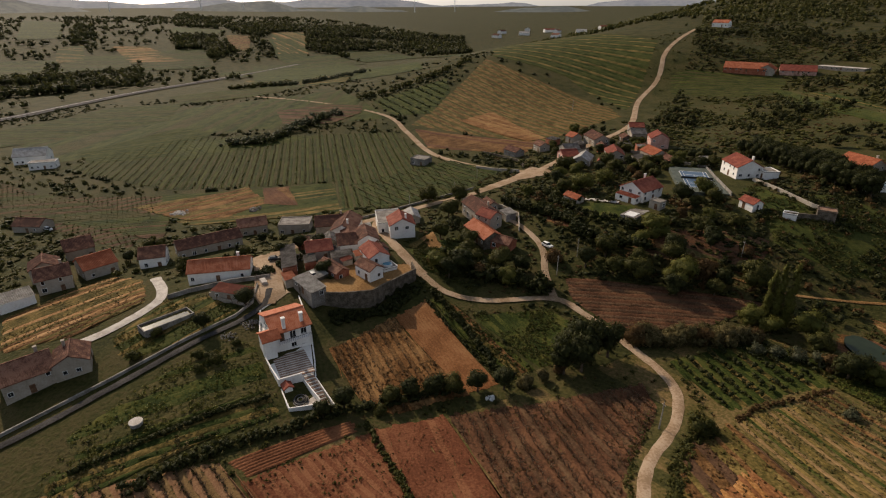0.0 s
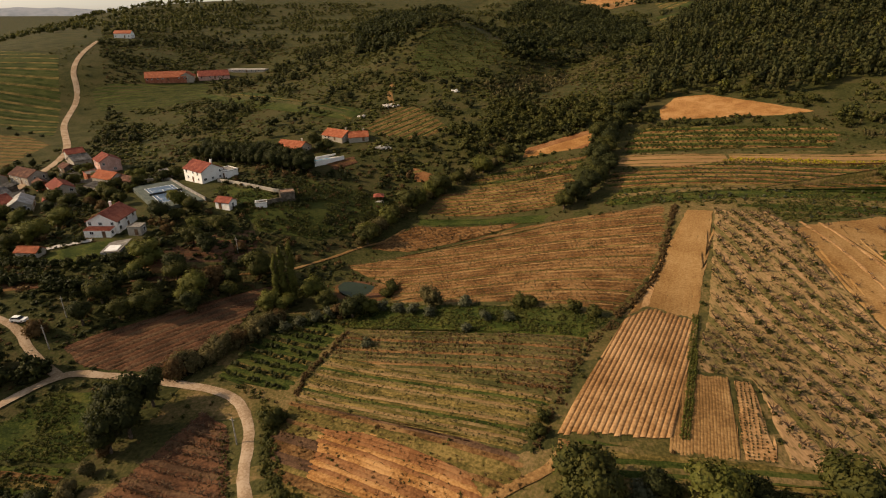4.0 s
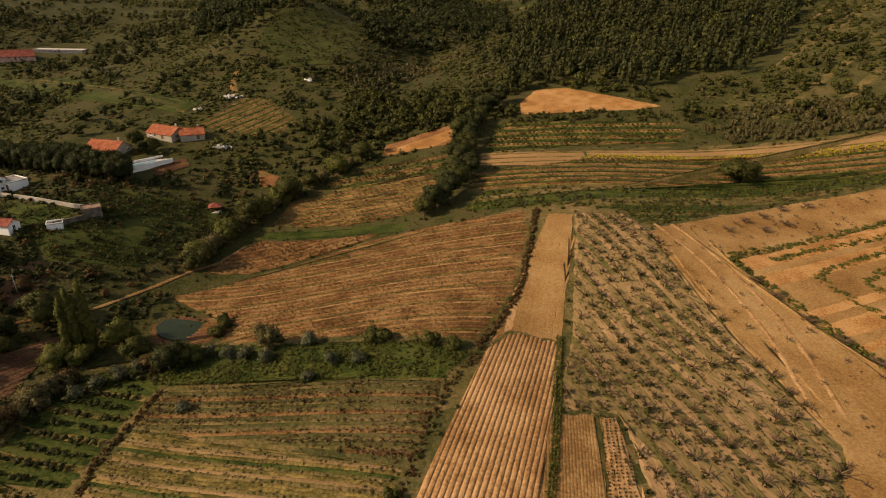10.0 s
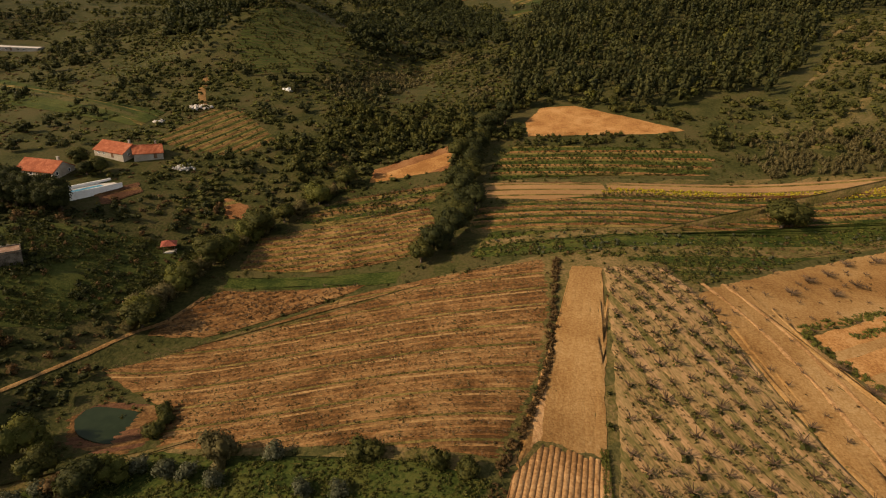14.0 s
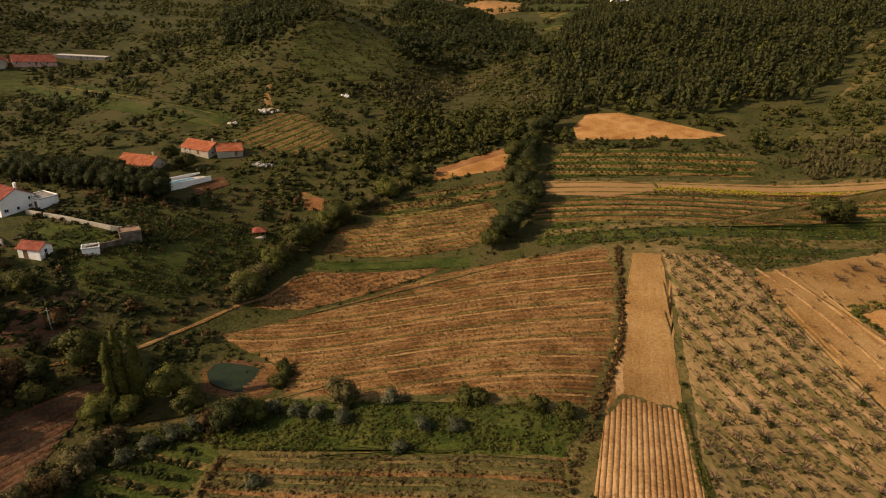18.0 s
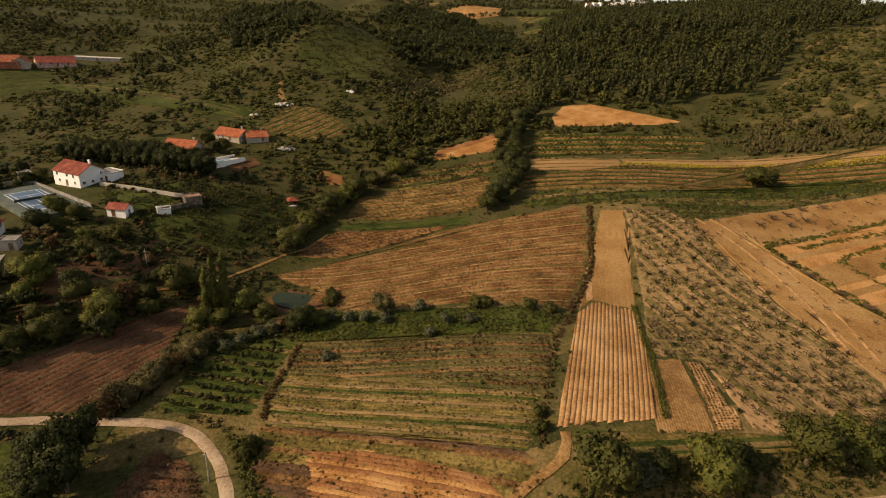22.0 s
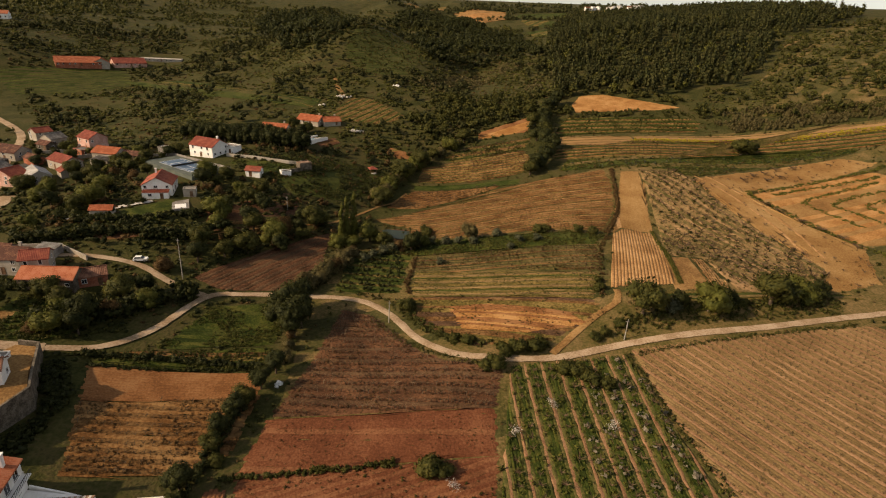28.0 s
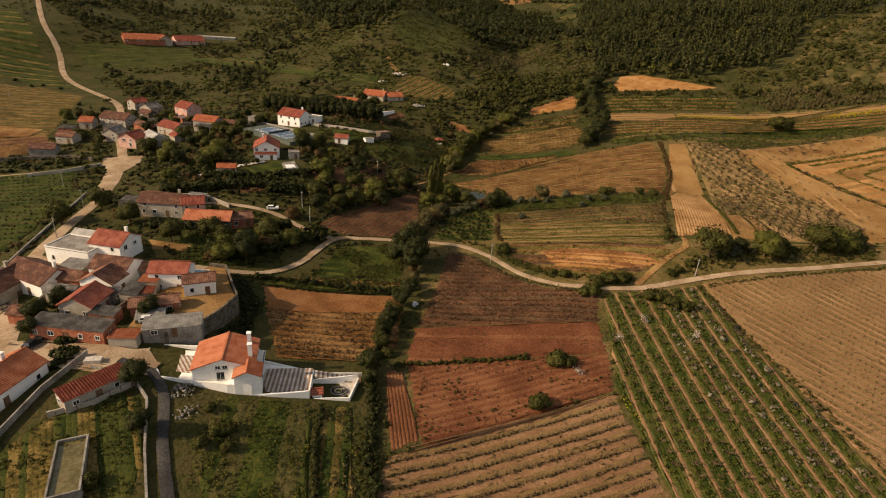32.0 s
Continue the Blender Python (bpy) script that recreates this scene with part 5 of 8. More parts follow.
def wall_line(name, points, thick, high, material, label, category="wall", cap=None, deep=0.6, top=None):
    """A free-standing or retaining wall along a line; top: a fixed height of its crest."""
    bm = bmesh.new()
    p = np.array(points, float)
    n = np.gradient(p, axis=0)
    side = np.c_[-n[:, 1], n[:, 0]] / np.hypot(n[:, 0], n[:, 1])[:, None] * thick / 2
    zs = heights(p)
    rings = []
    for q, s, z in zip(p, side, zs):
        up = (z + high) if top is None else top
        rings.append([bm.verts.new((*(q + s), z - deep)), bm.verts.new((*(q + s), up)), bm.verts.new((*(q - s), up)), bm.verts.new((*(q - s), z - deep))])
    for a, b in zip(rings[:-1], rings[1:]):
        for i in range(4):
            bm.faces.new((a[i], b[i], b[(i + 1) % 4], a[(i + 1) % 4]))
    bm.faces.new(rings[0])
    bm.faces.new(rings[-1][::-1])
    bmesh.ops.recalc_face_normals(bm, faces=bm.faces[:])
    me = bpy.data.meshes.new(name)
    bm.to_mesh(me)
    bm.free()
    me.materials.append(M[material])
    return tagged(new(name, me), label, category, kind="structure")


# ---- the white house on its terrace ----
def white_house():
    root = empty("white_house", pose(-99, 9.5, 3.0, 0, 0, 10), "two-storey white house with new orange tiled roofs on a walled terrace", "house")
    bm = bmesh.new()
    prism(bm, [(-7.2, -4.6), (4.8, -4.6), (4.8, 5.0), (-7.2, 5.0)], -4.0, 3.2)
    w = 11.2
    pts = [(-7.2, 3.2), (-1.2, 5.3), (4.8, 3.2)]
    for y in (-4.6, 5.0):
        f = [bm.verts.new((px, y, pz)) for px, pz in pts]
        bm.faces.new(f if y < 0 else f[::-1])
    part("wall", bm, M["white"], root)
    bm = bmesh.new()
    prism(bm, [(1.2, -7.4), (6.4, -7.4), (6.4, -4.59), (1.2, -4.59)], -5.0, 2.7)
    f = [bm.verts.new(c) for c in ((1.2, -7.4, 2.7), (6.4, -7.4, 2.7), (3.8, -7.4, 3.9))]
    bm.faces.new(f)
    part("front_block", bm, M["white"], root)
    for sign in (-1, 1):
        bm = bmesh.new()
        roof_slope(bm, 9.6, 6.0, 2.1, 3.2, 0.4, sign)
        bmesh.ops.transform(bm, matrix=Matrix.Translation((-1.2, 0.2, 0)) @ Matrix.Rotation(math.pi / 2, 4, "Z"), verts=bm.verts[:])
        part("roof_slope", bm, M["tile_new"], root)
        bm = bmesh.new()
        roof_slope(bm, 4.2, 2.6, 1.2, 2.7, 0.3, sign)
        bmesh.ops.transform(bm, matrix=Matrix.Translation((3.8, -5.5, 0)) @ Matrix.Rotation(math.pi / 2, 4, "Z"), verts=bm.verts[:])
        part("porch_roof_slope", bm, M["tile_new"], root)
    bm = bmesh.new()
    box(bm, -1.37, -1.03, -5.0, 5.4, 5.4, 5.57)
    part("ridge_cap", bm, M["tile_new"], root)
    for cx, cy, top in ((3.2, 3.2, 6.2), (3.9, -1.6, 6.5)):
        bm = bmesh.new()
        box(bm, cx - 0.4, cx + 0.4, cy - 0.4, cy + 0.4, 3.3, top)
        box(bm, cx - 0.52, cx + 0.52, cy - 0.52, cy + 0.52, top, top + 0.18)
        part("chimney", bm, M["white"], root)
    for x, z, ww, hh, n in ((-2.2, 3.2, 0.9, 0.75, "window"), (-0.8, 3.2, 0.9, 0.75, "window"), (-1.8, 1.1, 1.5, 1.9, "window")):
        window_unit(root, x, -4.6, z, ww, hh, 0, n)
    for y, z, ww, hh, n in ((-2.6, 1.7, 1.0, 1.9, "door"), (0.2, 1.7, 1.4, 1.9, "window"), (3.0, 1.9, 1.4, 1.5, "window"), (0.2, -1.3, 1.2, 1.1, "window"), (3.0, -1.3, 1.2, 1.1, "window")):
        window_unit(root, 4.8, y, z, ww, hh, 1, n)
    bm = bmesh.new()
    box(bm, 4.8, 6.3, -3.6, 4.6, 0.4, 0.6)
    part("balcony", bm, M["white"], root)
    bm = bmesh.new()
    for i in range(18):
        box(bm, 6.2, 6.25, -3.6 + i * 0.48, -3.56 + i * 0.48, 0.6, 1.5)
    box(bm, 6.18, 6.27, -3.6, 4.6, 1.5, 1.56)
    part("railing", bm, M["iron"], root)
    return root


white_house()


def slab(name, outline, z, deep, material, label, category, kind="structure"):
    bm = bmesh.new()
    prism(bm, outline, z - deep, z)
    return tagged(part(name, bm, material), label, category, kind=kind)


def stripes(name, corner, along_x, along_y, count, z0, z1, label):
    """Paving laid as pale and brown bands: each band a part."""
    root = empty(name, Matrix.Identity(4), label, "paving", kind="structure")
    a, u, v = (np.array(c, float) for c in (corner, along_x, along_y))
    for i in range(count):
        s0, s1 = i / count, (i + 0.96) / count
        z = z0 + (z1 - z0) * (i + 0.5) / count
        bm = bmesh.new()
        prism(bm, [tuple(a + u * s0), tuple(a + u * s1), tuple(a + u * s1 + v), tuple(a + u * s0 + v)], z - 0.35, z)
        part("paving_band", bm, M["paving"] if i % 2 else M["paving_pale"], root)
    return root


slab("terrace_base", [(-119, 14.6), (-111.4, 4.4), (-98, 2.9), (-93.6, 3.2), (-94.8, 14.8)], 2.9, 6.0, M["white"], "white rendered terrace base under the house", "terrace")
slab("terrace_low", [(-93.5, 3.2), (-82, 5.2), (-82.5, 13.2), (-94.7, 14.7)], 0.2, 5.0, M["white"], "lower white terrace base east of the house", "terrace")
slab("yard_low", [(-81.9, 5.3), (-73.7, 6.1), (-72.6, 12.6), (-82.3, 10.4)], -2.2, 4.0, M["paving_pale"], "sunken pale yard at the end of the terrace", "terrace")
stripes("west_paving", (-117.0, 13.4), (9.5, -1.0), (4.6, -6.2), 18, 3.05, 3.05, "brown and pale striped paving beside the white house")
stripes("east_paving", (-92.6, 4.6), (10.3, 1.0), (-0.5, 8.0), 22, 0.36, 0.36, "brown and pale striped paving behind the white house")
stripes("terrace_steps", (-82.2, 12.9), (10.0, 2.0), (0.3, -2.2), 20, 0.3, -2.6, "long brown and white terrace steps going down")
wall_line("terrace_wall", [(-120.2, 15.2), (-112, 4.2), (-98, 2.6), (-93.2, 3.0)], 0.3, 0, "white", "white parapet wall round the terrace", top=3.7, deep=2)
wall_line("terrace_wall_low", [(-93.4, 3.0), (-88, 3.8), (-82, 5.0)], 0.3, 0, "white", "white parapet wall along the lower terrace", top=0.9, deep=2)
wall_line("terrace_wall_north", [(-119, 15.3), (-104, 15.6), (-95, 15.2)], 0.3, 0, "white", "white parapet wall along the terrace", top=3.7, deep=2)
wall_line("terrace_wall_east", [(-94.6, 15.1), (-88, 14.4), (-82, 13.4), (-72, 15.6)], 0.3, 0.9, "white", "white stepped wall down along the stairs", deep=2)
wall_line("yard_wall", [(-81.9, 5.1), (-73.6, 5.9), (-72.5, 12.6)], 0.3, 0, "white", "white wall round the sunken yard", top=-1.2, deep=2)
wall_line("yard_wall_inner", [(-82, 5.2), (-82.4, 10.4)], 0.3, 0, "white", "white dividing wall above the sunken yard", top=1.0, deep=2)
wall_line("step_wall", [(-82.4, 10.5), (-77.5, 11.6), (-72.8, 12.8)], 0.25, 0, "white", "white side wall of the terrace steps", top=-0.4, deep=3)


def debris(x, y, z):
    """A ring-shaped heap of dark tyres and tubes in the yard."""
    root = empty("scrap_heap", pose(x, y, z), "dark coiled pipes and scrap heaped in the yard", "scrap heap")
    for i in range(7):
        bm = bmesh.new()
        r = 2.2 - 0.24 * i
        ring = []
        for k in range(20):
            a = k * math.pi / 10
            ring.append([bm.verts.new(((r + 0.13 * math.cos(b)) * math.cos(a), (r * 0.8 + 0.13 * math.cos(b)) * math.sin(a), 0.14 + 0.11 * (i % 4) + 0.13 * math.sin(b))) for b in (0, 1.57, 3.14, 4.71)])
        for k in range(20):
            for j in range(4):
                bm.faces.new((ring[k][j], ring[(k + 1) % 20][j], ring[(k + 1) % 20][(j + 1) % 4], ring[k][(j + 1) % 4]))
        part("pipe_coil", bm, M["iron"] if i % 2 else M["concrete"], root)


debris(-76.4, 8.8, -2.18)
house("shed", "small white shed with a red tiled roof in the yard", -80.6, 6.6, 2.0, 1.8, 10, 1.9, "white", "tile_red", openings=False, base=-2.2, category="shed")

# ---- the village yard with its retaining wall ----
YARD = [(-106.4, 34.6), (-108, 27.5), (-111, 20.5), (-116, 16.5), (-125, 15.5), (-126, 33), (-119, 50.5), (-114.2, 50), (-109.5, 40)]
slab("village_yard", YARD, 5.9, 7.5, M["tan2"], "sandy raised farmyard behind a retaining wall", "yard")
wall_line("retaining_wall", [(-119, 51.6), (-114.2, 51), (-109.0, 40.5), (-106.0, 34.8), (-107.6, 27.4), (-110.7, 20.2), (-116, 15.9)], 0.5, 0, "stone", "tall stone retaining wall of the farmyard, darkened for shade", top=6.5, deep=3)

V = [  # name, x, y, w, d, turn, h, wall, roof, ridge, storeys, chimneys, style, base, label
    ("barn", -158, 40, 15, 9, -25, 4.0, "white", "tile_old", "w", 1, 1, "gable", None, "long barn with a rusty brown tiled roof"),
    ("cottage", -138.1, 25.9, 7.7, 8.2, -4, 3.4, "cream", "tile_red", "d", 1, 0, "gable", None, "cream cottage with a red and orange gable roof"),
    ("long_shed", -135.6, 15.8, 17, 4.4, -6, 3.0, "rust_wall", "sheet", "w", 1, 0, "lean", None, "long shed with red ochre walls and a dark sheet roof"),
    ("lean_to", -123.5, 13.9, 5.7, 3, 4, 2.3, "cream", "tile_new", "w", 1, 0, "lean", None, "small lean-to with an orange tiled roof"),
    ("warehouse", -157, 56, 13.6, 9, -12, 4.4, "white", "concrete", "w", 1, 0, "flat", None, "white flat-roofed storehouse with a grey concrete top"),
    ("villa_white", -147.5, 57.7, 9.5, 9.0, -11, 5.2, "white", "tile_red", "w", 2, 1, "gable", None, "white two-storey village house with a red tiled roof"),
    ("old_house", -139.5, 42.5, 10, 7.5, -8, 4.4, "white", "tile_old", "w", 1, 0, "gable", None, "old white house with weathered brown tiles"),
    ("old_barn", -139.0, 35.5, 8.5, 6.0, -8, 3.8, "white", "tile_old", "d", 1, 0, "gable", None, "old barn with sagging brown tiles"),
    ("row_house", -124.5, 41, 9.5, 6.5, 4, 5.4, "white", "tile_red", "w", 2, 0, "gable", None, "white two-storey house with bright red tiles"),
    ("yard_house", -115.9, 36.8, 7.4, 4.8, 21, 3.6, "white", "tile_old", "w", 1, 0, "gable", 5.9, "white yard house with three small windows"),
    ("yard_house", -128.6, 37.3, 4.4, 3.4, -2, 3.0, "cream", "tile_new", "w", 1, 0, "lean", None, "small extension with orange tiles"),
    ("outbuilding", -122.9, 27.4, 10.5, 4.4, 20, 3.0, "rust_wall", "tile_old", "w", 1, 0, "gable", None, "low outbuilding with dark old tiles"),
    ("outbuilding", -130.0, 31.6, 3.5, 6.4, -1, 2.8, "cream", "sheet", "d", 1, 0, "lean", None, "narrow outbuilding with a grey sheet roof"),
    ("open_shed", -115.0, 18.6, 12, 4.6, 16, 2.3, "concrete", "pale_sheet", "w", 1, 0, "lean", 5.2, "open yard shed with a patched pale sheet roof"),
    ("farmhouse", -139.5, -4.5, 18, 8.5, 79, 3.6, "white", "tile_new", "w", 1, 1, "gable", None, "long white farmhouse with an orange tiled roof"),
    ("garage", -121.5, -2.0, 11.5, 4.2, 51, 2.6, "cream", "tile_red", "w", 1, 0, "lean", None, "low garage with a red sheet roof beside the lane"),
    ("hamlet_house", -147, 89.5, 15, 8, -1, 4.6, "cream", "tile_old", "w", 2, 1, "gable", None, "long white hamlet house with old brown tiles"),
    ("hamlet_house", -137.3, 88.5, 6.9, 6.4, 20, 5.0, "cream", "tile_red", "w", 2, 0, "gable", None, "white end house with red tiles and a blue-grey gable"),
    ("stone_barn", -129.8, 82.5, 14.5, 7.4, 2, 3.2, "stone", "tile_new", "w", 1, 0, "gable", None, "low stone barn with a patched orange roof"),
    ("stone_barn", -121.1, 85.6, 7.5, 5.6, 30, 2.8, "rust_wall", "tile_old", "w", 1, 0, "gable", None, "small barn with a red wall and dark roof"),
    ("village_house", -205, 171, 8, 8, -10, 4.2, "cream", "sheet", "d", 2, 0, "gable", None, "white village house with a grey sheet roof"),
    ("village_house", -192, 161, 9, 8, -14, 4.8, "pink", "tile_red", "d", 2, 0, "gable", None, "narrow pink village house with a red roof"),
    ("village_house", -228, 190, 6, 7, 6, 4, "cream", "tile_new", "w", 1, 0, "gable", None, "small house with an orange roof beside a field"),
    ("village_house", -216.5, 197, 15, 9, -14, 4.2, "cream", "tile_old", "w", 2, 0, "gable", None, "old village house with a dull brown roof"),
    ("village_house", -184, 164, 12, 8, -47, 3.8, "cream", "pale_sheet", "w", 2, 0, "gable", None, "white house with a patched pale roof"),
    ("village_house", -183, 182, 13, 8, -32, 4.2, "cream", "tile_red", "w", 2, 0, "gable", None, "cream house with a red tiled roof"),
    ("village_house", -171, 196, 12, 8, -12, 4, "cream", "tile_new", "w", 1, 0, "gable", None, "low house with an orange-red roof"),
    ("ruined_house", -188, 214, 10, 9, -32, 5.6, "pink", "tile_red", "w", 2, 0, "gable", None, "tall pink house with broken walls behind it"),
    ("village_house", -222, 229, 7, 8, -31, 4.8, "cream", "tile_red", "d", 2, 0, "gable", None, "white house with a red roof beside the valley road"),
    ("village_house", -210.5, 220, 8, 8, -24, 4, "cream", "sheet", "d", 1, 0, "gable", None, "roofless-looking white house with a grey roof"),
    ("red_villa", -129, 151, 10.5, 12.5, 13, 4.2, "white", "tile_red", "d", 2, 1, "gable", None, "white villa with a steep bright red roof"),
    ("terrace_villa", -128.6, 204, 13.5, 10.5, -23, 4.9, "white", "tile_red", "w", 2, 1, "gable", None, "large white villa with balconies beside the tennis court"),
    ("cabin", -99.4, 175.1, 6.2, 4.6, -4, 2.6, "white", "tile_red", "w", 1, 0, "gable", None, "small white cabin with a red roof"),
    ("pool_house", -116.6, 148, 4.4, 4.0, 15, 2.7, "cream", "concrete", "w", 1, 0, "flat", None, "small flat-roofed grey pool house"),
    ("hill_house", -107, 247, 14, 10, -9, 2.1, "cream", "tile_new", "w", 1, 1, "gable", None, "white hillside house with a broad orange roof"),
    ("hill_house", -91, 266, 14, 9.5, -20, 2.0, "cream", "tile_new", "w", 1, 1, "gable", None, "white hillside house with a long red-orange roof"),
    ("hill_house", -80, 266, 10, 8, 27, 2.0, "cream", "tile_new", "w", 1, 1, "gable", None, "angled wing of the hillside house with an orange roof"),
    ("estate_building", -296, 400, 30, 15, 35, 2.4, "rust_wall", "tile_new", "w", 1, 0, "gable", None, "long estate building with orange-red roofs"),
    ("estate_building", -269, 424, 24, 14, 40, 2.4, "pink", "tile_red", "w", 1, 0, "gable", None, "estate wing with red roofs"),
    # low flat block added where the estate has a pale paved yard
    ("estate_building", -256, 456, 34, 12, 12, 1.6, "cream", "paving_pale", "w", 1, 0, "flat", None, "long low pale block in place of the estate's paved yard"),
    ("lane_house", -159.6, -53.5, 9.2, 8.5, 103, 5, "cream", "tile_old", "w", 2, 1, "gable", None, "two-storey lane house with brown tiles"),
    ("lane_house", -170, -58, 8.3, 8, 102, 5, "cream", "tile_old", "d", 2, 0, "gable", None, "lane house with a brown gable roof"),
    ("lane_house", -167, -43, 10, 10, 115, 4, "cream", "tile_new", "w", 1, 0, "gable", None, "low lane house with a wide orange-brown roof"),
    ("lane_house", -166, -25.5, 8, 8.5, 85, 4, "white", "tile_old", "w", 1, 0, "gable", None, "white lane house with brown tiles"),
    ("big_house", -106.7, -49.6, 10.5, 10, 111, 4.2, "cream", "tile_old", "w", 2, 1, "gable", None, "large shaded house with a broad brown roof"),
    ("big_house", -107.7, -40.2, 7.5, 8, 96, 3.8, "cream", "tile_old", "d", 2, 1, "gable", None, "wing of the large house with brown tiles"),
    ("lane_house", -190, -52, 9, 10, 105, 4, "cream", "tile_old", "w", 1, 0, "gable", None, "old lane house with a dull red roof"),
    ("lane_house", -173, -8, 22, 8, 103, 3.8, "cream", "tile_old", "w", 1, 0, "gable", None, "long terrace of low houses with old tiles"),
    ("lane_house", -190, 8.5, 11, 8, 90, 4, "cream", "tile_old", "w", 1, 0, "gable", None, "low house with faded brown tiles"),
    ("lane_house", -181, 24.5, 12, 9, 72, 4, "cream", "concrete", "w", 1, 0, "flat", None, "flat-roofed grey house among hedges"),
    ("lane_house", -165, 36, 12, 9, 79, 4.4, "cream", "tile_old", "w", 1, 1, "gable", None, "long house with a dark brown roof"),
    ("field_hut", -246, 103, 9, 8, 39, 3.5, "concrete", "concrete", "w", 1, 0, "flat", None, "square grey field hut beside the dirt road"),
    ("lane_shed", -150.5, -62, 9, 6, 114, 3, "white", "pale_sheet", "w", 1, 0, "lean", None, "white shed with a bright sheet roof"),
    ("lane_house", -234, -76, 12, 8, 64, 3, "cream", "tile_old", "w", 1, 0, "gable", None, "outlying house with a faded red roof"),
    ("plain_farm", -384, -108, 18, 14, 86, 5, "white", "pale_sheet", "w", 1, 0, "gable", None, "white farm buildings out on the plain"),
    ("plain_farm", -362, -98, 14, 8, 86, 4, "white", "concrete", "w", 1, 0, "flat", None, "low white farm block on the plain"),
    ("far_house", -420, 505, 16, 10, 20, 4, "white", "tile_new", "w", 1, 0, "gable", None, "lone house with an orange roof up the valley"),
]
for n, x, y, w, d, turn, h, wall, roof, ridge, storeys, chim, style, base, label in V:
    house(n, label, x, y, w, d, turn, h * 0.86 if n == "village_house" else h, wall, roof, None, ridge, storeys, chim, style != "lean" or w > 9, base, style, "shed" if "shed" in n or "barn" in n else "house")

SHEDS = [(-160, 66.5, 9, 5, -12, 2.6, "pale_sheet", "gable"), (-151.8, 45, 7, 5, -10, 2.8, "pale_sheet", "lean"), (-148.5, 38.5, 6, 5, -8, 3.0, "tile_old", "gable"), (-135.5, 30.3, 5, 3.6, -6, 2.4, "sheet", "lean"), (-146.5, 31.5, 7, 4.5, -8, 2.6, "sheet", "gable"), (-121.8, 22.4, 6, 3.6, 18, 2.2, "pale_sheet", "lean"), (-131.7, 21.8, 6, 3.4, -6, 2.3, "sheet", "lean"), (-131.5, 45, 5, 4, 2, 3.0, "tile_old", "gable"), (-127.3, 32.2, 3.6, 3.2, 10, 2.4, "tile_red", "lean"), (-117.2, 43.5, 4.5, 3.2, 20, 2.2, "sheet", "flat"), (-150.2, 22.8, 6, 4, -6, 2.5, "tile_old", "gable"),
         (-224.5, 149, 10, 6, 10, 3.0, "tile_old", "gable"), (-224, 166, 8, 6, -6, 3.2, "tile_old", "gable"), (-212, 182, 7, 5, -14, 3.0, "sheet", "lean"), (-200, 188, 8, 5, -30, 2.8, "tile_old", "gable"), (-196, 173, 7, 5, -40, 2.8, "sheet", "lean"), (-169, 186, 9, 5, -15, 2.6, "sheet", "lean"), (-160, 195, 8, 5, -12, 2.6, "tile_old", "gable"), (-186.5, 202, 7, 5, -32, 2.8, "sheet", "flat"), (-150, 207.5, 7, 4, -20, 2.4, "concrete", "flat"), (-176, 170, 6, 5, -45, 2.6, "tile_red", "gable"), (-208, 210, 7, 5, -24, 3.0, "tile_old", "gable"), (-231, 178, 7, 5, 5, 3.0, "sheet", "lean"), (-140, 98, 6, 4, -5, 2.4, "pale_sheet", "lean"), (-153, 97, 7, 4.5, -5, 2.6, "tile_old", "gable"), (-160, 92, 6, 5, -3, 2.8, "sheet", "lean")]
for k, (x, y, w, d, turn, h, roof, style) in enumerate(SHEDS):
    house("outhouse", ("weathered village outhouse with a grey sheet roof" if "sheet" in roof else "small stained outhouse with a flat concrete roof" if roof == "concrete" or style == "flat" else "small outhouse with dull tiled roof among the village yards"), x, y, w, d, turn, h, ("cream", "stone", "rust_wall", "concrete")[k % 4], roof, None, "w", 1, 0, k % 3 == 0, None, style, "shed", "outhouses")
for k, pts in enumerate(([(-240, 138), (-226, 141), (-210, 143), (-199, 140)], [(-214, 121), (-201, 126.5), (-191.5, 133)], [(-198, 192), (-188, 194), (-178, 200)], [(-176, 177), (-168, 181), (-160, 189)], [(-206, 203), (-196, 206), (-190, 223)], [(-152, 30), (-152.5, 40), (-154, 48)], [(-131, 24), (-129.5, 33), (-133, 39)], [(-158, 97), (-150, 101), (-139, 102), (-128, 96)])):
    wall_line("yard_wall_old", pts, 0.4, 1.6, ("stone", "cream", "concrete")[k % 3], "stained old yard wall between village plots")

house("villa_porch", "low porch with a red roof and posts before the villa", -127.4, 143.2, 9.0, 3.0, 13, 2.3, "white", "tile_red", None, "w", 1, 0, True, None, "lean", "porch")
house("villa_annexe", "low white annexe stepping down beside the villa", -119.2, 207.5, 7.0, 6.0, -23, 3.0, "white", "concrete", None, "w", 1, 0, True, None, "flat", "house")
house("estate_building", "estate side wing with orange-red roofs", -283, 409, 14, 11, 120, 3.4, "cream", "tile_new", None, "w", 1, 0, True, None, "gable", "house")
house("garden_shed", "low orange-roofed garden shed on a sandy drive", -138.5, 126.5, 7.0, 4.0, 10, 2.2, "cream", "tile_new", None, "w", 1, 0, False, None, "gable", "shed")

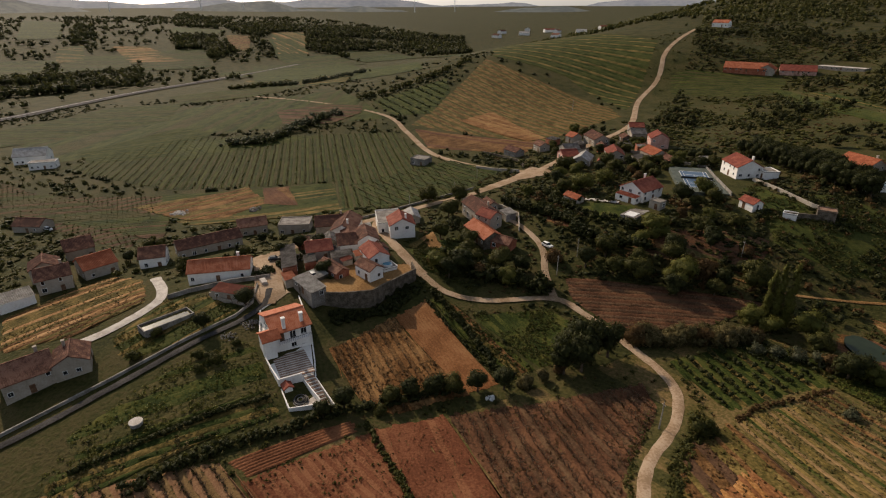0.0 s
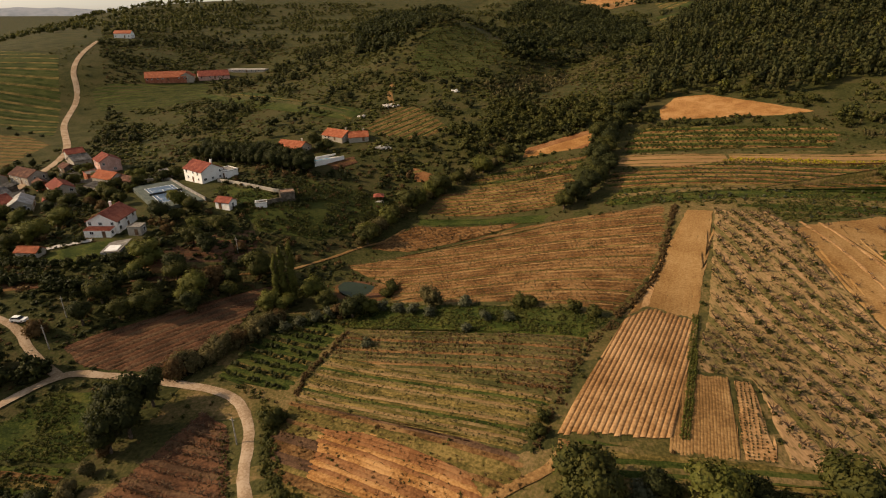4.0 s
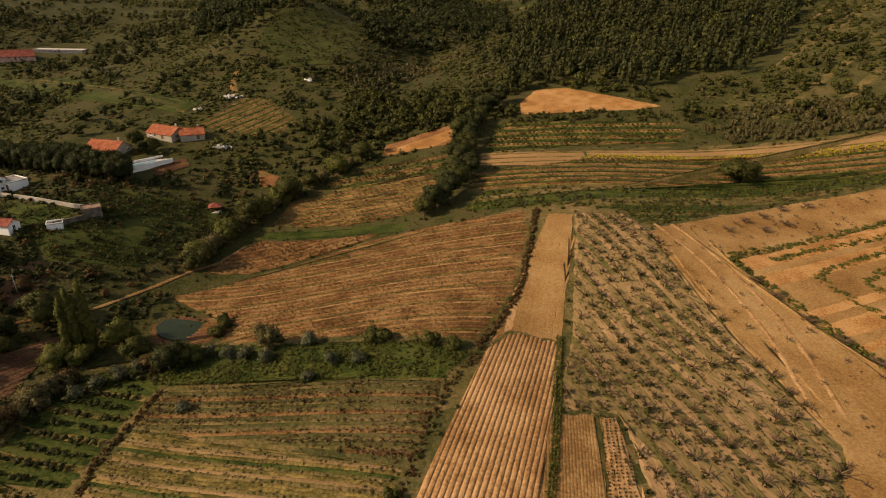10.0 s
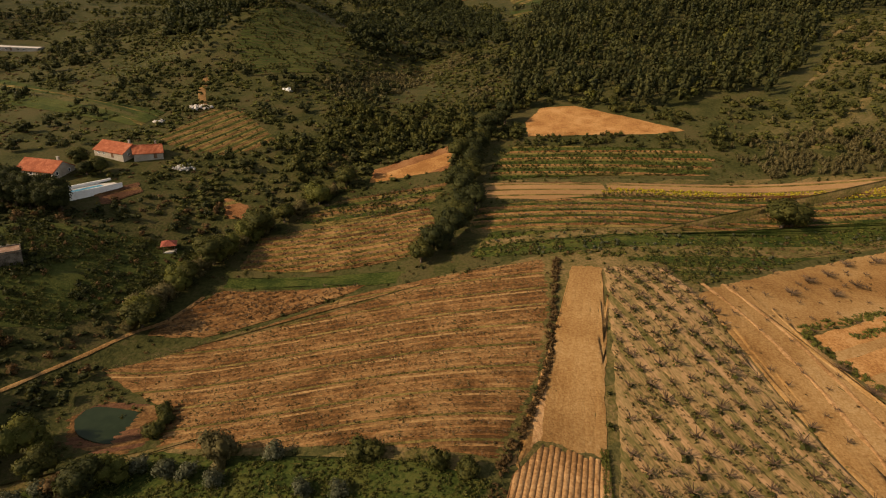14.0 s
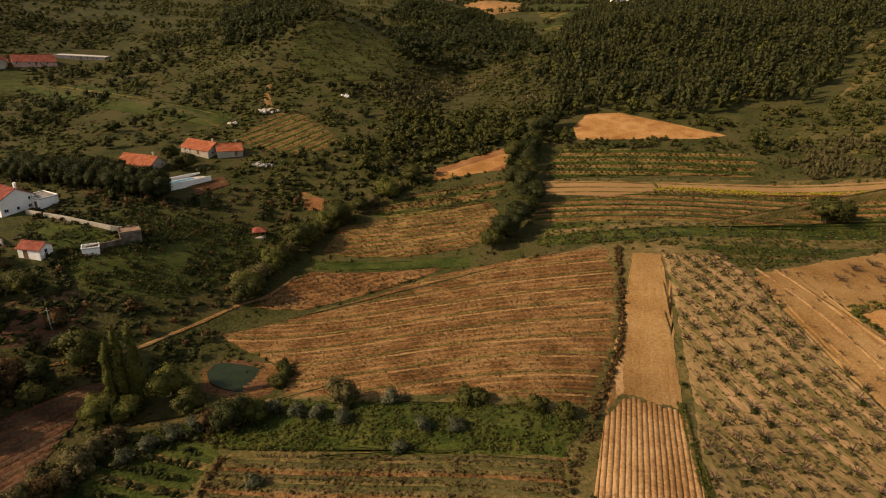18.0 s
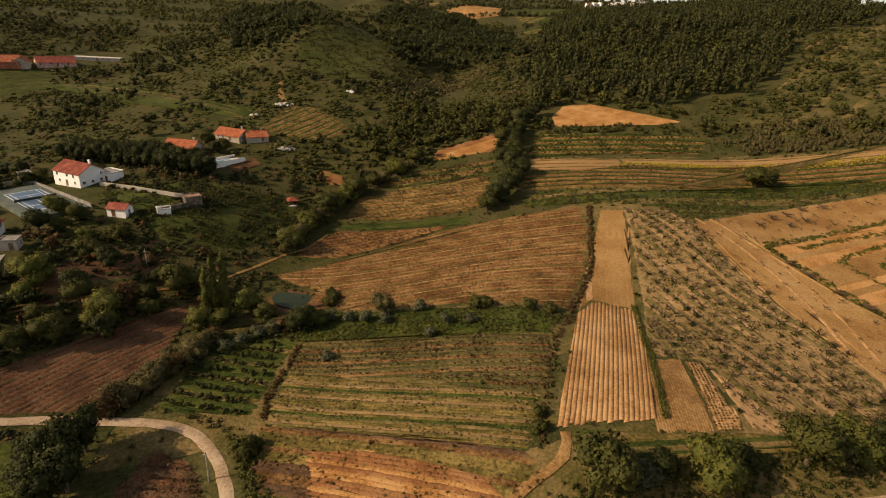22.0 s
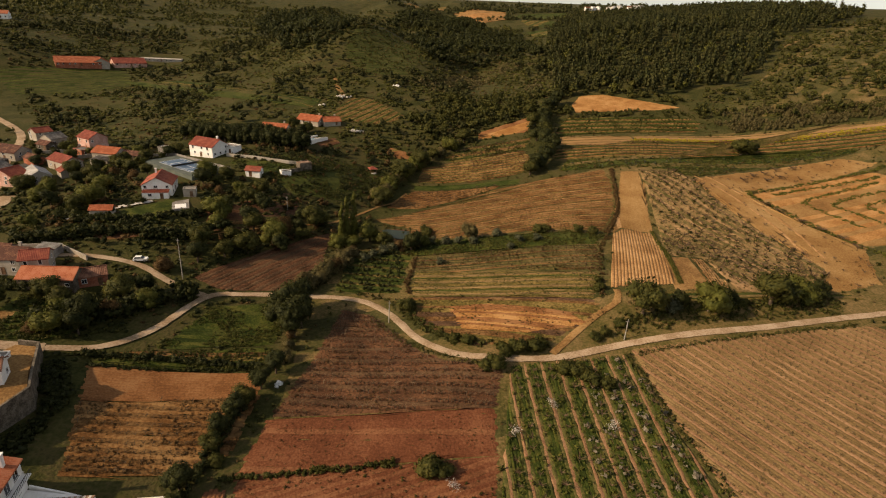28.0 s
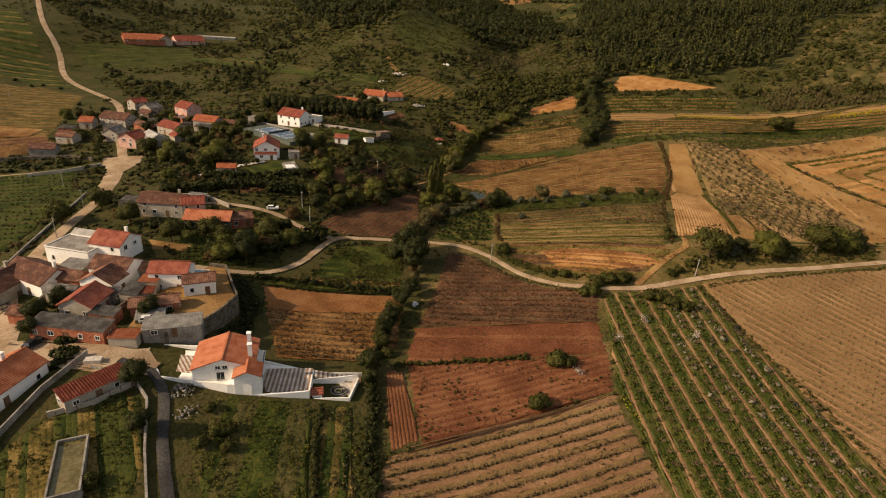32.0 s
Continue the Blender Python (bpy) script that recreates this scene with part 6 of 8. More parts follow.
for k in range(16):
    house("far_house", "tiny white house of a far-off town", -1500 - 60 * (k % 5) + 23 * k, 820 + 26 * k + 90 * (k % 3), 26 + 6 * (k % 3), 16, 20 + 31 * k, 7, "white", ("tile_old", "pale_sheet", "tile_red")[k % 3], None, "w", 1, 0, False, None, "gable", "house", "far town")
for k in range(9):
    house("far_house", "tiny white house of a hilltop hamlet", 262 + 11 * k, 962 + 9 * (k % 3) - 4 * k, 9, 7, 10 + 23 * k, 4.5, "white", ("tile_old", "pale_sheet", "pale_sheet")[k % 3], None, "w", 1, 0, False, None, "gable", "house", "hilltop hamlet")

# ---- walls along the lanes ----
wall_line("lane_wall", [(-126, 5), (-116.5, 2.6), (-111.6, -2.5), (-106.6, -14.5), (-98.4, -31.6), (-90, -52)], 0.4, 0.8, "concrete", "low grey wall along the village road")
wall_line("farm_wall", [(-129, 9), (-131.5, -2), (-132, -14), (-131, -20)], 0.3, 1.4, "concrete", "grey block wall of the farmhouse yard")
wall_line("garage_wall", [(-126.5, -8.5), (-120, -4.8), (-115.5, 1.6)], 0.3, 1.3, "cream", "cream wall with fence posts above the field")
wall_line("garden_wall", [(-119, 199.5), (-104, 195), (-88, 191), (-80.7, 191.8)], 0.35, 1.5, "cream", "long stained white garden wall")
wall_line("court_wall", [(-157.9, 197.9), (-144.3, 200.9), (-130, 191), (-110.6, 178.4)], 0.4, 1.6, "concrete", "grey retaining wall beside the tennis court")
wall_line("ruin_wall", [(-88, 178), (-81.5, 184), (-79, 190), (-83, 191.5)], 0.5, 2.2, "stone", "ruined stone wall at the garden's end")
house("ruined_hut", "small roofless hut of pale stone topped with terracotta", -80.6, 188.0, 5.5, 4.5, 35, 2.9, "stone", "paving", None, "w", 1, 0, False, None, "flat", "hut")
house("garden_shed", "low white shed roof beside the ruined wall", -87.0, 179.2, 4.2, 3.0, 30, 1.6, "white", "pale_sheet", None, "w", 1, 0, False, None, "flat", "shed")
wall_line("road_wall", [(-176, 50), (-178, 64), (-180, 82), (-182, 104)], 0.4, 0.9, "concrete", "low wall along the road")

# ---- tennis court ----
court = empty("tennis_court", pose(-131.5, 182.6, ground_z(-131.5, 182.6) + 1.0, 0, 0, 143), "blue hard tennis court with white lines", "tennis court")
bm = bmesh.new()
box(bm, -18.5, 18.5, -8.8, 8.8, -3.5, 0)
part("surround", bm, M["court_edge"], court)
bm = bmesh.new()
box(bm, -11.9, 11.9, -5.5, 5.5, 0, 0.012)
part("playing_surface", bm, M["court"], court)
for x0, x1, y0, y1 in ((-11.9, 11.9, -5.5, -5.3), (-11.9, 11.9, 5.3, 5.5), (-11.9, 11.9, -4.2, -4.05), (-11.9, 11.9, 4.05, 4.2), (-11.9, -11.7, -5.3, 5.3), (11.7, 11.9, -5.3, 5.3), (-6.5, -6.3, -4.05, 4.05), (6.3, 6.5, -4.05, 4.05), (-6.3, 6.3, -0.1, 0.1)):
    bm = bmesh.new()
    box(bm, x0, x1, y0, y1, 0.012, 0.022)
    part("line", bm, M["paint"], court)
for s in (-1, 1):
    bm = bmesh.new()
    box(bm, -0.06, 0.06, s * 6.2 - 0.06, s * 6.2 + 0.06, 0, 1.1)
    part("net_post", bm, M["iron"], court)
bm = bmesh.new()
box(bm, -0.02, 0.02, -6.14, 6.14, 0.1, 0.95)
part("net", bm, M["iron"], court)

# ---- pools, tank, well, gazebo ----
deck = empty("pool_deck", pose(-116.5, 138.1, ground_z(-116.5, 138.1) + 0.3, 0, 0, 22), "pale pool deck with a covered white pool", "pool")
bm = bmesh.new()
box(bm, -2.9, 2.9, -6.2, 6.2, -1.5, 0)
part("deck", bm, M["concrete"], deck)
bm = bmesh.new()
box(bm, -1.9, 1.9, -5.4, -0.6, 0, 0.12)
part("pool_cover", bm, M["paint"], deck)
deck = empty("pool_deck", pose(-88, 234, ground_z(-88, 234) + 0.8, 0, 0, 54), "long white pool terrace below the hillside house", "pool")
for x0, x1, y0, y1, z1, mat in ((-11.5, 11.5, -4.0, 3.4, 0, "paving_pale"), (-9.0, 7.0, -1.6, 1.4, 0.1, "pool"), (-11.5, 11.5, -4.3, -4.01, 1.2, "white"), (-11.5, 11.5, 3.41, 3.7, 1.0, "white")):
    bm = bmesh.new()
    box(bm, x0, x1, y0, y1, -2.0 if z1 != 0.1 else 0, z1)
    part("water" if mat == "pool" else "deck", bm, M[mat], deck)
tank = empty("water_tank", pose(-116.4, -19.6, ground_z(-116.4, -19.6) + 1.3, 0, 0, 114), "open concrete irrigation tank half full of murky water", "water tank")
for x0, x1, y0, y1 in ((-6.6, 6.6, -2.4, -2.1), (-6.6, 6.6, 2.1, 2.4), (-6.6, -6.3, -2.1, 2.1), (6.3, 6.6, -2.1, 2.1)):
    bm = bmesh.new()
    box(bm, x0, x1, y0, y1, -2.0, 0.35)
    part("tank_wall", bm, M["concrete"], tank)
bm = bmesh.new()
box(bm, -6.3, 6.3, -2.1, 2.1, -2.0, -0.22)
part("water", bm, M["tank_water"], tank)
gaz = empty("gazebo", pose(-51, 212.5, ground_z(-51, 212.5), 0, 0, 20), "small open gazebo with a red pyramid roof", "gazebo")
for x, y in ((-1.6, -1.6), (1.6, -1.6), (1.6, 1.6), (-1.6, 1.6)):
    bm = bmesh.new()
    box(bm, x - 0.1, x + 0.1, y - 0.1, y + 0.1, -0.5, 2.3)
    part("post", bm, M["wood"], gaz)
bm = bmesh.new()
base = [bm.verts.new((x, y, 2.3)) for x, y in ((-2.3, -2.3), (2.3, -2.3), (2.3, 2.3), (-2.3, 2.3))]
tip = bm.verts.new((0, 0, 3.5))
for i in range(4):
    bm.faces.new((base[i], base[(i + 1) % 4], tip))
bm.faces.new(base[::-1])
part("roof", bm, M["tile_red"], gaz)
bm = bmesh.new()
box(bm, -1.9, 1.9, -1.9, 1.9, -0.6, 0.12)
part("floor_slab", bm, M["paving_pale"], gaz)


def round_slab(name, outline, up, deep, material, label, category):
    line = smooth_line(list(outline) + [outline[0]], 1.5)[:-1]
    z = min(heights(line)) + up
    bm = bmesh.new()
    prism(bm, [tuple(p) for p in line], z - deep, z)
    return tagged(part(name, bm, material), label, category, kind="structure")


round_slab("water", [(-42.3, 145.4), (-40.3, 149.5), (-28.4, 147.6), (-26, 143), (-31.9, 139.3), (-39.3, 141.4)], 0.9, 2.0, M["pond"], "still green farm pond", "pond")
well = empty("well", pose(-81, -25, ground_z(-81, -25)), "round pale concrete well head in the grass", "well")
bm = bmesh.new()
bmesh.ops.create_cone(bm, cap_ends=True, segments=20, radius1=1.3, radius2=1.25, depth=1.6, matrix=Matrix.Translation((0, 0, 0.2)))
part("ring", bm, M["concrete"], well)
bm = bmesh.new()
bmesh.ops.create_cone(bm, cap_ends=True, segments=20, radius1=1.45, radius2=1.4, depth=0.18, matrix=Matrix.Translation((0, 0, 1.09)))
part("cover", bm, M["paving_pale"], well)

# ---- single trees and shrubs ----
for x, y, s, k in ((33, 67, 1.4, "broad_tree"), (41.5, 68.2, 1.3, "silver_shrub"), (44, 69.5, 0.65, "dark_tree"), (52, 68.3, 1.35, "willow"), (58.5, 70.5, 0.65, "dark_tree"), (71.5, 70.8, 1.4, "broad_tree"), (63.5, 70.5, 0.9, "shrub"), (81, 73, 1.15, "willow"), (89, 75, 0.7, "dark_tree"), (76.5, 73, 0.9, "shrub")):
    plant(k, x, y + (1.6 if x > 60 else 0.4), s * 1.1, where="in the row beside the farm track", group="trees along the track")
for x, y, s, t, k in ((-62.5, 79, 1.3, 1.25, "dark_tree"), (-60, 74.5, 1.2, 1.15, "dark_tree"), (-62, 84, 1.1, 1.2, "dark_tree"), (-65.5, 75, 1.15, 1.15, "dark_tree"), (-61, 70, 1.1, 1.2, "dark_tree"), (-61.5, 69, 0.7, 1.1, "rusty_shrub"), (-61, 64, 0.8, 1.0, "reed_clump"), (-61, 59, 0.9, 1.0, "reed_clump"), (-62, 54, 0.8, 1.0, "dark_tree"), (-64, 48, 0.8, 1, "dark_tree"), (-66, 42.5, 0.7, 1.0, "broad_tree"), (-67.5, 38, 0.75, 1.0, "dark_tree"), (-68.4, 32.5, 0.7, 1.0, "dark_tree"), (-68.6, 28, 0.6, 1, "broad_tree"), (-70.5, 17.5, 0.8, 1, "dark_tree"), (-69.6, 12.5, 0.6, 1, "dark_tree"), (-66.5, 25, 1.0, 1, "shrub")):
    plant(k, x, y, s, t, where="along the ditch between the fields", group="ditch trees")
for x, y, s, t, k in ((-54.5, 133.5, 1.1, 1.0, "poplar"), (-52, 134.5, 1.15, 1.05, "poplar"), (-56.3, 132.3, 1.0, 0.95, "poplar"), (-46, 137, 1.15, 1.1, "willow"), (-57, 128.5, 1.0, 0.9, "willow"), (-52.5, 130, 0.9, 0.9, "willow"), (-40, 131.5, 0.9, 1, "broad_tree"), (-68, 142.5, 1.3, 1, "broad_tree"), (-79.5, 124.5, 1.3, 1.0, "willow"), (-77.5, 121.5, 0.9, 1, "rusty_shrub"), (-27, 129.5, 1.0, 0.9, "willow"), (-33.5, 127.5, 1.0, 0.9, "rusty_shrub"), (-36.5, 126.5, 1.3, 1, "silver_shrub"), (-40, 124, 1.2, 1, "silver_shrub"), (-43.5, 121.5, 1.2, 1, "silver_shrub"), (-46.5, 117.5, 1.1, 1, "silver_shrub"), (-30, 127, 1.0, 1, "dark_tree"), (-22.5, 131.5, 1.1, 1, "silver_shrub"), (-17, 130, 1.3, 0.9, "silver_shrub"), (-12.5, 129, 1.2, 0.9, "silver_shrub"), (-7, 126.5, 1.1, 0.9, "silver_shrub"), (-8, 132, 1.5, 1, "reed_clump"), (2, 131.5, 1.2, 1, "silver_shrub"), (17.6, 129.5, 1.5, 1, "shrub"), (19.5, 129.2, 1.4, 1, "shrub"), (31, 126, 1.3, 1, "shrub"), (9, 122, 1.1, 0.9, "silver_shrub"), (15, 121, 1.0, 0.9, "silver_shrub"), (36, 124, 1.3, 1, "shrub"), (-24.2, 141, 1.3, 1, "shrub"), (-23.5, 144.5, 1.2, 1, "shrub"), (-24.8, 147.5, 1.1, 1, "shrub"), (5, 117, 0.9, 1, "silver_shrub"), (-20, 111.5, 0.9, 1, "silver_shrub")):
    plant(k, x, y, s, t, where="beside the farm pond and meadow", group="pond shrubs")
for i, (x, y) in enumerate(((-64, 94.5), (-61.5, 98), (-59.5, 101.5), (-58, 105), (-56, 108.5), (-54.5, 112), (-53, 115.5), (-52, 119), (-51, 122.5), (-63, 97), (-60.5, 104), (-57.5, 111))):
    plant("reed_clump" if i % 4 else "rusty_shrub", x, y, (1.35, 1.1, 0.95)[i % 3], 1.0, where="in the hedge between the vineyards", group="hedge")
for x, y, s in ((-24.9, 21.2, 1.7), (-22.4, 20.6, 1.2), (-31.5, 7.2, 1.5), (-32.6, 6.4, 1.2)):
    plant("shrub", x, y, s, where="alone on the red soil", group="field shrubs")
for x, y, s in ((7.9, 48.5, 1.5), (11, 47, 1.6), (13.5, 45, 1.5), (16.6, 43.2, 1.3), (9.6, 49.6, 1.2), (-8.4, 51.0, 1.5), (-5.6, 55.4, 1.4), (-2.5, 56.2, 1.6), (1.8, 56.8, 1.5), (3.6, 58.5, 1.2), (-11, 50.2, 1.2), (21, 61, 1.0), (18, 59.8, 1.1), (26, 64, 1.0), (-18, 62.5, 1.0), (-31, 82, 1.7), (-29.8, 83.5, 1.3), (-14.5, 60.8, 1.1), (24.5, 80, 1.1), (25.5, 84, 0.9)):
    plant("shrub", x, y, s, where="at the track junction", group="junction shrubs")
for x, y in ((-20.6, 17.2), (-7, 30), (2.5, 37.5), (14, 31)):
    plant("blossom_tree", x, y, 1.0, where="on the farmland", group="blossom trees")
BIG = [(-161, 84.7), (-155, 80), (-137.1, 69), (-120, 69.5), (-113.5, 66), (-127, 75.5), (-122.5, 73), (-105.8, 96), (-98, 103), (-91.5, 108.8), (-79.8, 127.2), (-118, 60.5), (-112, 61.5), (-116, 72.5), (-108.5, 71), (-102.5, 77.5), (-106, 84), (-110, 78.5),
       (-181.7, 151), (-171.8, 150.9), (-166, 159.5), (-156, 169), (-148.8, 129), (-157.4, 116.5), (-89.5, 131), (-163, 166), (-158, 158), (-150, 150), (-145, 163), (-152, 176), (-143, 171), (-168, 140), (-160, 133), (-110, 160),
       (-87.4, 128.5), (-79.6, 125), (-72.4, 135), (-85.3, 113.5), (-99.7, 112), (-99.8, 126), (-73.6, 144.5), (-95, 148), (-106, 150), (-101, 157), (-115, 158), (-109, 168), (-92, 160), (-118, 172), (-88, 145), (-80, 152), (-70, 128.5), (-66, 146), (-75, 118), (-92, 119),
       (-170, 91.4), (-247, 204.4), (-243, 208), (-177, 80), (-172, 168), (-98, 226), (-93, 247), (-99, 254), (-90, 250), (-122, 60)]
for i, (x, y) in enumerate(BIG):
    plant(("dark_tree", "broad_tree", "broad_tree", "willow")[i % 4] if i % 7 else "rusty_shrub", x, y, 0.7 + 0.45 * ((i * 7) % 10) / 10, 1.0, where="among the village gardens", group="garden trees")
for i, (x, y) in enumerate(((-77, 133), (-80.5, 124.6), (-101, 133), (-147, 136))):
    plant("rusty_shrub" if i < 2 else "willow", x, y, 1.3, 1.0, where="among the village gardens", group="garden trees")
for i in range(78):  # the dark pine belt
    s = (i * 0.618) % 1.0
    x, y = -150 + 64 * s + 1.5 * math.sin(i * 2.3), 229 - 14 * s + 12.0 * ((i * 0.37) % 1.0)
    plant("dark_tree", x, y, 0.82 + 0.16 * math.sin(i * 3.1), 1.2, where="in the dark belt above the villas", group="pine belt")
for i, (x, y) in enumerate(((27, 199), (30.5, 203), (33, 206), (36, 210), (38.5, 216), (40, 223), (41, 231), (41.5, 239), (43.5, 247), (45, 255), (46, 263), (47.5, 270), (50, 278), (53, 286), (44, 226), (38, 243), (40, 266), (57, 293), (62, 300))):
    plant("dark_tree" if i % 4 else "broad_tree", x, y, 1.05 + 0.3 * ((i * 3) % 5) / 5, 1.0, where="along the field-edge gully", group="gully trees")
plant("broad_tree", 136.1, 208, 1.7, 0.75, where="standing alone on the terraces")
plant("broad_tree", 139.5, 208.5, 1.4, 0.75, where="standing alone on the terraces")
for i, (x, y) in enumerate(((-46, 176), (-45, 182), (-42.5, 190), (-40, 198), (-37, 205), (-34, 211), (-30, 218), (-44, 178), (-43.5, 186), (-41, 194), (-39, 202), (-36, 208), (-32, 215), (-29, 221), (-25, 226), (-20, 231), (-15, 236), (-10, 241), (-6, 247), (-2, 252), (-47, 184), (-42, 198), (-34, 212), (-27, 224), (-17, 235))):
    plant(("reed_clump", "willow", "reed_clump", "broad_tree")[i % 4], x, y, 1.0 + 0.2 * (i % 3), 0.95, where="along the brook", group="brook thicket")
for x, y, s in ((-115.1, 0.8, 1.0), (-109, -10.5, 0.9), (-112, -22, 0.8), (-104.5, -27, 0.8), (-98, -12, 0.8), (-94.5, -8, 0.75), (-99.5, -3, 0.6), (-96, -9, 0.8), (-93, -12, 0.7), (-123.5, 24.5, 0.9), (-119.5, 25.2, 0.8), (-145, 27, 0.9), (-147, 21, 1.0), (-144, 15, 0.9)):
    plant("dark_tree" if s > 0.85 else "shrub", x, y, s * 0.8 if s > 0.85 else s * 1.3, where="near the village lane", group="lane shrubs")

# ---- rows of vines and orchard trees ----
def rows_of(name, outline, turn, pitch, gap, pieces, size, material, label, category, seed=0, tall=None, **more):
    p = along(outline, turn, pitch, gap, seed, **more)
    rnd = np.random.RandomState(seed + 5)
    return merged(name, pieces, p, size * rnd.uniform(0.7, 1.25, len(p)), M[material], label, category, tall, seed, up=0.2)


rows_of("vines", FIELDS[1], 172, 2.6, 0.9, VINE, 1.5, "twig", "rows of bare brown vines on red soil", "vines", 1)
rows_of("vines", FIELDS[7], 4, 2.6, 1.6, VINE, 1.1, "twig", "rows of bare vines below the retaining wall", "vines", 2)
rows_of("vines", FIELDS[4], 20.5, 2.9, 0.7, VINE, 1.15, "twig", "dense dark vine rows", "vines", 3)
rows_of("weeds", FIELDS[4], 20.5, 2.9, 1.0, WEED, 0.62, "leaf_dark", "dark weeds growing under the vine rows", "weeds", 4, drop=0.1, jitter=0.18)
rows_of("orchard_trees", FIELDS[5], 90, 4.2, 2.6, WEED, 0.95, "leaf_light", "rows of young leafy orchard trees", "orchard", 5, drop=0.28, jitter=0.45)
rows_of("orchard_trees", FIELDS[5], 90, 4.2, 2.9, BARE_TREE, 0.9, "twig", "rows of bare young orchard trees", "orchard", 6, drop=0.2)
rows_of("weeds", FIELDS[5], 90, 2.1, 0.9, TUFT, 1.3, "leaf_light", "tufts of spring grass between orchard rows", "grass", 7, drop=0.45, jitter=0.6)
rows_of("orchard_blossom", [(16, 52), (24.6, 54.4), (36, -45), (14, -45), (6, 30)], 90, 4.2, 2.4, TUFT, 2.5, "bud", "pale budding branches in the orchard", "orchard", 8, drop=0.35, jitter=0.5)
rows_of("vines", FIELDS[6], 122, 2.6, 1.5, VINE, 0.8, "twig", "rows of young staked vines", "vines", 9)
rows_of("weeds", FIELDS[6], 122, 2.6, 1.3, TUFT, 0.6, "reed", "dry grass along the young vines", "grass", 10, drop=0.4)
rows_of("vines", FIELDS[11], 57, 3.0, 1.4, VINE, 1.0, "twig", "rows of bare vines on dark soil", "vines", 11)
rows_of("orchard_trees", FIELDS[12], -12, 3.2, 1.8, LOW_BUSH, 0.95, "leaf_dark", "dense rows of dark green fruit bushes", "orchard", 12, drop=0.12)
rows_of("vines", FIELDS[13], -9, 2.6, 1.2, VINE, 1.1, "twig", "weedy vine rows", "vines", 13)
rows_of("weeds", FIELDS[13], -9, 2.6, 1.3, WEED, 0.6, "leaf", "weeds among the vines", "weeds", 14, drop=0.5)
rows_of("weeds", FIELDS[14], -15, 2.5, 1.1, TUFT, 0.8, "leaf", "green weed lines in the dry field", "weeds", 15, drop=0.35)
rows_of("crop", [(60.5, 131), (62.2, 131), (51, 82.5), (49.2, 82.5)], 76.5, 0.55, 0.45, WEED, 0.62, "leaf_light", "narrow strip of green crop", "crop", 16, drop=0.0, jitter=0.12, edge=0.2)
rows_of("crop", FIELDS[20], 80, 0.8, 0.75, WEED, 0.42, "leaf_dark", "young crop plants in dotted rows", "crop", 17, jitter=0.08, edge=0.3)
rows_of("orchard_trees", FIELDS[21], 106, 4.1, 4.2, BARE_TREE, 1.3, "twig", "rows of bare brown orchard trees", "orchard", 18, drop=0.06)
rows_of("orchard_leaves", FIELDS[21], 106, 4.1, 4.2, TUFT, 2.4, "leaf", "sparse leaf growth on the orchard trees", "orchard", 18, drop=0.06)
rows_of("weeds", FIELDS[21], 106, 4.1, 0.8, TUFT, 0.8, "leaf_rust", "strip of dry weeds under each orchard row", "weeds", 68, drop=0.5, jitter=0.4)
rows_of("weeds", FIELDS[21], 106, 2.1, 1.4, TUFT, 0.7, "leaf_light", "tufts of weeds in the orchard", "weeds", 20, drop=0.5, jitter=0.7)
rows_of("vines", FIELDS[24], 1.5, 2.7, 1.5, VINE, 0.9, "twig", "stubby vine rows across the brown field", "vines", 21)
rows_of("weeds", FIELDS[24], 1.5, 2.7, 1.4, TUFT, 0.7, "leaf", "weeds in the vine rows", "weeds", 22, drop=0.6)
for k, turn in ((25, 3), (26, 6), (28, 12), (32, -5)):
    rows_of("vines", FIELDS[k], turn, 3.2, 2.2, BARE_TREE, 0.75, "twig", "rows of bare vines on the slope", "vines", 23 + k)
rows_of("vines", FIELDS[30], -7, 3.0, 2.0, WEED, 1.0, "leaf", "green vine rows on the terrace", "vines", 60)
rows_of("crop", [(80, 229.5), (90, 231.5), (170, 224.5), (170, 222.5)], -5, 1.1, 0.9, WEED, 0.8, "leaf_light", "low green strip below the flowers", "crop", 69, drop=0.1)
rows_of("flowers", [(86, 232), (90, 234.5), (174, 226.5), (230, 222.5), (230, 217.5), (166, 221.5)], -5, 1.1, 0.9, WEED, 0.95, "flower", "yellow flowering strip", "flowers", 61, drop=0.3)
rows_of("flowers", [(-13, 10), (-11, 12), (-10, 2), (-11.5, 0)], 90, 0.8, 0.7, TUFT, 0.8, "flower", "yellow wildflowers at the field corner", "flowers", 62)
rows_of("vines", FIELDS[37], 170, 4.8, 2.2, WEED, 0.95, "leaf", "dark vine rows on the plain", "vines", 63)
rows_of("vines", FIELDS[38], 118, 4.5, 2.2, WEED, 0.9, "leaf", "dark vine rows behind the village", "vines", 64)
rows_of("vines", FIELDS[42], 5, 8.0, 5.0, WEED, 2.2, "leaf_dark", "crop rows on the green field", "vines", 65)
rows_of("shrubs", FIELDS[22], 106, 6.0, 4.0, BARE_TREE, 0.8, "twig", "small bare brown shrubs on the slope", "shrubs", 67, drop=0.4, jitter=1.6)
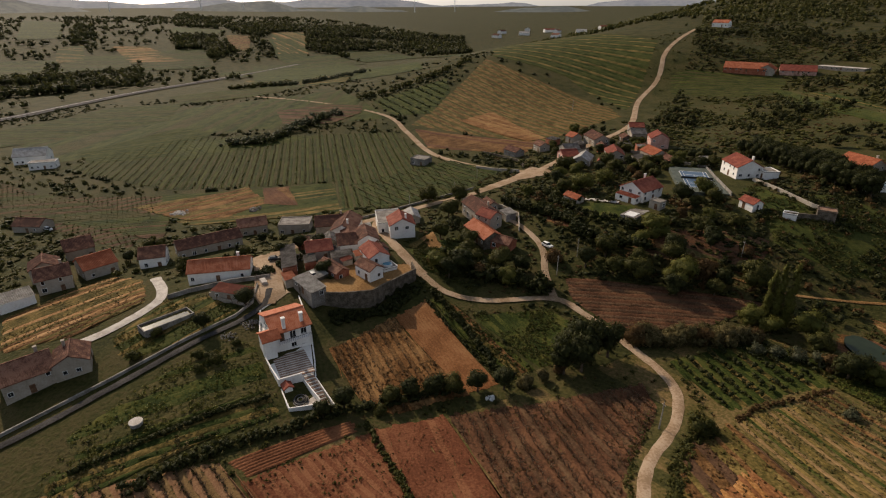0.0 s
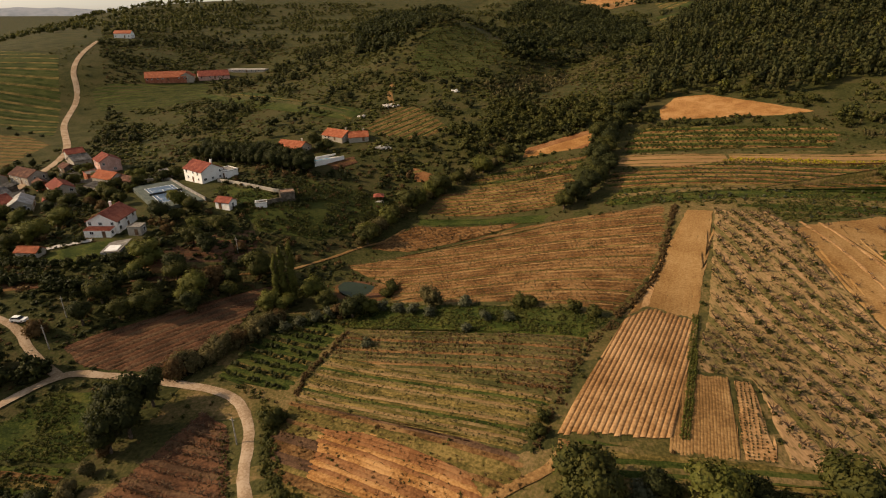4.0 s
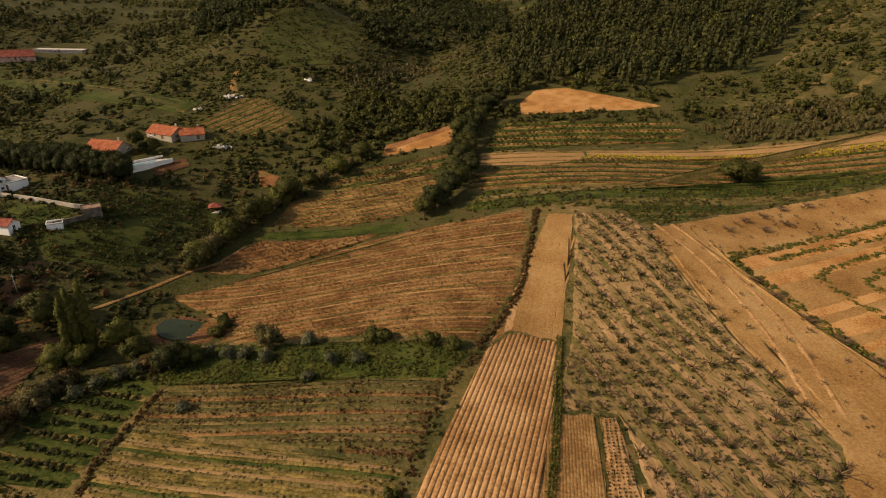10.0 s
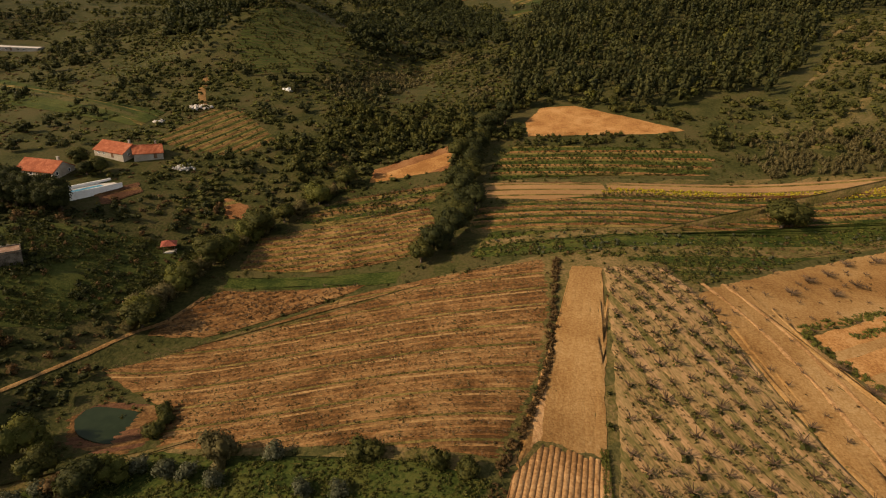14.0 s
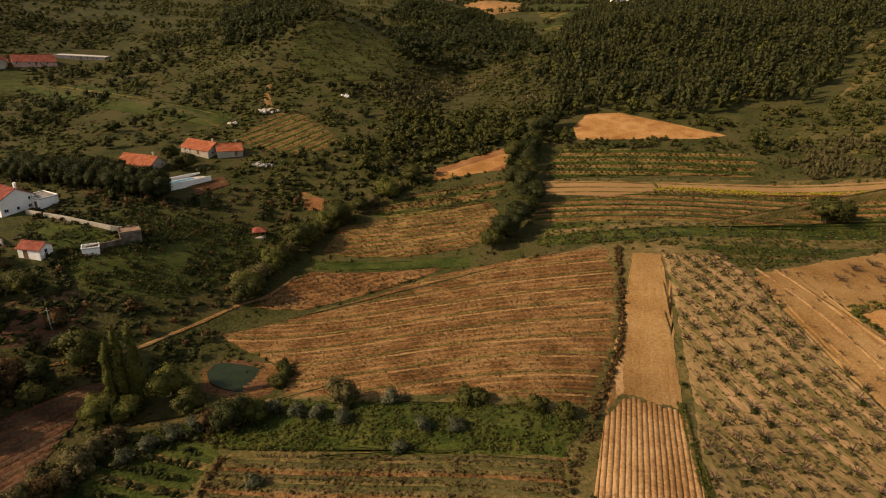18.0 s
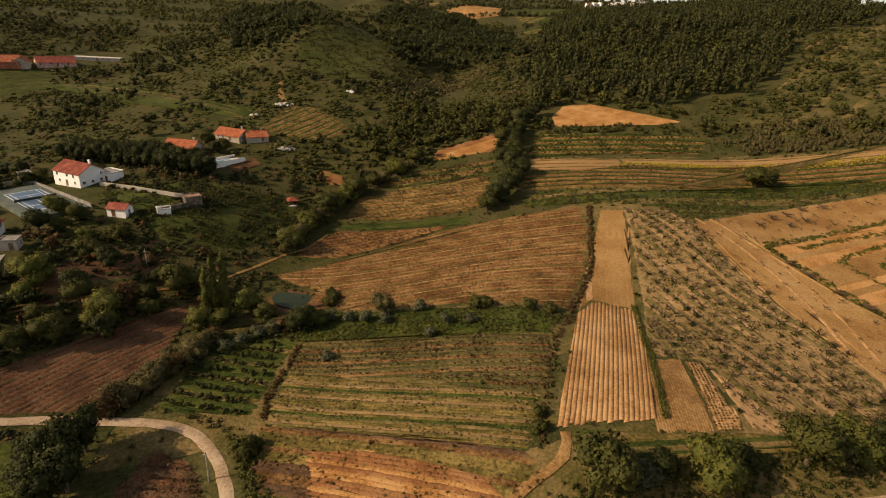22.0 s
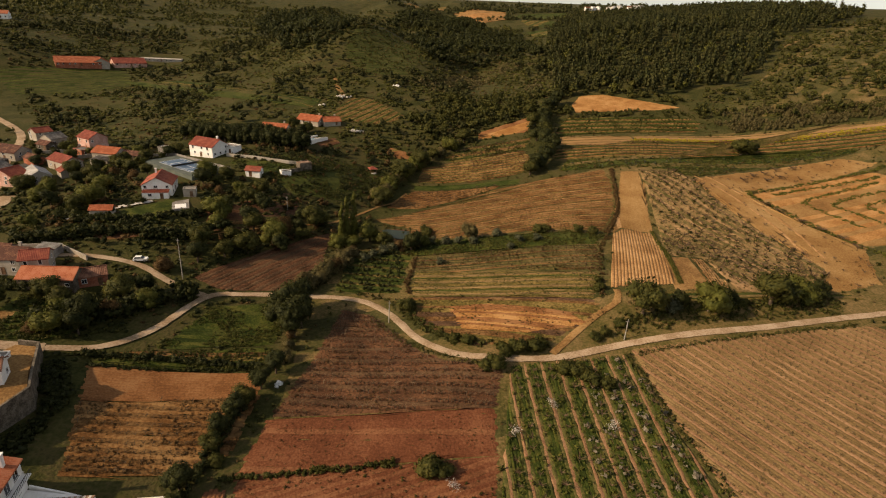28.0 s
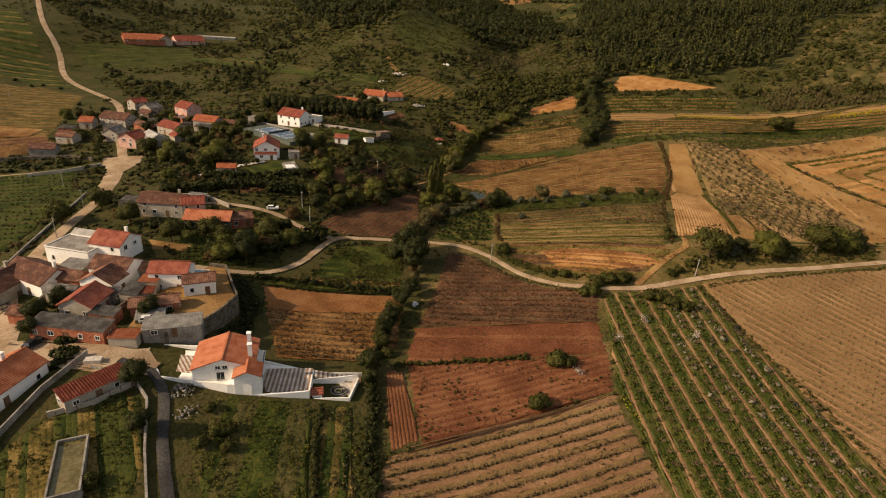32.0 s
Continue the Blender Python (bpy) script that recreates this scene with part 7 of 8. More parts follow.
for x, y in ((113.5, 146), (115.5, 139.5), (118, 130), (120.8, 122.5), (123.4, 115), (124, 108), (126, 178), (133, 181), (141, 186), (150, 187), (118, 172), (129, 172), (137, 176)):
    bush = new("bare_shrub", fast_mesh("bare_shrub", *(lambda v, q: (v * (1.5, 1.5, 1.0), q))(*SHRUB_TWIGS[int(x) % 3]), M["twig"], 4))
    bush.location = (x, y, ground_z(x, y) + 0.15)
    tagged(bush, "round bare twiggy shrub on the orange slope", "shrub", "bare shrubs")


def hedge(name, points, width, pieces, size, material, label, gap=0.7, seed=0, category="hedge"):
    line = smooth_line(points, gap)
    rnd = np.random.RandomState(seed)
    p = np.repeat(line[:, :2], 2, 0) + rnd.uniform(-width / 2, width / 2, (2 * len(line), 2))
    return merged(name, pieces, p, size * rnd.uniform(0.7, 1.3, len(p)), M[material], label, category, None, seed)


for k, pts in enumerate(([(190, 181), (150, 170), (128, 163), (113, 158.5), (116.8, 146), (120, 132.7), (126.9, 109.5), (135, 90)], [(180, 171), (146, 163.4), (124, 156.9)], [(175, 166), (146, 155.7), (131.8, 149.2), (131.7, 143), (138, 125)], [(178, 158), (155, 152), (142, 146), (143, 139), (150, 122)], [(182, 151), (162, 146), (153, 141), (160, 125)])):
    hedge("hedge", pts, 2.2, SLOPE_BUSH, 0.62, "leaf_light", "clipped green hedge along a curved terrace", seed=k)
hedge("hedge", [(64, 191), (59.5, 172), (54, 150), (46, 133), (41, 124)], 1.6, LOW_BUSH, 0.6, "leaf_rust", "rusty weeds along the field edge", seed=11)
hedge("hedge", [(41, 121), (34, 108), (29, 92), (25, 77)], 1.8, LOW_BUSH, 0.36, "leaf_rust", "weedy brown field margin", seed=12)
hedge("hedge", [(-66, 44), (-68, 36), (-68.5, 26), (-70, 15), (-68, 4), (-67.5, -10), (-64, -25)], 2.4, LOW_BUSH, 0.9, "leaf_dark", "dark bramble in the ditch", seed=13)
hedge("hedge", [(-79, 2), (-78, -8), (-76, -20), (-73, -36)], 0.8, LOW_BUSH, 0.65, "leaf_dark", "dark bramble along the terrace bank", seed=14)
hedge("hedge", [(-64, 21), (-45, 22.5), (-32, 23.5)], 1.2, LOW_BUSH, 0.6, "leaf", "green weeds between the red plots", seed=15)
hedge("hedge", [(-62, 55.5), (-84, 52.8), (-104, 50.6)], 1.0, LOW_BUSH, 0.5, "leaf_dark", "low green bank above the ploughed strip", seed=16)
hedge("hedge", [(24.8, 54), (27, 40), (30, 20), (33, 0), (36, -30)], 1.6, TUFT, 1.4, "leaf", "grassy margin between orchard and vineyard", seed=17)
hedge("hedge", [(-30, 92), (-31, 100), (-29.5, 108), (-28.5, 118)], 1.4, LOW_BUSH, 0.5, "leaf_rust", "brown weeds at the field edge", seed=18)
hedge("hedge", [(-40, 78), (-30, 64), (-20, 56), (-11, 51.5)], 1.6, TUFT, 1.3, "leaf", "grass verge of the farm track", seed=19)
hedge("hedge", [(-45, 93.5), (-36, 88), (-27, 72), (-18, 61)], 1.8, TUFT, 1.3, "leaf", "grass verge of the farm track", seed=20)
hedge("hedge", [(28, 54), (45, 56.5), (62, 59), (90, 63)], 1.2, TUFT, 1.2, "leaf", "grass verge of the farm track", seed=21)
hedge("hedge", [(-132, 5), (-140, 22), (-148, 30)], 4, LOW_BUSH, 0.9, "leaf_dark", "overgrown green bank in the village", seed=22)
for k, (pts, width, size) in enumerate((([(-151, 127), (-140, 124), (-128, 121)], 2.0, 0.8), ([(-145, 119.8), (-122, 123.6), (-102.6, 136)], 2.2, 1.05), ([(-118, 111.3), (-105.6, 116.5), (-95.7, 125.5)], 3, 1.6), ([(-154, 104.4), (-136, 109.5), (-119, 115.2)], 3, 1.6), ([(-121.7, 62.2), (-115.2, 65.8), (-108.2, 72), (-101.5, 79.5), (-93, 86.5)], 4, 1.7), ([(-148, 78), (-140, 79), (-129.4, 77.5)], 3, 1.1), ([(-106.8, 54.2), (-94.8, 55.5), (-80.2, 56.2), (-66.3, 55.8)], 1.6, 0.9), ([(-112, 47), (-106, 40), (-103, 32), (-104, 24)], 3, 0.9))):
    hedge("hedge", pts, width, LOW_TREE if size > 1 else LOW_BUSH, size, "leaf_dark", "dense dark green hedge on a garden bank", gap=0.9, seed=30 + k)
for k, (pts, size, mat) in enumerate((([(-653, 56), (-603, 93), (-602, 128), (-621, 177)], 3.0, "leaf_grey"), ([(-431, 121), (-436, 158), (-448, 193), (-466, 234)], 2.4, "leaf"), ([(-363, 7), (-357, 28), (-377, 52), (-398, 80), (-391, 93)], 2.6, "leaf_grey"), ([(-360, 10), (-352, 30), (-372, 55), (-392, 82)], 2.4, "leaf_dark"), ([(-620, 86), (-650, 29)], 3.0, "leaf"))):
    hedge("hedge", pts, 9, LOW_BUSH, size, mat, "overgrown hedge with pale spring bushes on the plain", gap=3.0, seed=50 + k)

ROAD_VINES = [(-240, 118), (-200, 128), (-186, 101), (-183, 67), (-186, 58), (-235, 60)]
rows_of("vines", ROAD_VINES, 8, 3.4, 1.8, WEED, 0.8, "leaf_dark", "dark vine rows beside the village road", "vines", 70)

# ---- scrub, woods and undergrowth ----
KEEP = list(FIELDS)
NEAR_ROADS = [(line, w * 0.5 + 1.0) for line, w in ROADS]
HOUSE_AT = np.array([(v[1], v[2], max(v[3], v[4]) * 0.62) for v in V] + [(v[0], v[1], v[2] * 0.5) for v in SHEDS] + [(-99, 9, 12), (-131.5, 182.6, 20), (-116.5, 138, 7), (-88, 234, 11), (-116, -20, 7), (-51, 212, 3)])


def open_ground(p, close=0.0):
    for x, y, r in HOUSE_AT:
        p = p[np.hypot(p[:, 0] - x, p[:, 1] - y) > r + close]
    return p


def thicket(name, outline, count, pieces, lo, hi, material, label, category, seed, clump=18.0, tall=None, sharp=1.0):
    p = open_ground(sown(outline, count, seed, KEEP, NEAR_ROADS, clump, sharp), hi)
    rnd = np.random.RandomState(seed)
    return merged(name, pieces, p, rnd.uniform(lo, hi, len(p)), M[material], label, category, tall, seed)


WOOD = [(62, 315), (98, 322), (135, 300), (165, 317), (183, 308), (207, 330), (240, 370), (275, 430), (330, 450), (420, 520), (480, 800), (200, 860), (140, 700), (100, 520), (75, 400)]
EAST = [(140, 270), (160, 262), (190, 242), (330, 230), (440, 300), (440, 500), (330, 446), (280, 428), (243, 366), (210, 326), (185, 303), (165, 312)]
GULLY = [(-150, 110), (-66, 92), (-52, 130), (-44, 165), (-45, 200), (-28, 230), (-30, 240), (-70, 240), (-160, 200), (-165, 150)]
BAND = [(40, 198), (64, 195), (92, 186), (94, 174), (135, 191), (190, 200), (195, 207), (115, 204), (48, 210)]
thicket("wood", WOOD, 4600, LOW_PINE, 2.4, 4.2, "leaf_wood", "dense dark pine and eucalyptus wood on the hill", "wood", 1, 0)
thicket("wood", WOOD, 2600, LOW_TREE, 2.4, 4.0, "leaf", "broadleaf trees scattered through the hill wood", "wood", 2, 40)
field("open_slope", [(150, 268), (190, 246), (330, 236), (440, 300), (440, 500), (330, 440), (282, 424), (246, 366), (212, 326), (187, 300)], 40, 4.0, 0.15, [M["heath"], M["verge"]], "open heathy slope of grass and dry weeds", up=0.1, step=6)
thicket("scrub", EAST, 4800, SLOPE_BUSH, 0.9, 2.4, "leaf", "green scrub on the open slope", "scrub", 3, 22)
thicket("scrub", EAST, 4200, SLOPE_BUSH, 0.6, 1.6, "leaf_light", "light green bushes on the open slope", "scrub", 38, 18, 0.7)
thicket("scrub", EAST, 1200, LOW_TREE, 1.4, 2.8, "leaf", "small trees on the open slope", "scrub", 39, 26, None, 0.5)
thicket("scrub", EAST, 900, REED, 0.8, 1.5, "reed", "brown reeds on the open slope", "reeds", 40, 24, None, 0.4)
thicket("scrub", [(138, 262), (150, 238), (210, 234), (280, 244), (220, 262), (160, 268)], 2400, REED, 0.8, 1.3, "reed", "dry reeds on the upper terraces", "reeds", 4, 14)
UPPER = [(-700, 700), (-420, 560), (100, 560), (140, 700), (60, 900), (-420, 980)]
LOWER = [(-30, 235), (40, 262), (66, 318), (75, 400), (100, 520), (105, 560), (-480, 560), (-420, 470), (-300, 340), (-235, 250), (-190, 226), (-150, 228), (-70, 225)]
thicket("scrub", LOWER, 16500, SLOPE_BUSH, 0.7, 2.3, "leaf", "patchy green scrub on the hillside", "scrub", 5, 34, 0.8, 0.35)
thicket("scrub", UPPER, 9000, FAR_TREE, 1.5, 3.4, "leaf", "green scrub on the upper hillside", "scrub", 32, 50, 0.8)
thicket("scrub", LOWER, 12000, SLOPE_BUSH, 0.6, 1.9, "leaf_light", "light green bushes on the hillside", "scrub", 27, 30, 0.6, 0.45)
thicket("scrub", LOWER, 2600, LOW_TREE, 1.4, 2.8, "leaf_wood", "dark oaks and pines on the hillside", "scrub", 6, 55, None, 0.3)
thicket("scrub", LOWER, 9000, SLOPE_BUSH, 0.5, 1.4, "leaf_rust", "rust-brown dry scrub on the hillside", "scrub", 7, 50, 0.5, 0.5)
VILLAGE = [(-240, 250), (-150, 228), (-70, 225), (-28, 230), (-45, 190), (-50, 130), (-66, 92), (-100, 52), (-170, 45), (-235, 130)]
thicket("scrub", VILLAGE, 7000, SLOPE_BUSH, 0.6, 1.5, "leaf_dark", "dark undergrowth between the gardens", "scrub", 33, 24, 0.7)
thicket("scrub", VILLAGE, 5200, SLOPE_BUSH, 0.5, 1.3, "leaf", "rank green undergrowth between the gardens", "scrub", 34, 20, 0.6)
thicket("scrub", VILLAGE, 2600, SLOPE_BUSH, 0.5, 1.3, "leaf_rust", "brown weeds between the gardens", "scrub", 35, 18, 0.5)
thicket("scrub", [(-230, -90), (-155, -70), (-135, -22), (-134, 2), (-128, 40), (-170, 60), (-205, 60), (-215, -20)], 2600, SLOPE_BUSH, 0.5, 1.4, "leaf", "weeds and bushes round the lane houses", "scrub", 36, 14, 0.6)
# dark brambles added to stand for the shade at the wall's foot
thicket("scrub", [(-110, 52), (-102, 40), (-101, 18), (-107, 22), (-104, 34), (-113, 50)], 700, SLOPE_BUSH, 0.6, 1.5, "leaf_dark", "dark brambles in place of shade below the retaining wall", "scrub", 37, 8, 0.9)
thicket("scrub", [(-30, 362), (7, 417), (48, 443), (70, 420), (62, 352), (50, 318), (14, 318), (-10, 323)], 2600, SLOPE_BUSH, 1.2, 2.2, "reed", "brown reeds and scrub in the side valley", "scrub", 8, 60)
thicket("scrub", [(-20, 262), (45, 290), (62, 330), (20, 330), (-20, 330)], 900, LOW_BUSH, 1.2, 2.4, "leaf", "green bushes in the side valley", "scrub", 28, 30)
thicket("wood", [(-237, 675), (-255, 852), (-185, 923), (-113, 793), (-86, 461), (-92, 405), (-142, 430)], 1900, LOW_TREE, 2.4, 4.4, "leaf_dark", "dark trees round the knob", "wood", 29, 90)
thicket("wood", [(-83, 782), (-62, 880), (43, 883), (102, 697), (80, 442), (36, 451), (-24, 425), (-30, 480), (-58, 495)], 2600, LOW_TREE, 2.4, 4.6, "leaf_dark", "dark trees behind the knob", "wood", 30, 90)
thicket("scrub", GULLY, 1300, LOW_BUSH, 0.8, 1.9, "leaf_dark", "dark bramble thicket in the hollow", "scrub", 9, 14)
thicket("scrub", GULLY, 700, LOW_BUSH, 0.8, 1.8, "leaf_rust", "brown bramble in the hollow", "scrub", 10, 12)

field("farmland_margin", [(-66, -45), (40, -48), (110, 30), (150, 80), (200, 130), (235, 215), (232, 232), (140, 240), (60, 246), (42, 246), (40, 212), (62, 196), (8, 186), (-24, 174), (-43, 164), (-24, 150), (-22, 136), (-52, 128), (-62, 95), (-60, 40), (-68, 0)], 15, 4.0, 0.03, [M["heath"], M["verge"]], "weedy field margins of dry grass and brown soil", up=0.03, step=2.5)
field("hollow_ground", [(-106, 136), (-93, 156), (-81, 164), (-73, 151), (-87, 130.5), (-100, 122.5)], 30, 1.8, 0.12, [M["redbrown"], M["heath"], M["umber"]], "rough red-brown ground in the hollow", up=0.12)
field("hill_strip", [(-241, 382), (-169, 347), (-100, 306), (-98, 294), (-154, 318), (-221, 351)], -28, 2.4, 0.12, [M["grass"], M["heath"], M["moss"]], "olive-green pasture strip across the hillside", up=0.36, step=6)
field("bank_grass", BAND, 2, 2.0, 0.1, [M["grass"], M["verge"], M["lush"]], "green weedy bank below the terraced vineyard", up=0.14)
field("pond_bank", [(-45, 147), (-40.5, 152.5), (-29, 151), (-23.5, 147), (-23, 141), (-27, 136.5), (-33, 136.5), (-41.5, 139.5)], 10, 1.2, 0.12, [M["redbrown"], M["brown"]], "bare brown earth bank round the pond", up=0.05)
thicket("scrub", BAND, 3600, SLOPE_BUSH, 0.45, 1.0, "leaf", "low green weeds on the bank", "scrub", 12, 24, 0.8)
thicket("scrub", BAND, 1700, SLOPE_BUSH, 0.4, 0.9, "leaf_light", "light green weeds on the bank", "scrub", 41, 16, 0.8)
thicket("scrub", BAND, 600, SLOPE_BUSH, 0.4, 0.9, "leaf_rust", "brown weeds on the bank", "scrub", 42, 20, 0.8)
thicket("scrub", BAND, 350, LOW_BUSH, 0.4, 0.8, "leaf_grey", "grey-green weeds on the bank", "scrub", 13, 16)
thicket("scrub", [(-160, 60), (-66, 92), (-108, 52), (-160, 55)], 500, WEED, 0.8, 1.8, "leaf", "rank grass beside the hamlet", "grass", 14, 12)
thicket("scrub", [(-190, 100), (-120, 100), (-110, 150), (-150, 215), (-250, 245), (-240, 180)], 600, LOW_BUSH, 0.8, 2.0, "leaf", "overgrown gardens in the village", "scrub", 15, 16)
thicket("scrub", [(-230, -90), (-150, -70), (-140, 10), (-170, 60), (-205, 60), (-215, -20)], 420, LOW_BUSH, 0.7, 1.8, "leaf", "garden shrubs round the lane houses", "scrub", 16, 14)
thicket("scrub", [(-620, -240), (-190, -120), (-180, 150), (-300, 290), (-480, 270), (-650, 100)], 6000, SLOPE_BUSH, 0.8, 2.4, "leaf_dark", "hedges and lone trees on the plain", "scrub", 17, 50)
thicket("wood", [(-640, -120), (-560, -220), (-760, -330), (-1000, -60), (-960, 40)], 300, FAR_TREE, 2.5, 5, "leaf_wood", "trees along the motorway", "wood", 20, 90)
thicket("scrub", [(-420, 480), (-760, 430), (-1100, 800), (-700, 980), (-420, 860)], 2600, FAR_TREE, 2.0, 5.0, "leaf", "scrub on the far ridge", "scrub", 21, 90)
thicket("grass", [(-72, -45), (-98, -20), (-102, 2), (-74, 4), (-64, -12)], 900, TUFT, 0.7, 1.4, "leaf_light", "rough grass on the slope", "grass", 22, 6)
for k, count, piece, size, mat, label in ((0, 260, TUFT, 0.5, "leaf_rust", "scattered weeds on the tilled red soil"), (2, 420, TUFT, 0.7, "leaf_rust", "dry weeds on the red plot"), (2, 130, WEED, 0.6, "leaf", "green weeds on the red plot"), (1, 1500, TUFT, 0.7, "leaf_rust", "dry growth among the vines"), (4, 1200, TUFT, 0.6, "reed", "dry grass among the vine rows"), (6, 2600, TUFT, 0.5, "reed", "dry tufts over the tan vineyard"), (7, 900, TUFT, 0.8, "leaf_rust", "dry growth in the plot below the wall"), (9, 1300, TUFT, 0.9, "leaf", "crop tufts"), (10, 500, WEED, 0.7, "leaf", "rank weeds on the terrace strips"), (13, 1500, TUFT, 0.8, "leaf_rust", "dry growth among the weedy vines"), (14, 900, TUFT, 0.7, "reed", "dry straw on the striped field"), (15, 700, TUFT, 0.7, "leaf_rust", "brown weeds round the bare patch"), (15, 60, WEED, 0.6, "leaf", "green weeds round the bare patch"), (24, 3200, TUFT, 0.6, "reed", "dry stubble over the brown vineyard"), (24, 1000, TUFT, 0.5, "leaf_light", "pale weeds over the brown vineyard"), (21, 2200, TUFT, 0.8, "reed", "dry weeds under the orchard"), (22, 500, TUFT, 0.8, "leaf_rust", "dry weeds on the bare slope"), (25, 600, TUFT, 0.8, "leaf", "weeds on the upper slope"), (26, 700, WEED, 0.8, "leaf", "weeds in the upper vineyard"), (28, 700, TUFT, 0.8, "leaf_rust", "dry weeds along the upper edge"), (30, 900, WEED, 0.8, "leaf", "green growth on the terraces"), (32, 1000, TUFT, 0.9, "leaf", "weeds on the terraced vineyard"), (49, 2200, TUFT, 0.8, "leaf", "meadow grass tufts"), (49, 700, WEED, 0.6, "leaf", "rank meadow weeds"), (49, 900, TUFT, 0.9, "leaf_light", "light meadow grass tufts"), (46, 600, TUFT, 1.0, "leaf", "grass tufts round the tank"), (47, 1100, TUFT, 0.9, "leaf_light", "grass tufts on the slope"), (47, 40, WEED, 0.9, "leaf_dark", "dark weeds on the slope"), (48, 700, TUFT, 1.0, "reed", "dry bank grass"), (65, 400, WEED, 0.9, "leaf_rust", "rusty weeds on the knob"), (65, 900, WEED, 1.5, "leaf", "bushes on the knob"), (64, 700, WEED, 0.9, "leaf", "weeds on the hillside strip"), (33, 200, WEED, 0.7, "leaf", "weeds in the small field"), (87, 2600, TUFT, 1.3, "leaf", "rank grass on the shaded slope"), (87, 420, WEED, 1.3, "leaf_dark", "dark weeds on the shaded slope"), (87, 120, WEED, 1.2, "leaf_rust", "rusty weeds on the shaded slope"), (62, 500, WEED, 0.8, "leaf", "meadow weeds below the hamlet"), (59, 400, WEED, 0.7, "leaf", "garden weeds"), (44, 800, TUFT, 0.7, "reed", "dry stubble in the garden field")):
    p = sown(FIELDS[k], count * 2, 100 + k + count, (), (), 9.0)
    merged("weeds", piece, p, size * np.random.RandomState(k).uniform(0.6, 1.4, len(p)), M[mat], label, "weeds", None, k, up=0.2)
thicket("scrub", [(52, 278), (64, 318), (100, 327), (140, 292), (152, 262), (137, 258), (135, 280), (116, 299), (96, 318), (80, 319), (68, 300), (66, 280)], 700, LOW_BUSH, 1.2, 2.6, "leaf", "shrubs round the bare tan field", "scrub", 24, 12)
thicket("scrub", [(62, 274), (70, 283), (121, 277), (135, 270), (130, 264)], 300, LOW_BUSH, 0.8, 1.6, "leaf", "low hedge below the bare tan field", "scrub", 25, 9)
thicket("scrub", [(-20, 255), (45, 288), (55, 300), (40, 330), (-10, 320), (-40, 280)], 500, LOW_TREE, 1.6, 3.0, "leaf", "leafy trees in the ravine mouth", "scrub", 26, 14)

hedge("reeds", [(-64, 94), (-60, 101), (-56, 109), (-53, 116), (-50.5, 123)], 4, REED, 1.35, "reed", "tan reed hedge between the vineyards", gap=0.5, seed=71, category="reeds")
for k, (pts, width, size) in enumerate((([(22, 61.5), (32, 64), (45, 65.5), (60, 67.5), (75, 69), (92, 71.5)], 5.5, 0.9), ([(30, 66), (45, 70), (60, 72), (75, 74), (92, 75)], 4, 1.2), ([(-30, 80), (-24, 70), (-16, 62.5), (-6, 58.5), (5, 58)], 3, 1.0))):
    hedge("grass", pts, width, WEED, size, "leaf", "rank grass and brambles beside the farm track", gap=0.5, seed=90 + k, category="grass")
NEAR_LAND = [(-75, -45), (40, -48), (110, 30), (150, 80), (200, 130), (235, 230), (140, 300), (60, 300), (-30, 235), (-45, 165), (-66, 92), (-104, 52), (-70, 15)]
thicket("grass", NEAR_LAND, 9000, WEED, 0.7, 1.5, "leaf", "rough grass on banks and field margins", "grass", 72, 16)
thicket("grass", NEAR_LAND, 6000, TUFT, 0.8, 1.6, "leaf_rust", "dry weeds on banks and field margins", "grass", 73, 12)
thicket("grass", NEAR_LAND, 2500, WEED, 0.7, 1.4, "leaf_dark", "dark weeds on banks and field margins", "grass", 74, 9)
thicket("grass", [(-260, 300), (-200, 230), (-240, 130), (-186, 58), (-172, 45), (-180, 120), (-236, 245), (-330, 360), (-420, 480), (-400, 380)], 5000, WEED, 1.0, 2.2, "leaf", "rough grass along the valley road", "grass", 75, 22)
FAR_WOODS = [
    ([(-1678, -282), (-1662, -243), (-1275, -191), (-1282, -226)], 260),
    ([(-1343, -34), (-1338, 58), (-1114, 53), (-1138, -30)], 420),
    ([(-1696, -77), (-1733, -239)], 600),
    ([(-2588, -47), (-1991, 95), (-1558, 64), (-1639, -35)], 400),
    ([(-962, -270), (-1019, -211), (-1000, -116), (-855, -100), (-792, -172), (-777, -225)], 900),
    ([(-1620, 132), (-1431, 617), (-913, 398), (-1054, 288), (-1025, 195), (-1363, 114)], 3000),
    ([(-2409, -412), (-2324, -590)], 500),
]
for k, (outline, count) in enumerate(FAR_WOODS):
    outline = np.array(outline, float)
    outline = outline.mean(0) + (outline - outline.mean(0)) * 1.25
    big = outline[0][0] < -900
    thicket("wood", outline, count * 2, FAR_TREE, 4 if big else 2.5, 8 if big else 4.5, "leaf_wood", "dark copse on the plain across the motorway", "wood", 80 + k, 110 if big else 40)
thicket("wood", [(-2300, -700), (-900, -260), (-760, -60), (-900, 260), (-1500, 620), (-2300, 400)], 5000, FAR_TREE, 3, 6.5, "leaf_wood", "hedgerow trees over the far slopes", "wood", 95, 80)
thicket("grass", [(-640, -240), (-200, -130), (-185, 60), (-240, 130), (-420, 120), (-560, 140)], 4500, WEED, 1.2, 2.6, "leaf", "rank weeds over the plain", "grass", 96, 30)
thicket("wood", WOOD, 700, LOW_TREE, 2.2, 3.6, "leaf_light", "light green trees along the foot of the wood", "wood", 97, 34)
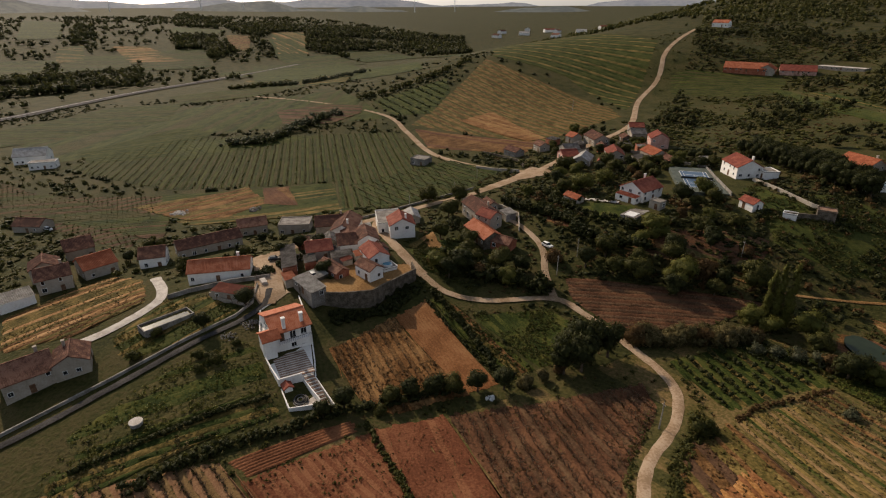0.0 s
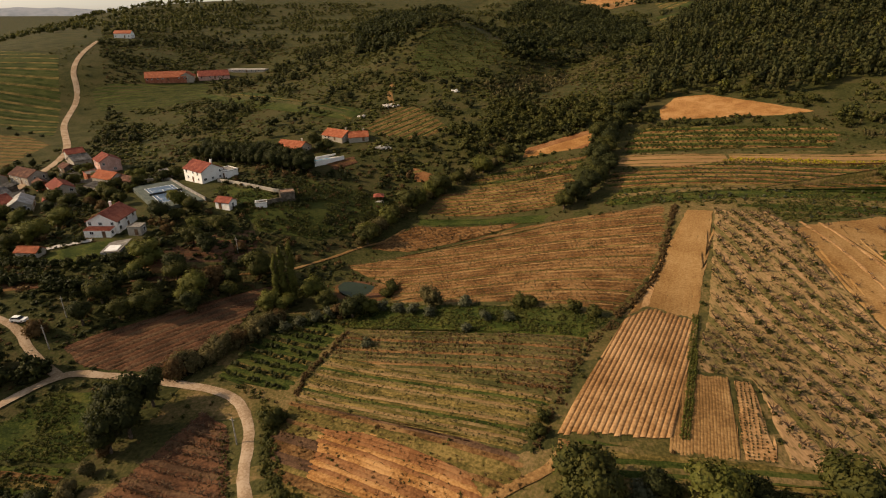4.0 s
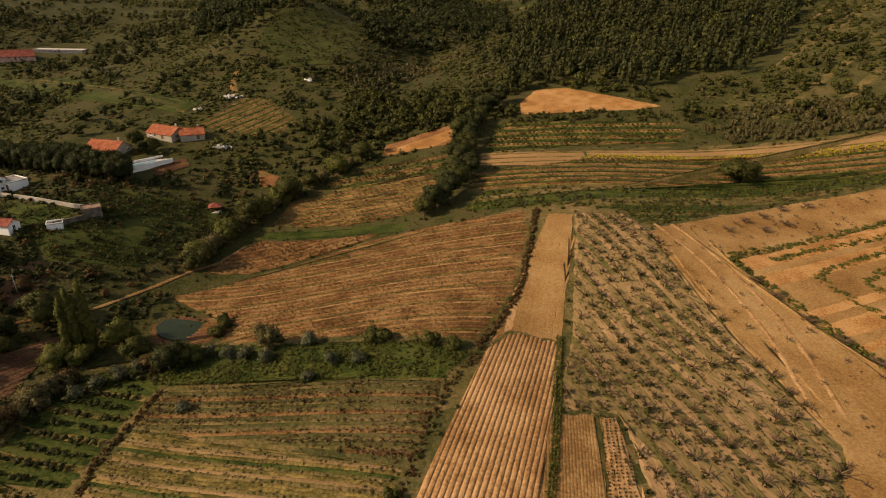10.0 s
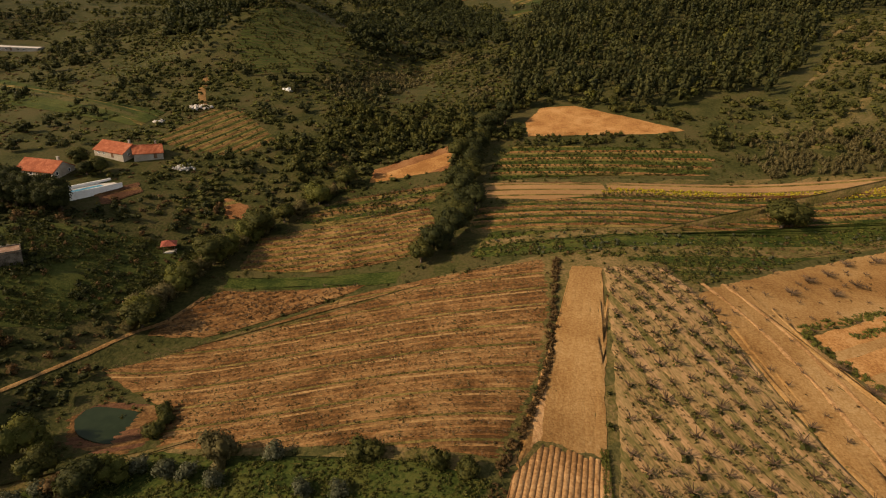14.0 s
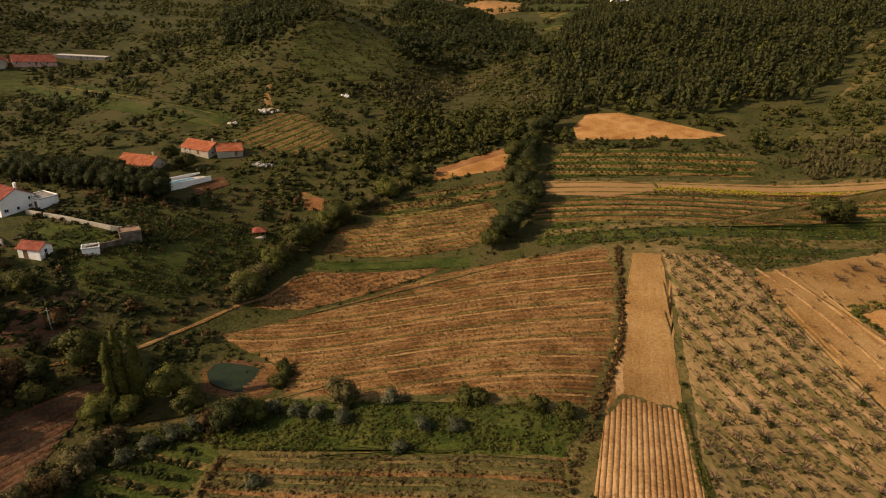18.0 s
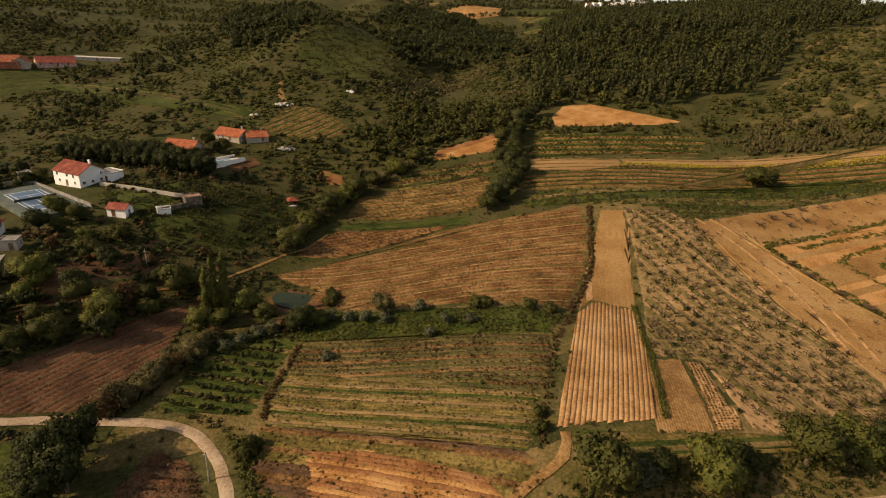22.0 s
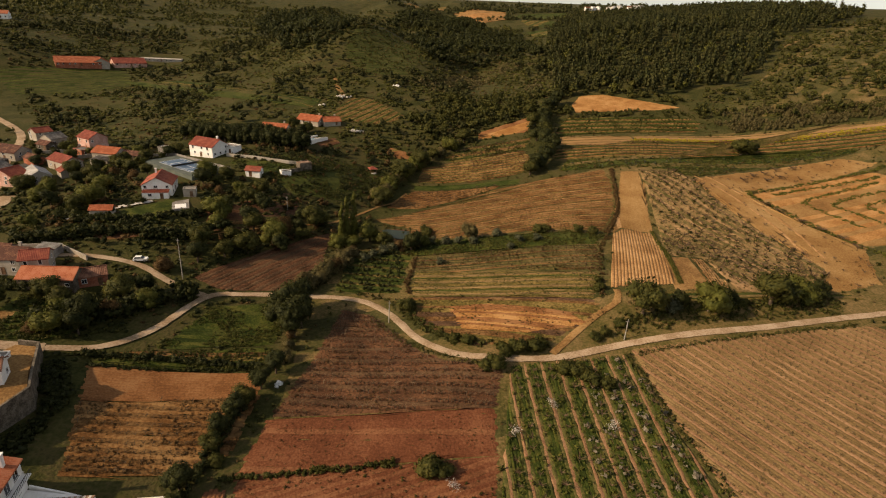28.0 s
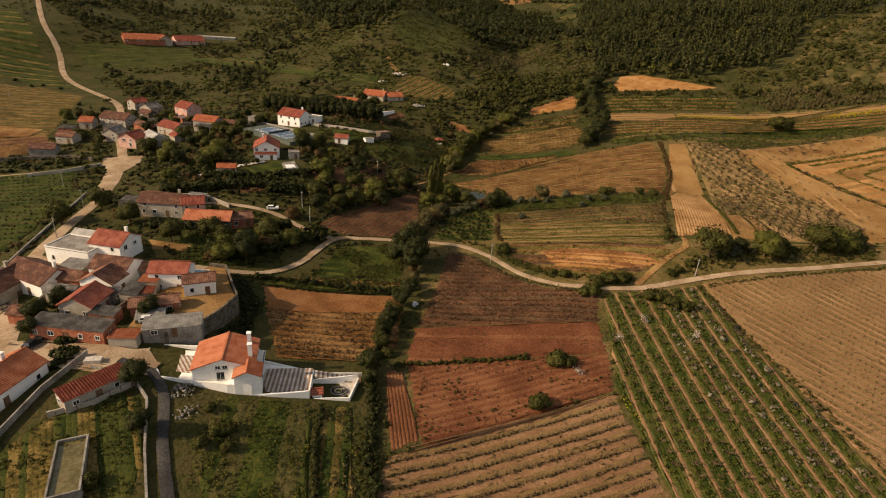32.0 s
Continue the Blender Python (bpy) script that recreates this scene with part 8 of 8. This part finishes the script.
thicket("wood", WOOD, 1600, LOW_PINE, 2.8, 4.8, "leaf_dark", "dark pines in the hill wood", "wood", 98, 45)

for k, (pts, size) in enumerate((([(20, 890), (70, 880), (125, 870), (180, 840)], 3.2), ([(-60, 990), (10, 985), (90, 1000)], 3.5), ([(120, 960), (200, 950), (260, 945)], 3.2), ([(118, 750), (150, 760), (200, 800)], 3.0), ([(30, 1020), (130, 985), (230, 965)], 3.4))):
    hedge("hedge", pts, 22, FAR_TREE, size, "leaf_wood", "dark hedge and trees across the far valley", gap=6.0, seed=110 + k)
thicket("wood", [(-90, 900), (130, 860), (240, 900), (420, 960), (420, 1120), (-90, 1120)], 900, FAR_TREE, 2.5, 4.5, "leaf_wood", "trees scattered over the far crest", "wood", 115, 60, None, 0.6)

HAMLET = [(-236, 215), (-215, 236), (-180, 226), (-140, 205), (-160, 170), (-178, 150), (-205, 150), (-232, 176)]
for k, (x, y) in enumerate(open_ground(sown(HAMLET, 150, 211, KEEP, NEAR_ROADS), 1.0)[:46]):
    plant(("dark_tree", "broad_tree", "shrub", "willow", "broad_tree")[k % 5], x, y, 0.55 + 0.3 * ((k * 7) % 10) / 10, 1.0, where="between the village houses", group="village trees")
LANE_GARDENS = [(-190, -60), (-160, -66), (-148, -30), (-140, 16), (-152, 50), (-170, 48), (-188, 20)]
for k, (x, y) in enumerate(open_ground(sown(LANE_GARDENS, 90, 212, KEEP, NEAR_ROADS), 1.0)[:22]):
    plant(("broad_tree", "shrub", "dark_tree", "shrub")[k % 4], x, y, 0.5 + 0.25 * ((k * 3) % 10) / 10, 1.0, where="in the gardens of the lane houses", group="lane trees")

# ---- poles ----
def pole(x, y, high, lean=0.0):
    root = empty("utility_pole", on_ground(x, y), "slim grey wooden utility pole beside the track", "utility pole", "utility poles")
    bm = bmesh.new()
    bmesh.ops.create_cone(bm, cap_ends=True, segments=10, radius1=0.16, radius2=0.10, depth=high + 1, matrix=Matrix.Rotation(radians(lean), 4, "Y") @ Matrix.Translation((0, 0, high / 2 - 0.5)))
    part("shaft", bm, M["pole_wood"], root)
    bm = bmesh.new()
    box(bm, -0.5, 0.5, -0.05, 0.05, high - 0.7, high - 0.58)
    part("crossarm", bm, M["pole_wood"], root)


for x, y, h in ((-35.6, 76.2, 7.0), (25.6, 59.2, 6.0), (-99, 93, 7), (-172.5, 70, 7), (-176.5, 92, 7), (-104, 104, 6.5), (-80, 150, 6), (-268, -104, 9), (-300, 240, 8), (-195, 112, 7)):
    pole(x, y, h)


# ---- cars, heaps, posts and other small things ----
def car(x, y, turn, paint, label, base=None):
    m = pose(x, y, ground_z(x, y) + 0.3 if base is None else base, 0, 0, turn)
    root = empty("car", m, label, "car", "parked cars")
    bm = bmesh.new()
    v = box(bm, -2.05, 2.05, -0.86, 0.86, 0.32, 0.95)
    bmesh.ops.bevel(bm, geom=bm.edges[:], offset=0.14, segments=2)
    part("body", bm, paint, root)
    bm = bmesh.new()
    lo = [bm.verts.new(c) for c in ((-1.75, -0.78, 0.94), (1.0, -0.78, 0.94), (1.0, 0.78, 0.94), (-1.75, 0.78, 0.94))]
    hi = [bm.verts.new(c) for c in ((-1.45, -0.62, 1.46), (0.3, -0.62, 1.46), (0.3, 0.62, 1.46), (-1.45, 0.62, 1.46))]
    bm.faces.new(hi)
    for i in range(4):
        bm.faces.new((lo[i], lo[(i + 1) % 4], hi[(i + 1) % 4], hi[i]))
    part("windows", bm, M["glass"], root)
    bm = bmesh.new()
    box(bm, -1.46, 0.31, -0.63, 0.63, 1.44, 1.5)
    part("roof", bm, paint, root)
    for wx in (-1.3, 1.3):
        for wy in (-0.82, 0.82):
            bm = bmesh.new()
            bmesh.ops.create_cone(bm, cap_ends=True, segments=14, radius1=0.33, radius2=0.33, depth=0.22, matrix=Matrix.Translation((wx, wy, 0.33)) @ Matrix.Rotation(math.pi / 2, 4, "X"))
            wheel = part("wheel", bm, M["iron"], root)
            bm = bmesh.new()
            bmesh.ops.create_cone(bm, cap_ends=True, segments=10, radius1=0.18, radius2=0.18, depth=0.24, matrix=Matrix.Translation((wx, wy, 0.33)) @ Matrix.Rotation(math.pi / 2, 4, "X"))
            part("rim", bm, M["pale_sheet"], wheel)


car(-229, -70, 40, M["paint"], "small white car parked beside a lane house")
car(-121.6, 21.0, 15, M["paint"], "white van-like car in the raised farmyard", 5.92)
car(-113.5, 98.6, 10, M["paint"], "white car on the branch track by the hamlet")
car(-142, 12.0, 80, M["iron"], "dark car on the sandy place")


def heap(x, y, radius, count, material, label, base=None, size=0.45):
    """Loose stones or junk: every block is turned its own way."""
    rnd = np.random.RandomState(int(abs(x * 7 + y)))
    z = ground_z(x, y) if base is None else base
    verts, quads, b = [], [], 0
    cube = np.array([(i, j, k) for i in (-1, 1) for j in (-1, 1) for k in (-1, 1)], float) * 0.5
    faces = np.array([(0, 1, 3, 2), (4, 6, 7, 5), (0, 4, 5, 1), (2, 3, 7, 6), (0, 2, 6, 4), (1, 5, 7, 3)])
    for _ in range(count):
        r = radius * rnd.uniform() ** 0.7
        a = rnd.uniform(0, 6.28)
        turn = np.array(Euler(rnd.uniform(-1, 1, 3)).to_matrix())
        p = (cube * rnd.uniform(0.5, 1.5, 3) * size * rnd.uniform(0.85, 1.15, (8, 1))) @ turn.T
        verts.append(p + (x + r * math.cos(a), y + r * math.sin(a), z + 0.15 + max(0, (1 - r / radius)) * 0.7 * rnd.uniform()))
        quads.append(faces + b)
        b += 8
    me = fast_mesh("rubble_heap", np.concatenate(verts), np.concatenate(quads), material, 4)
    return tagged(new("rubble_heap", me), label, "rubble", kind="stuff")


heap(-79, 319, 5.0, 60, M["paving_pale"], "pale stones heaped at the foot of the hill path", size=1.0)
heap(-64, 259.5, 4.0, 36, M["pale_sheet"], "pale garden junk beside the hillside house", size=0.8)
heap(-90, 299.5, 2.5, 16, M["paving_pale"], "pale blocks beside the hill path", size=0.9)
heap(-44, 345.5, 3.0, 14, M["paint"], "white bee boxes on the hillside", size=1.0)
heap(-160, 28, 4.5, 160, M["stone"], "grey rubble and scrap behind the barn")
heap(-140, 20.5, 3.0, 70, M["cream"], "pile of pale building stone by the cottage", size=0.5)
heap(-106.5, 1.0, 2.6, 60, M["concrete"], "grey rubble tipped beside the white house", size=0.32)
heap(-103.5, -4.5, 2.4, 40, M["concrete"], "grey rubble on the slope", size=0.28)
heap(-60.5, 49.5, 0.9, 10, M["paint"], "white sacks left in the ditch", size=0.6)
heap(-231, -20, 4, 60, M["pale_sheet"], "junk and pallets on the weedy plot", size=0.9)
heap(-222, 12, 3, 30, M["sheet"], "dark junk on the weedy plot", size=0.9)
for i in range(9):
    s = i / 8
    x, y = -126.2 + 10.5 * s, -9.3 + 9.6 * s ** 1.3
    post = empty("fence_post", on_ground(x, y), "short wooden fence post outside the cream wall", "fence post", "fence posts")
    bm = bmesh.new()
    bmesh.ops.create_cone(bm, cap_ends=True, segments=8, radius1=0.09, radius2=0.07, depth=1.9, matrix=Matrix.Translation((0, 0, 0.6)))
    part("shaft", bm, M["wood"], post)
block = house("roof_terrace", "flat-roofed white block with a paddling pool on top", -119.0, 43.5, 4.6, 4.6, 8, 3.2, "white", "concrete", None, "w", 1, 0, True, None, "flat", "house")
pool = empty("paddling_pool", pose(-119.0, 43.5, ground_z(-119, 43.5) + 3.38), "round blue and white inflatable paddling pool", "paddling pool")
bm = bmesh.new()
bmesh.ops.create_cone(bm, cap_ends=True, segments=24, radius1=1.6, radius2=1.5, depth=0.6, matrix=Matrix.Translation((0, 0, 0.3)))
part("wall", bm, M["paint"], pool)
bm = bmesh.new()
bmesh.ops.create_cone(bm, cap_ends=True, segments=24, radius1=1.4, radius2=1.4, depth=0.02, matrix=Matrix.Translation((0, 0, 0.61)))
part("water", bm, M["pool"], pool)
cube = empty("water_trough", on_ground(-126.5, 6.8, 10), "pale concrete water trough at the lane edge", "trough")
bm = bmesh.new()
box(bm, -1.6, 1.6, -0.8, 0.8, -0.4, 1.1)
bmesh.ops.bevel(bm, geom=bm.edges[:], offset=0.06, segments=1)
part("basin", bm, M["paving_pale"], cube)
for i, (x, y) in enumerate(((-3300, -380), (-3350, 40), (-3300, 250), (-3350, 420), (-3100, 1150), (-3150, 1420))):
    root = empty("wind_turbine", on_ground(x, y), "distant white wind turbine on the horizon", "wind turbine", "wind turbines")
    bm = bmesh.new()
    bmesh.ops.create_cone(bm, cap_ends=True, segments=10, radius1=2.2, radius2=1.2, depth=72, matrix=Matrix.Translation((0, 0, 36)))
    part("tower", bm, M["paint"], root)
    for k in range(3):
        bm = bmesh.new()
        box(bm, 2.0, 2.6, -0.9, 0.9, 0, 32, Matrix.Translation((0, 0, 72)) @ Matrix.Rotation(k * 2.094 + i, 4, "X"))
        part("blade", bm, M["paint"], root)
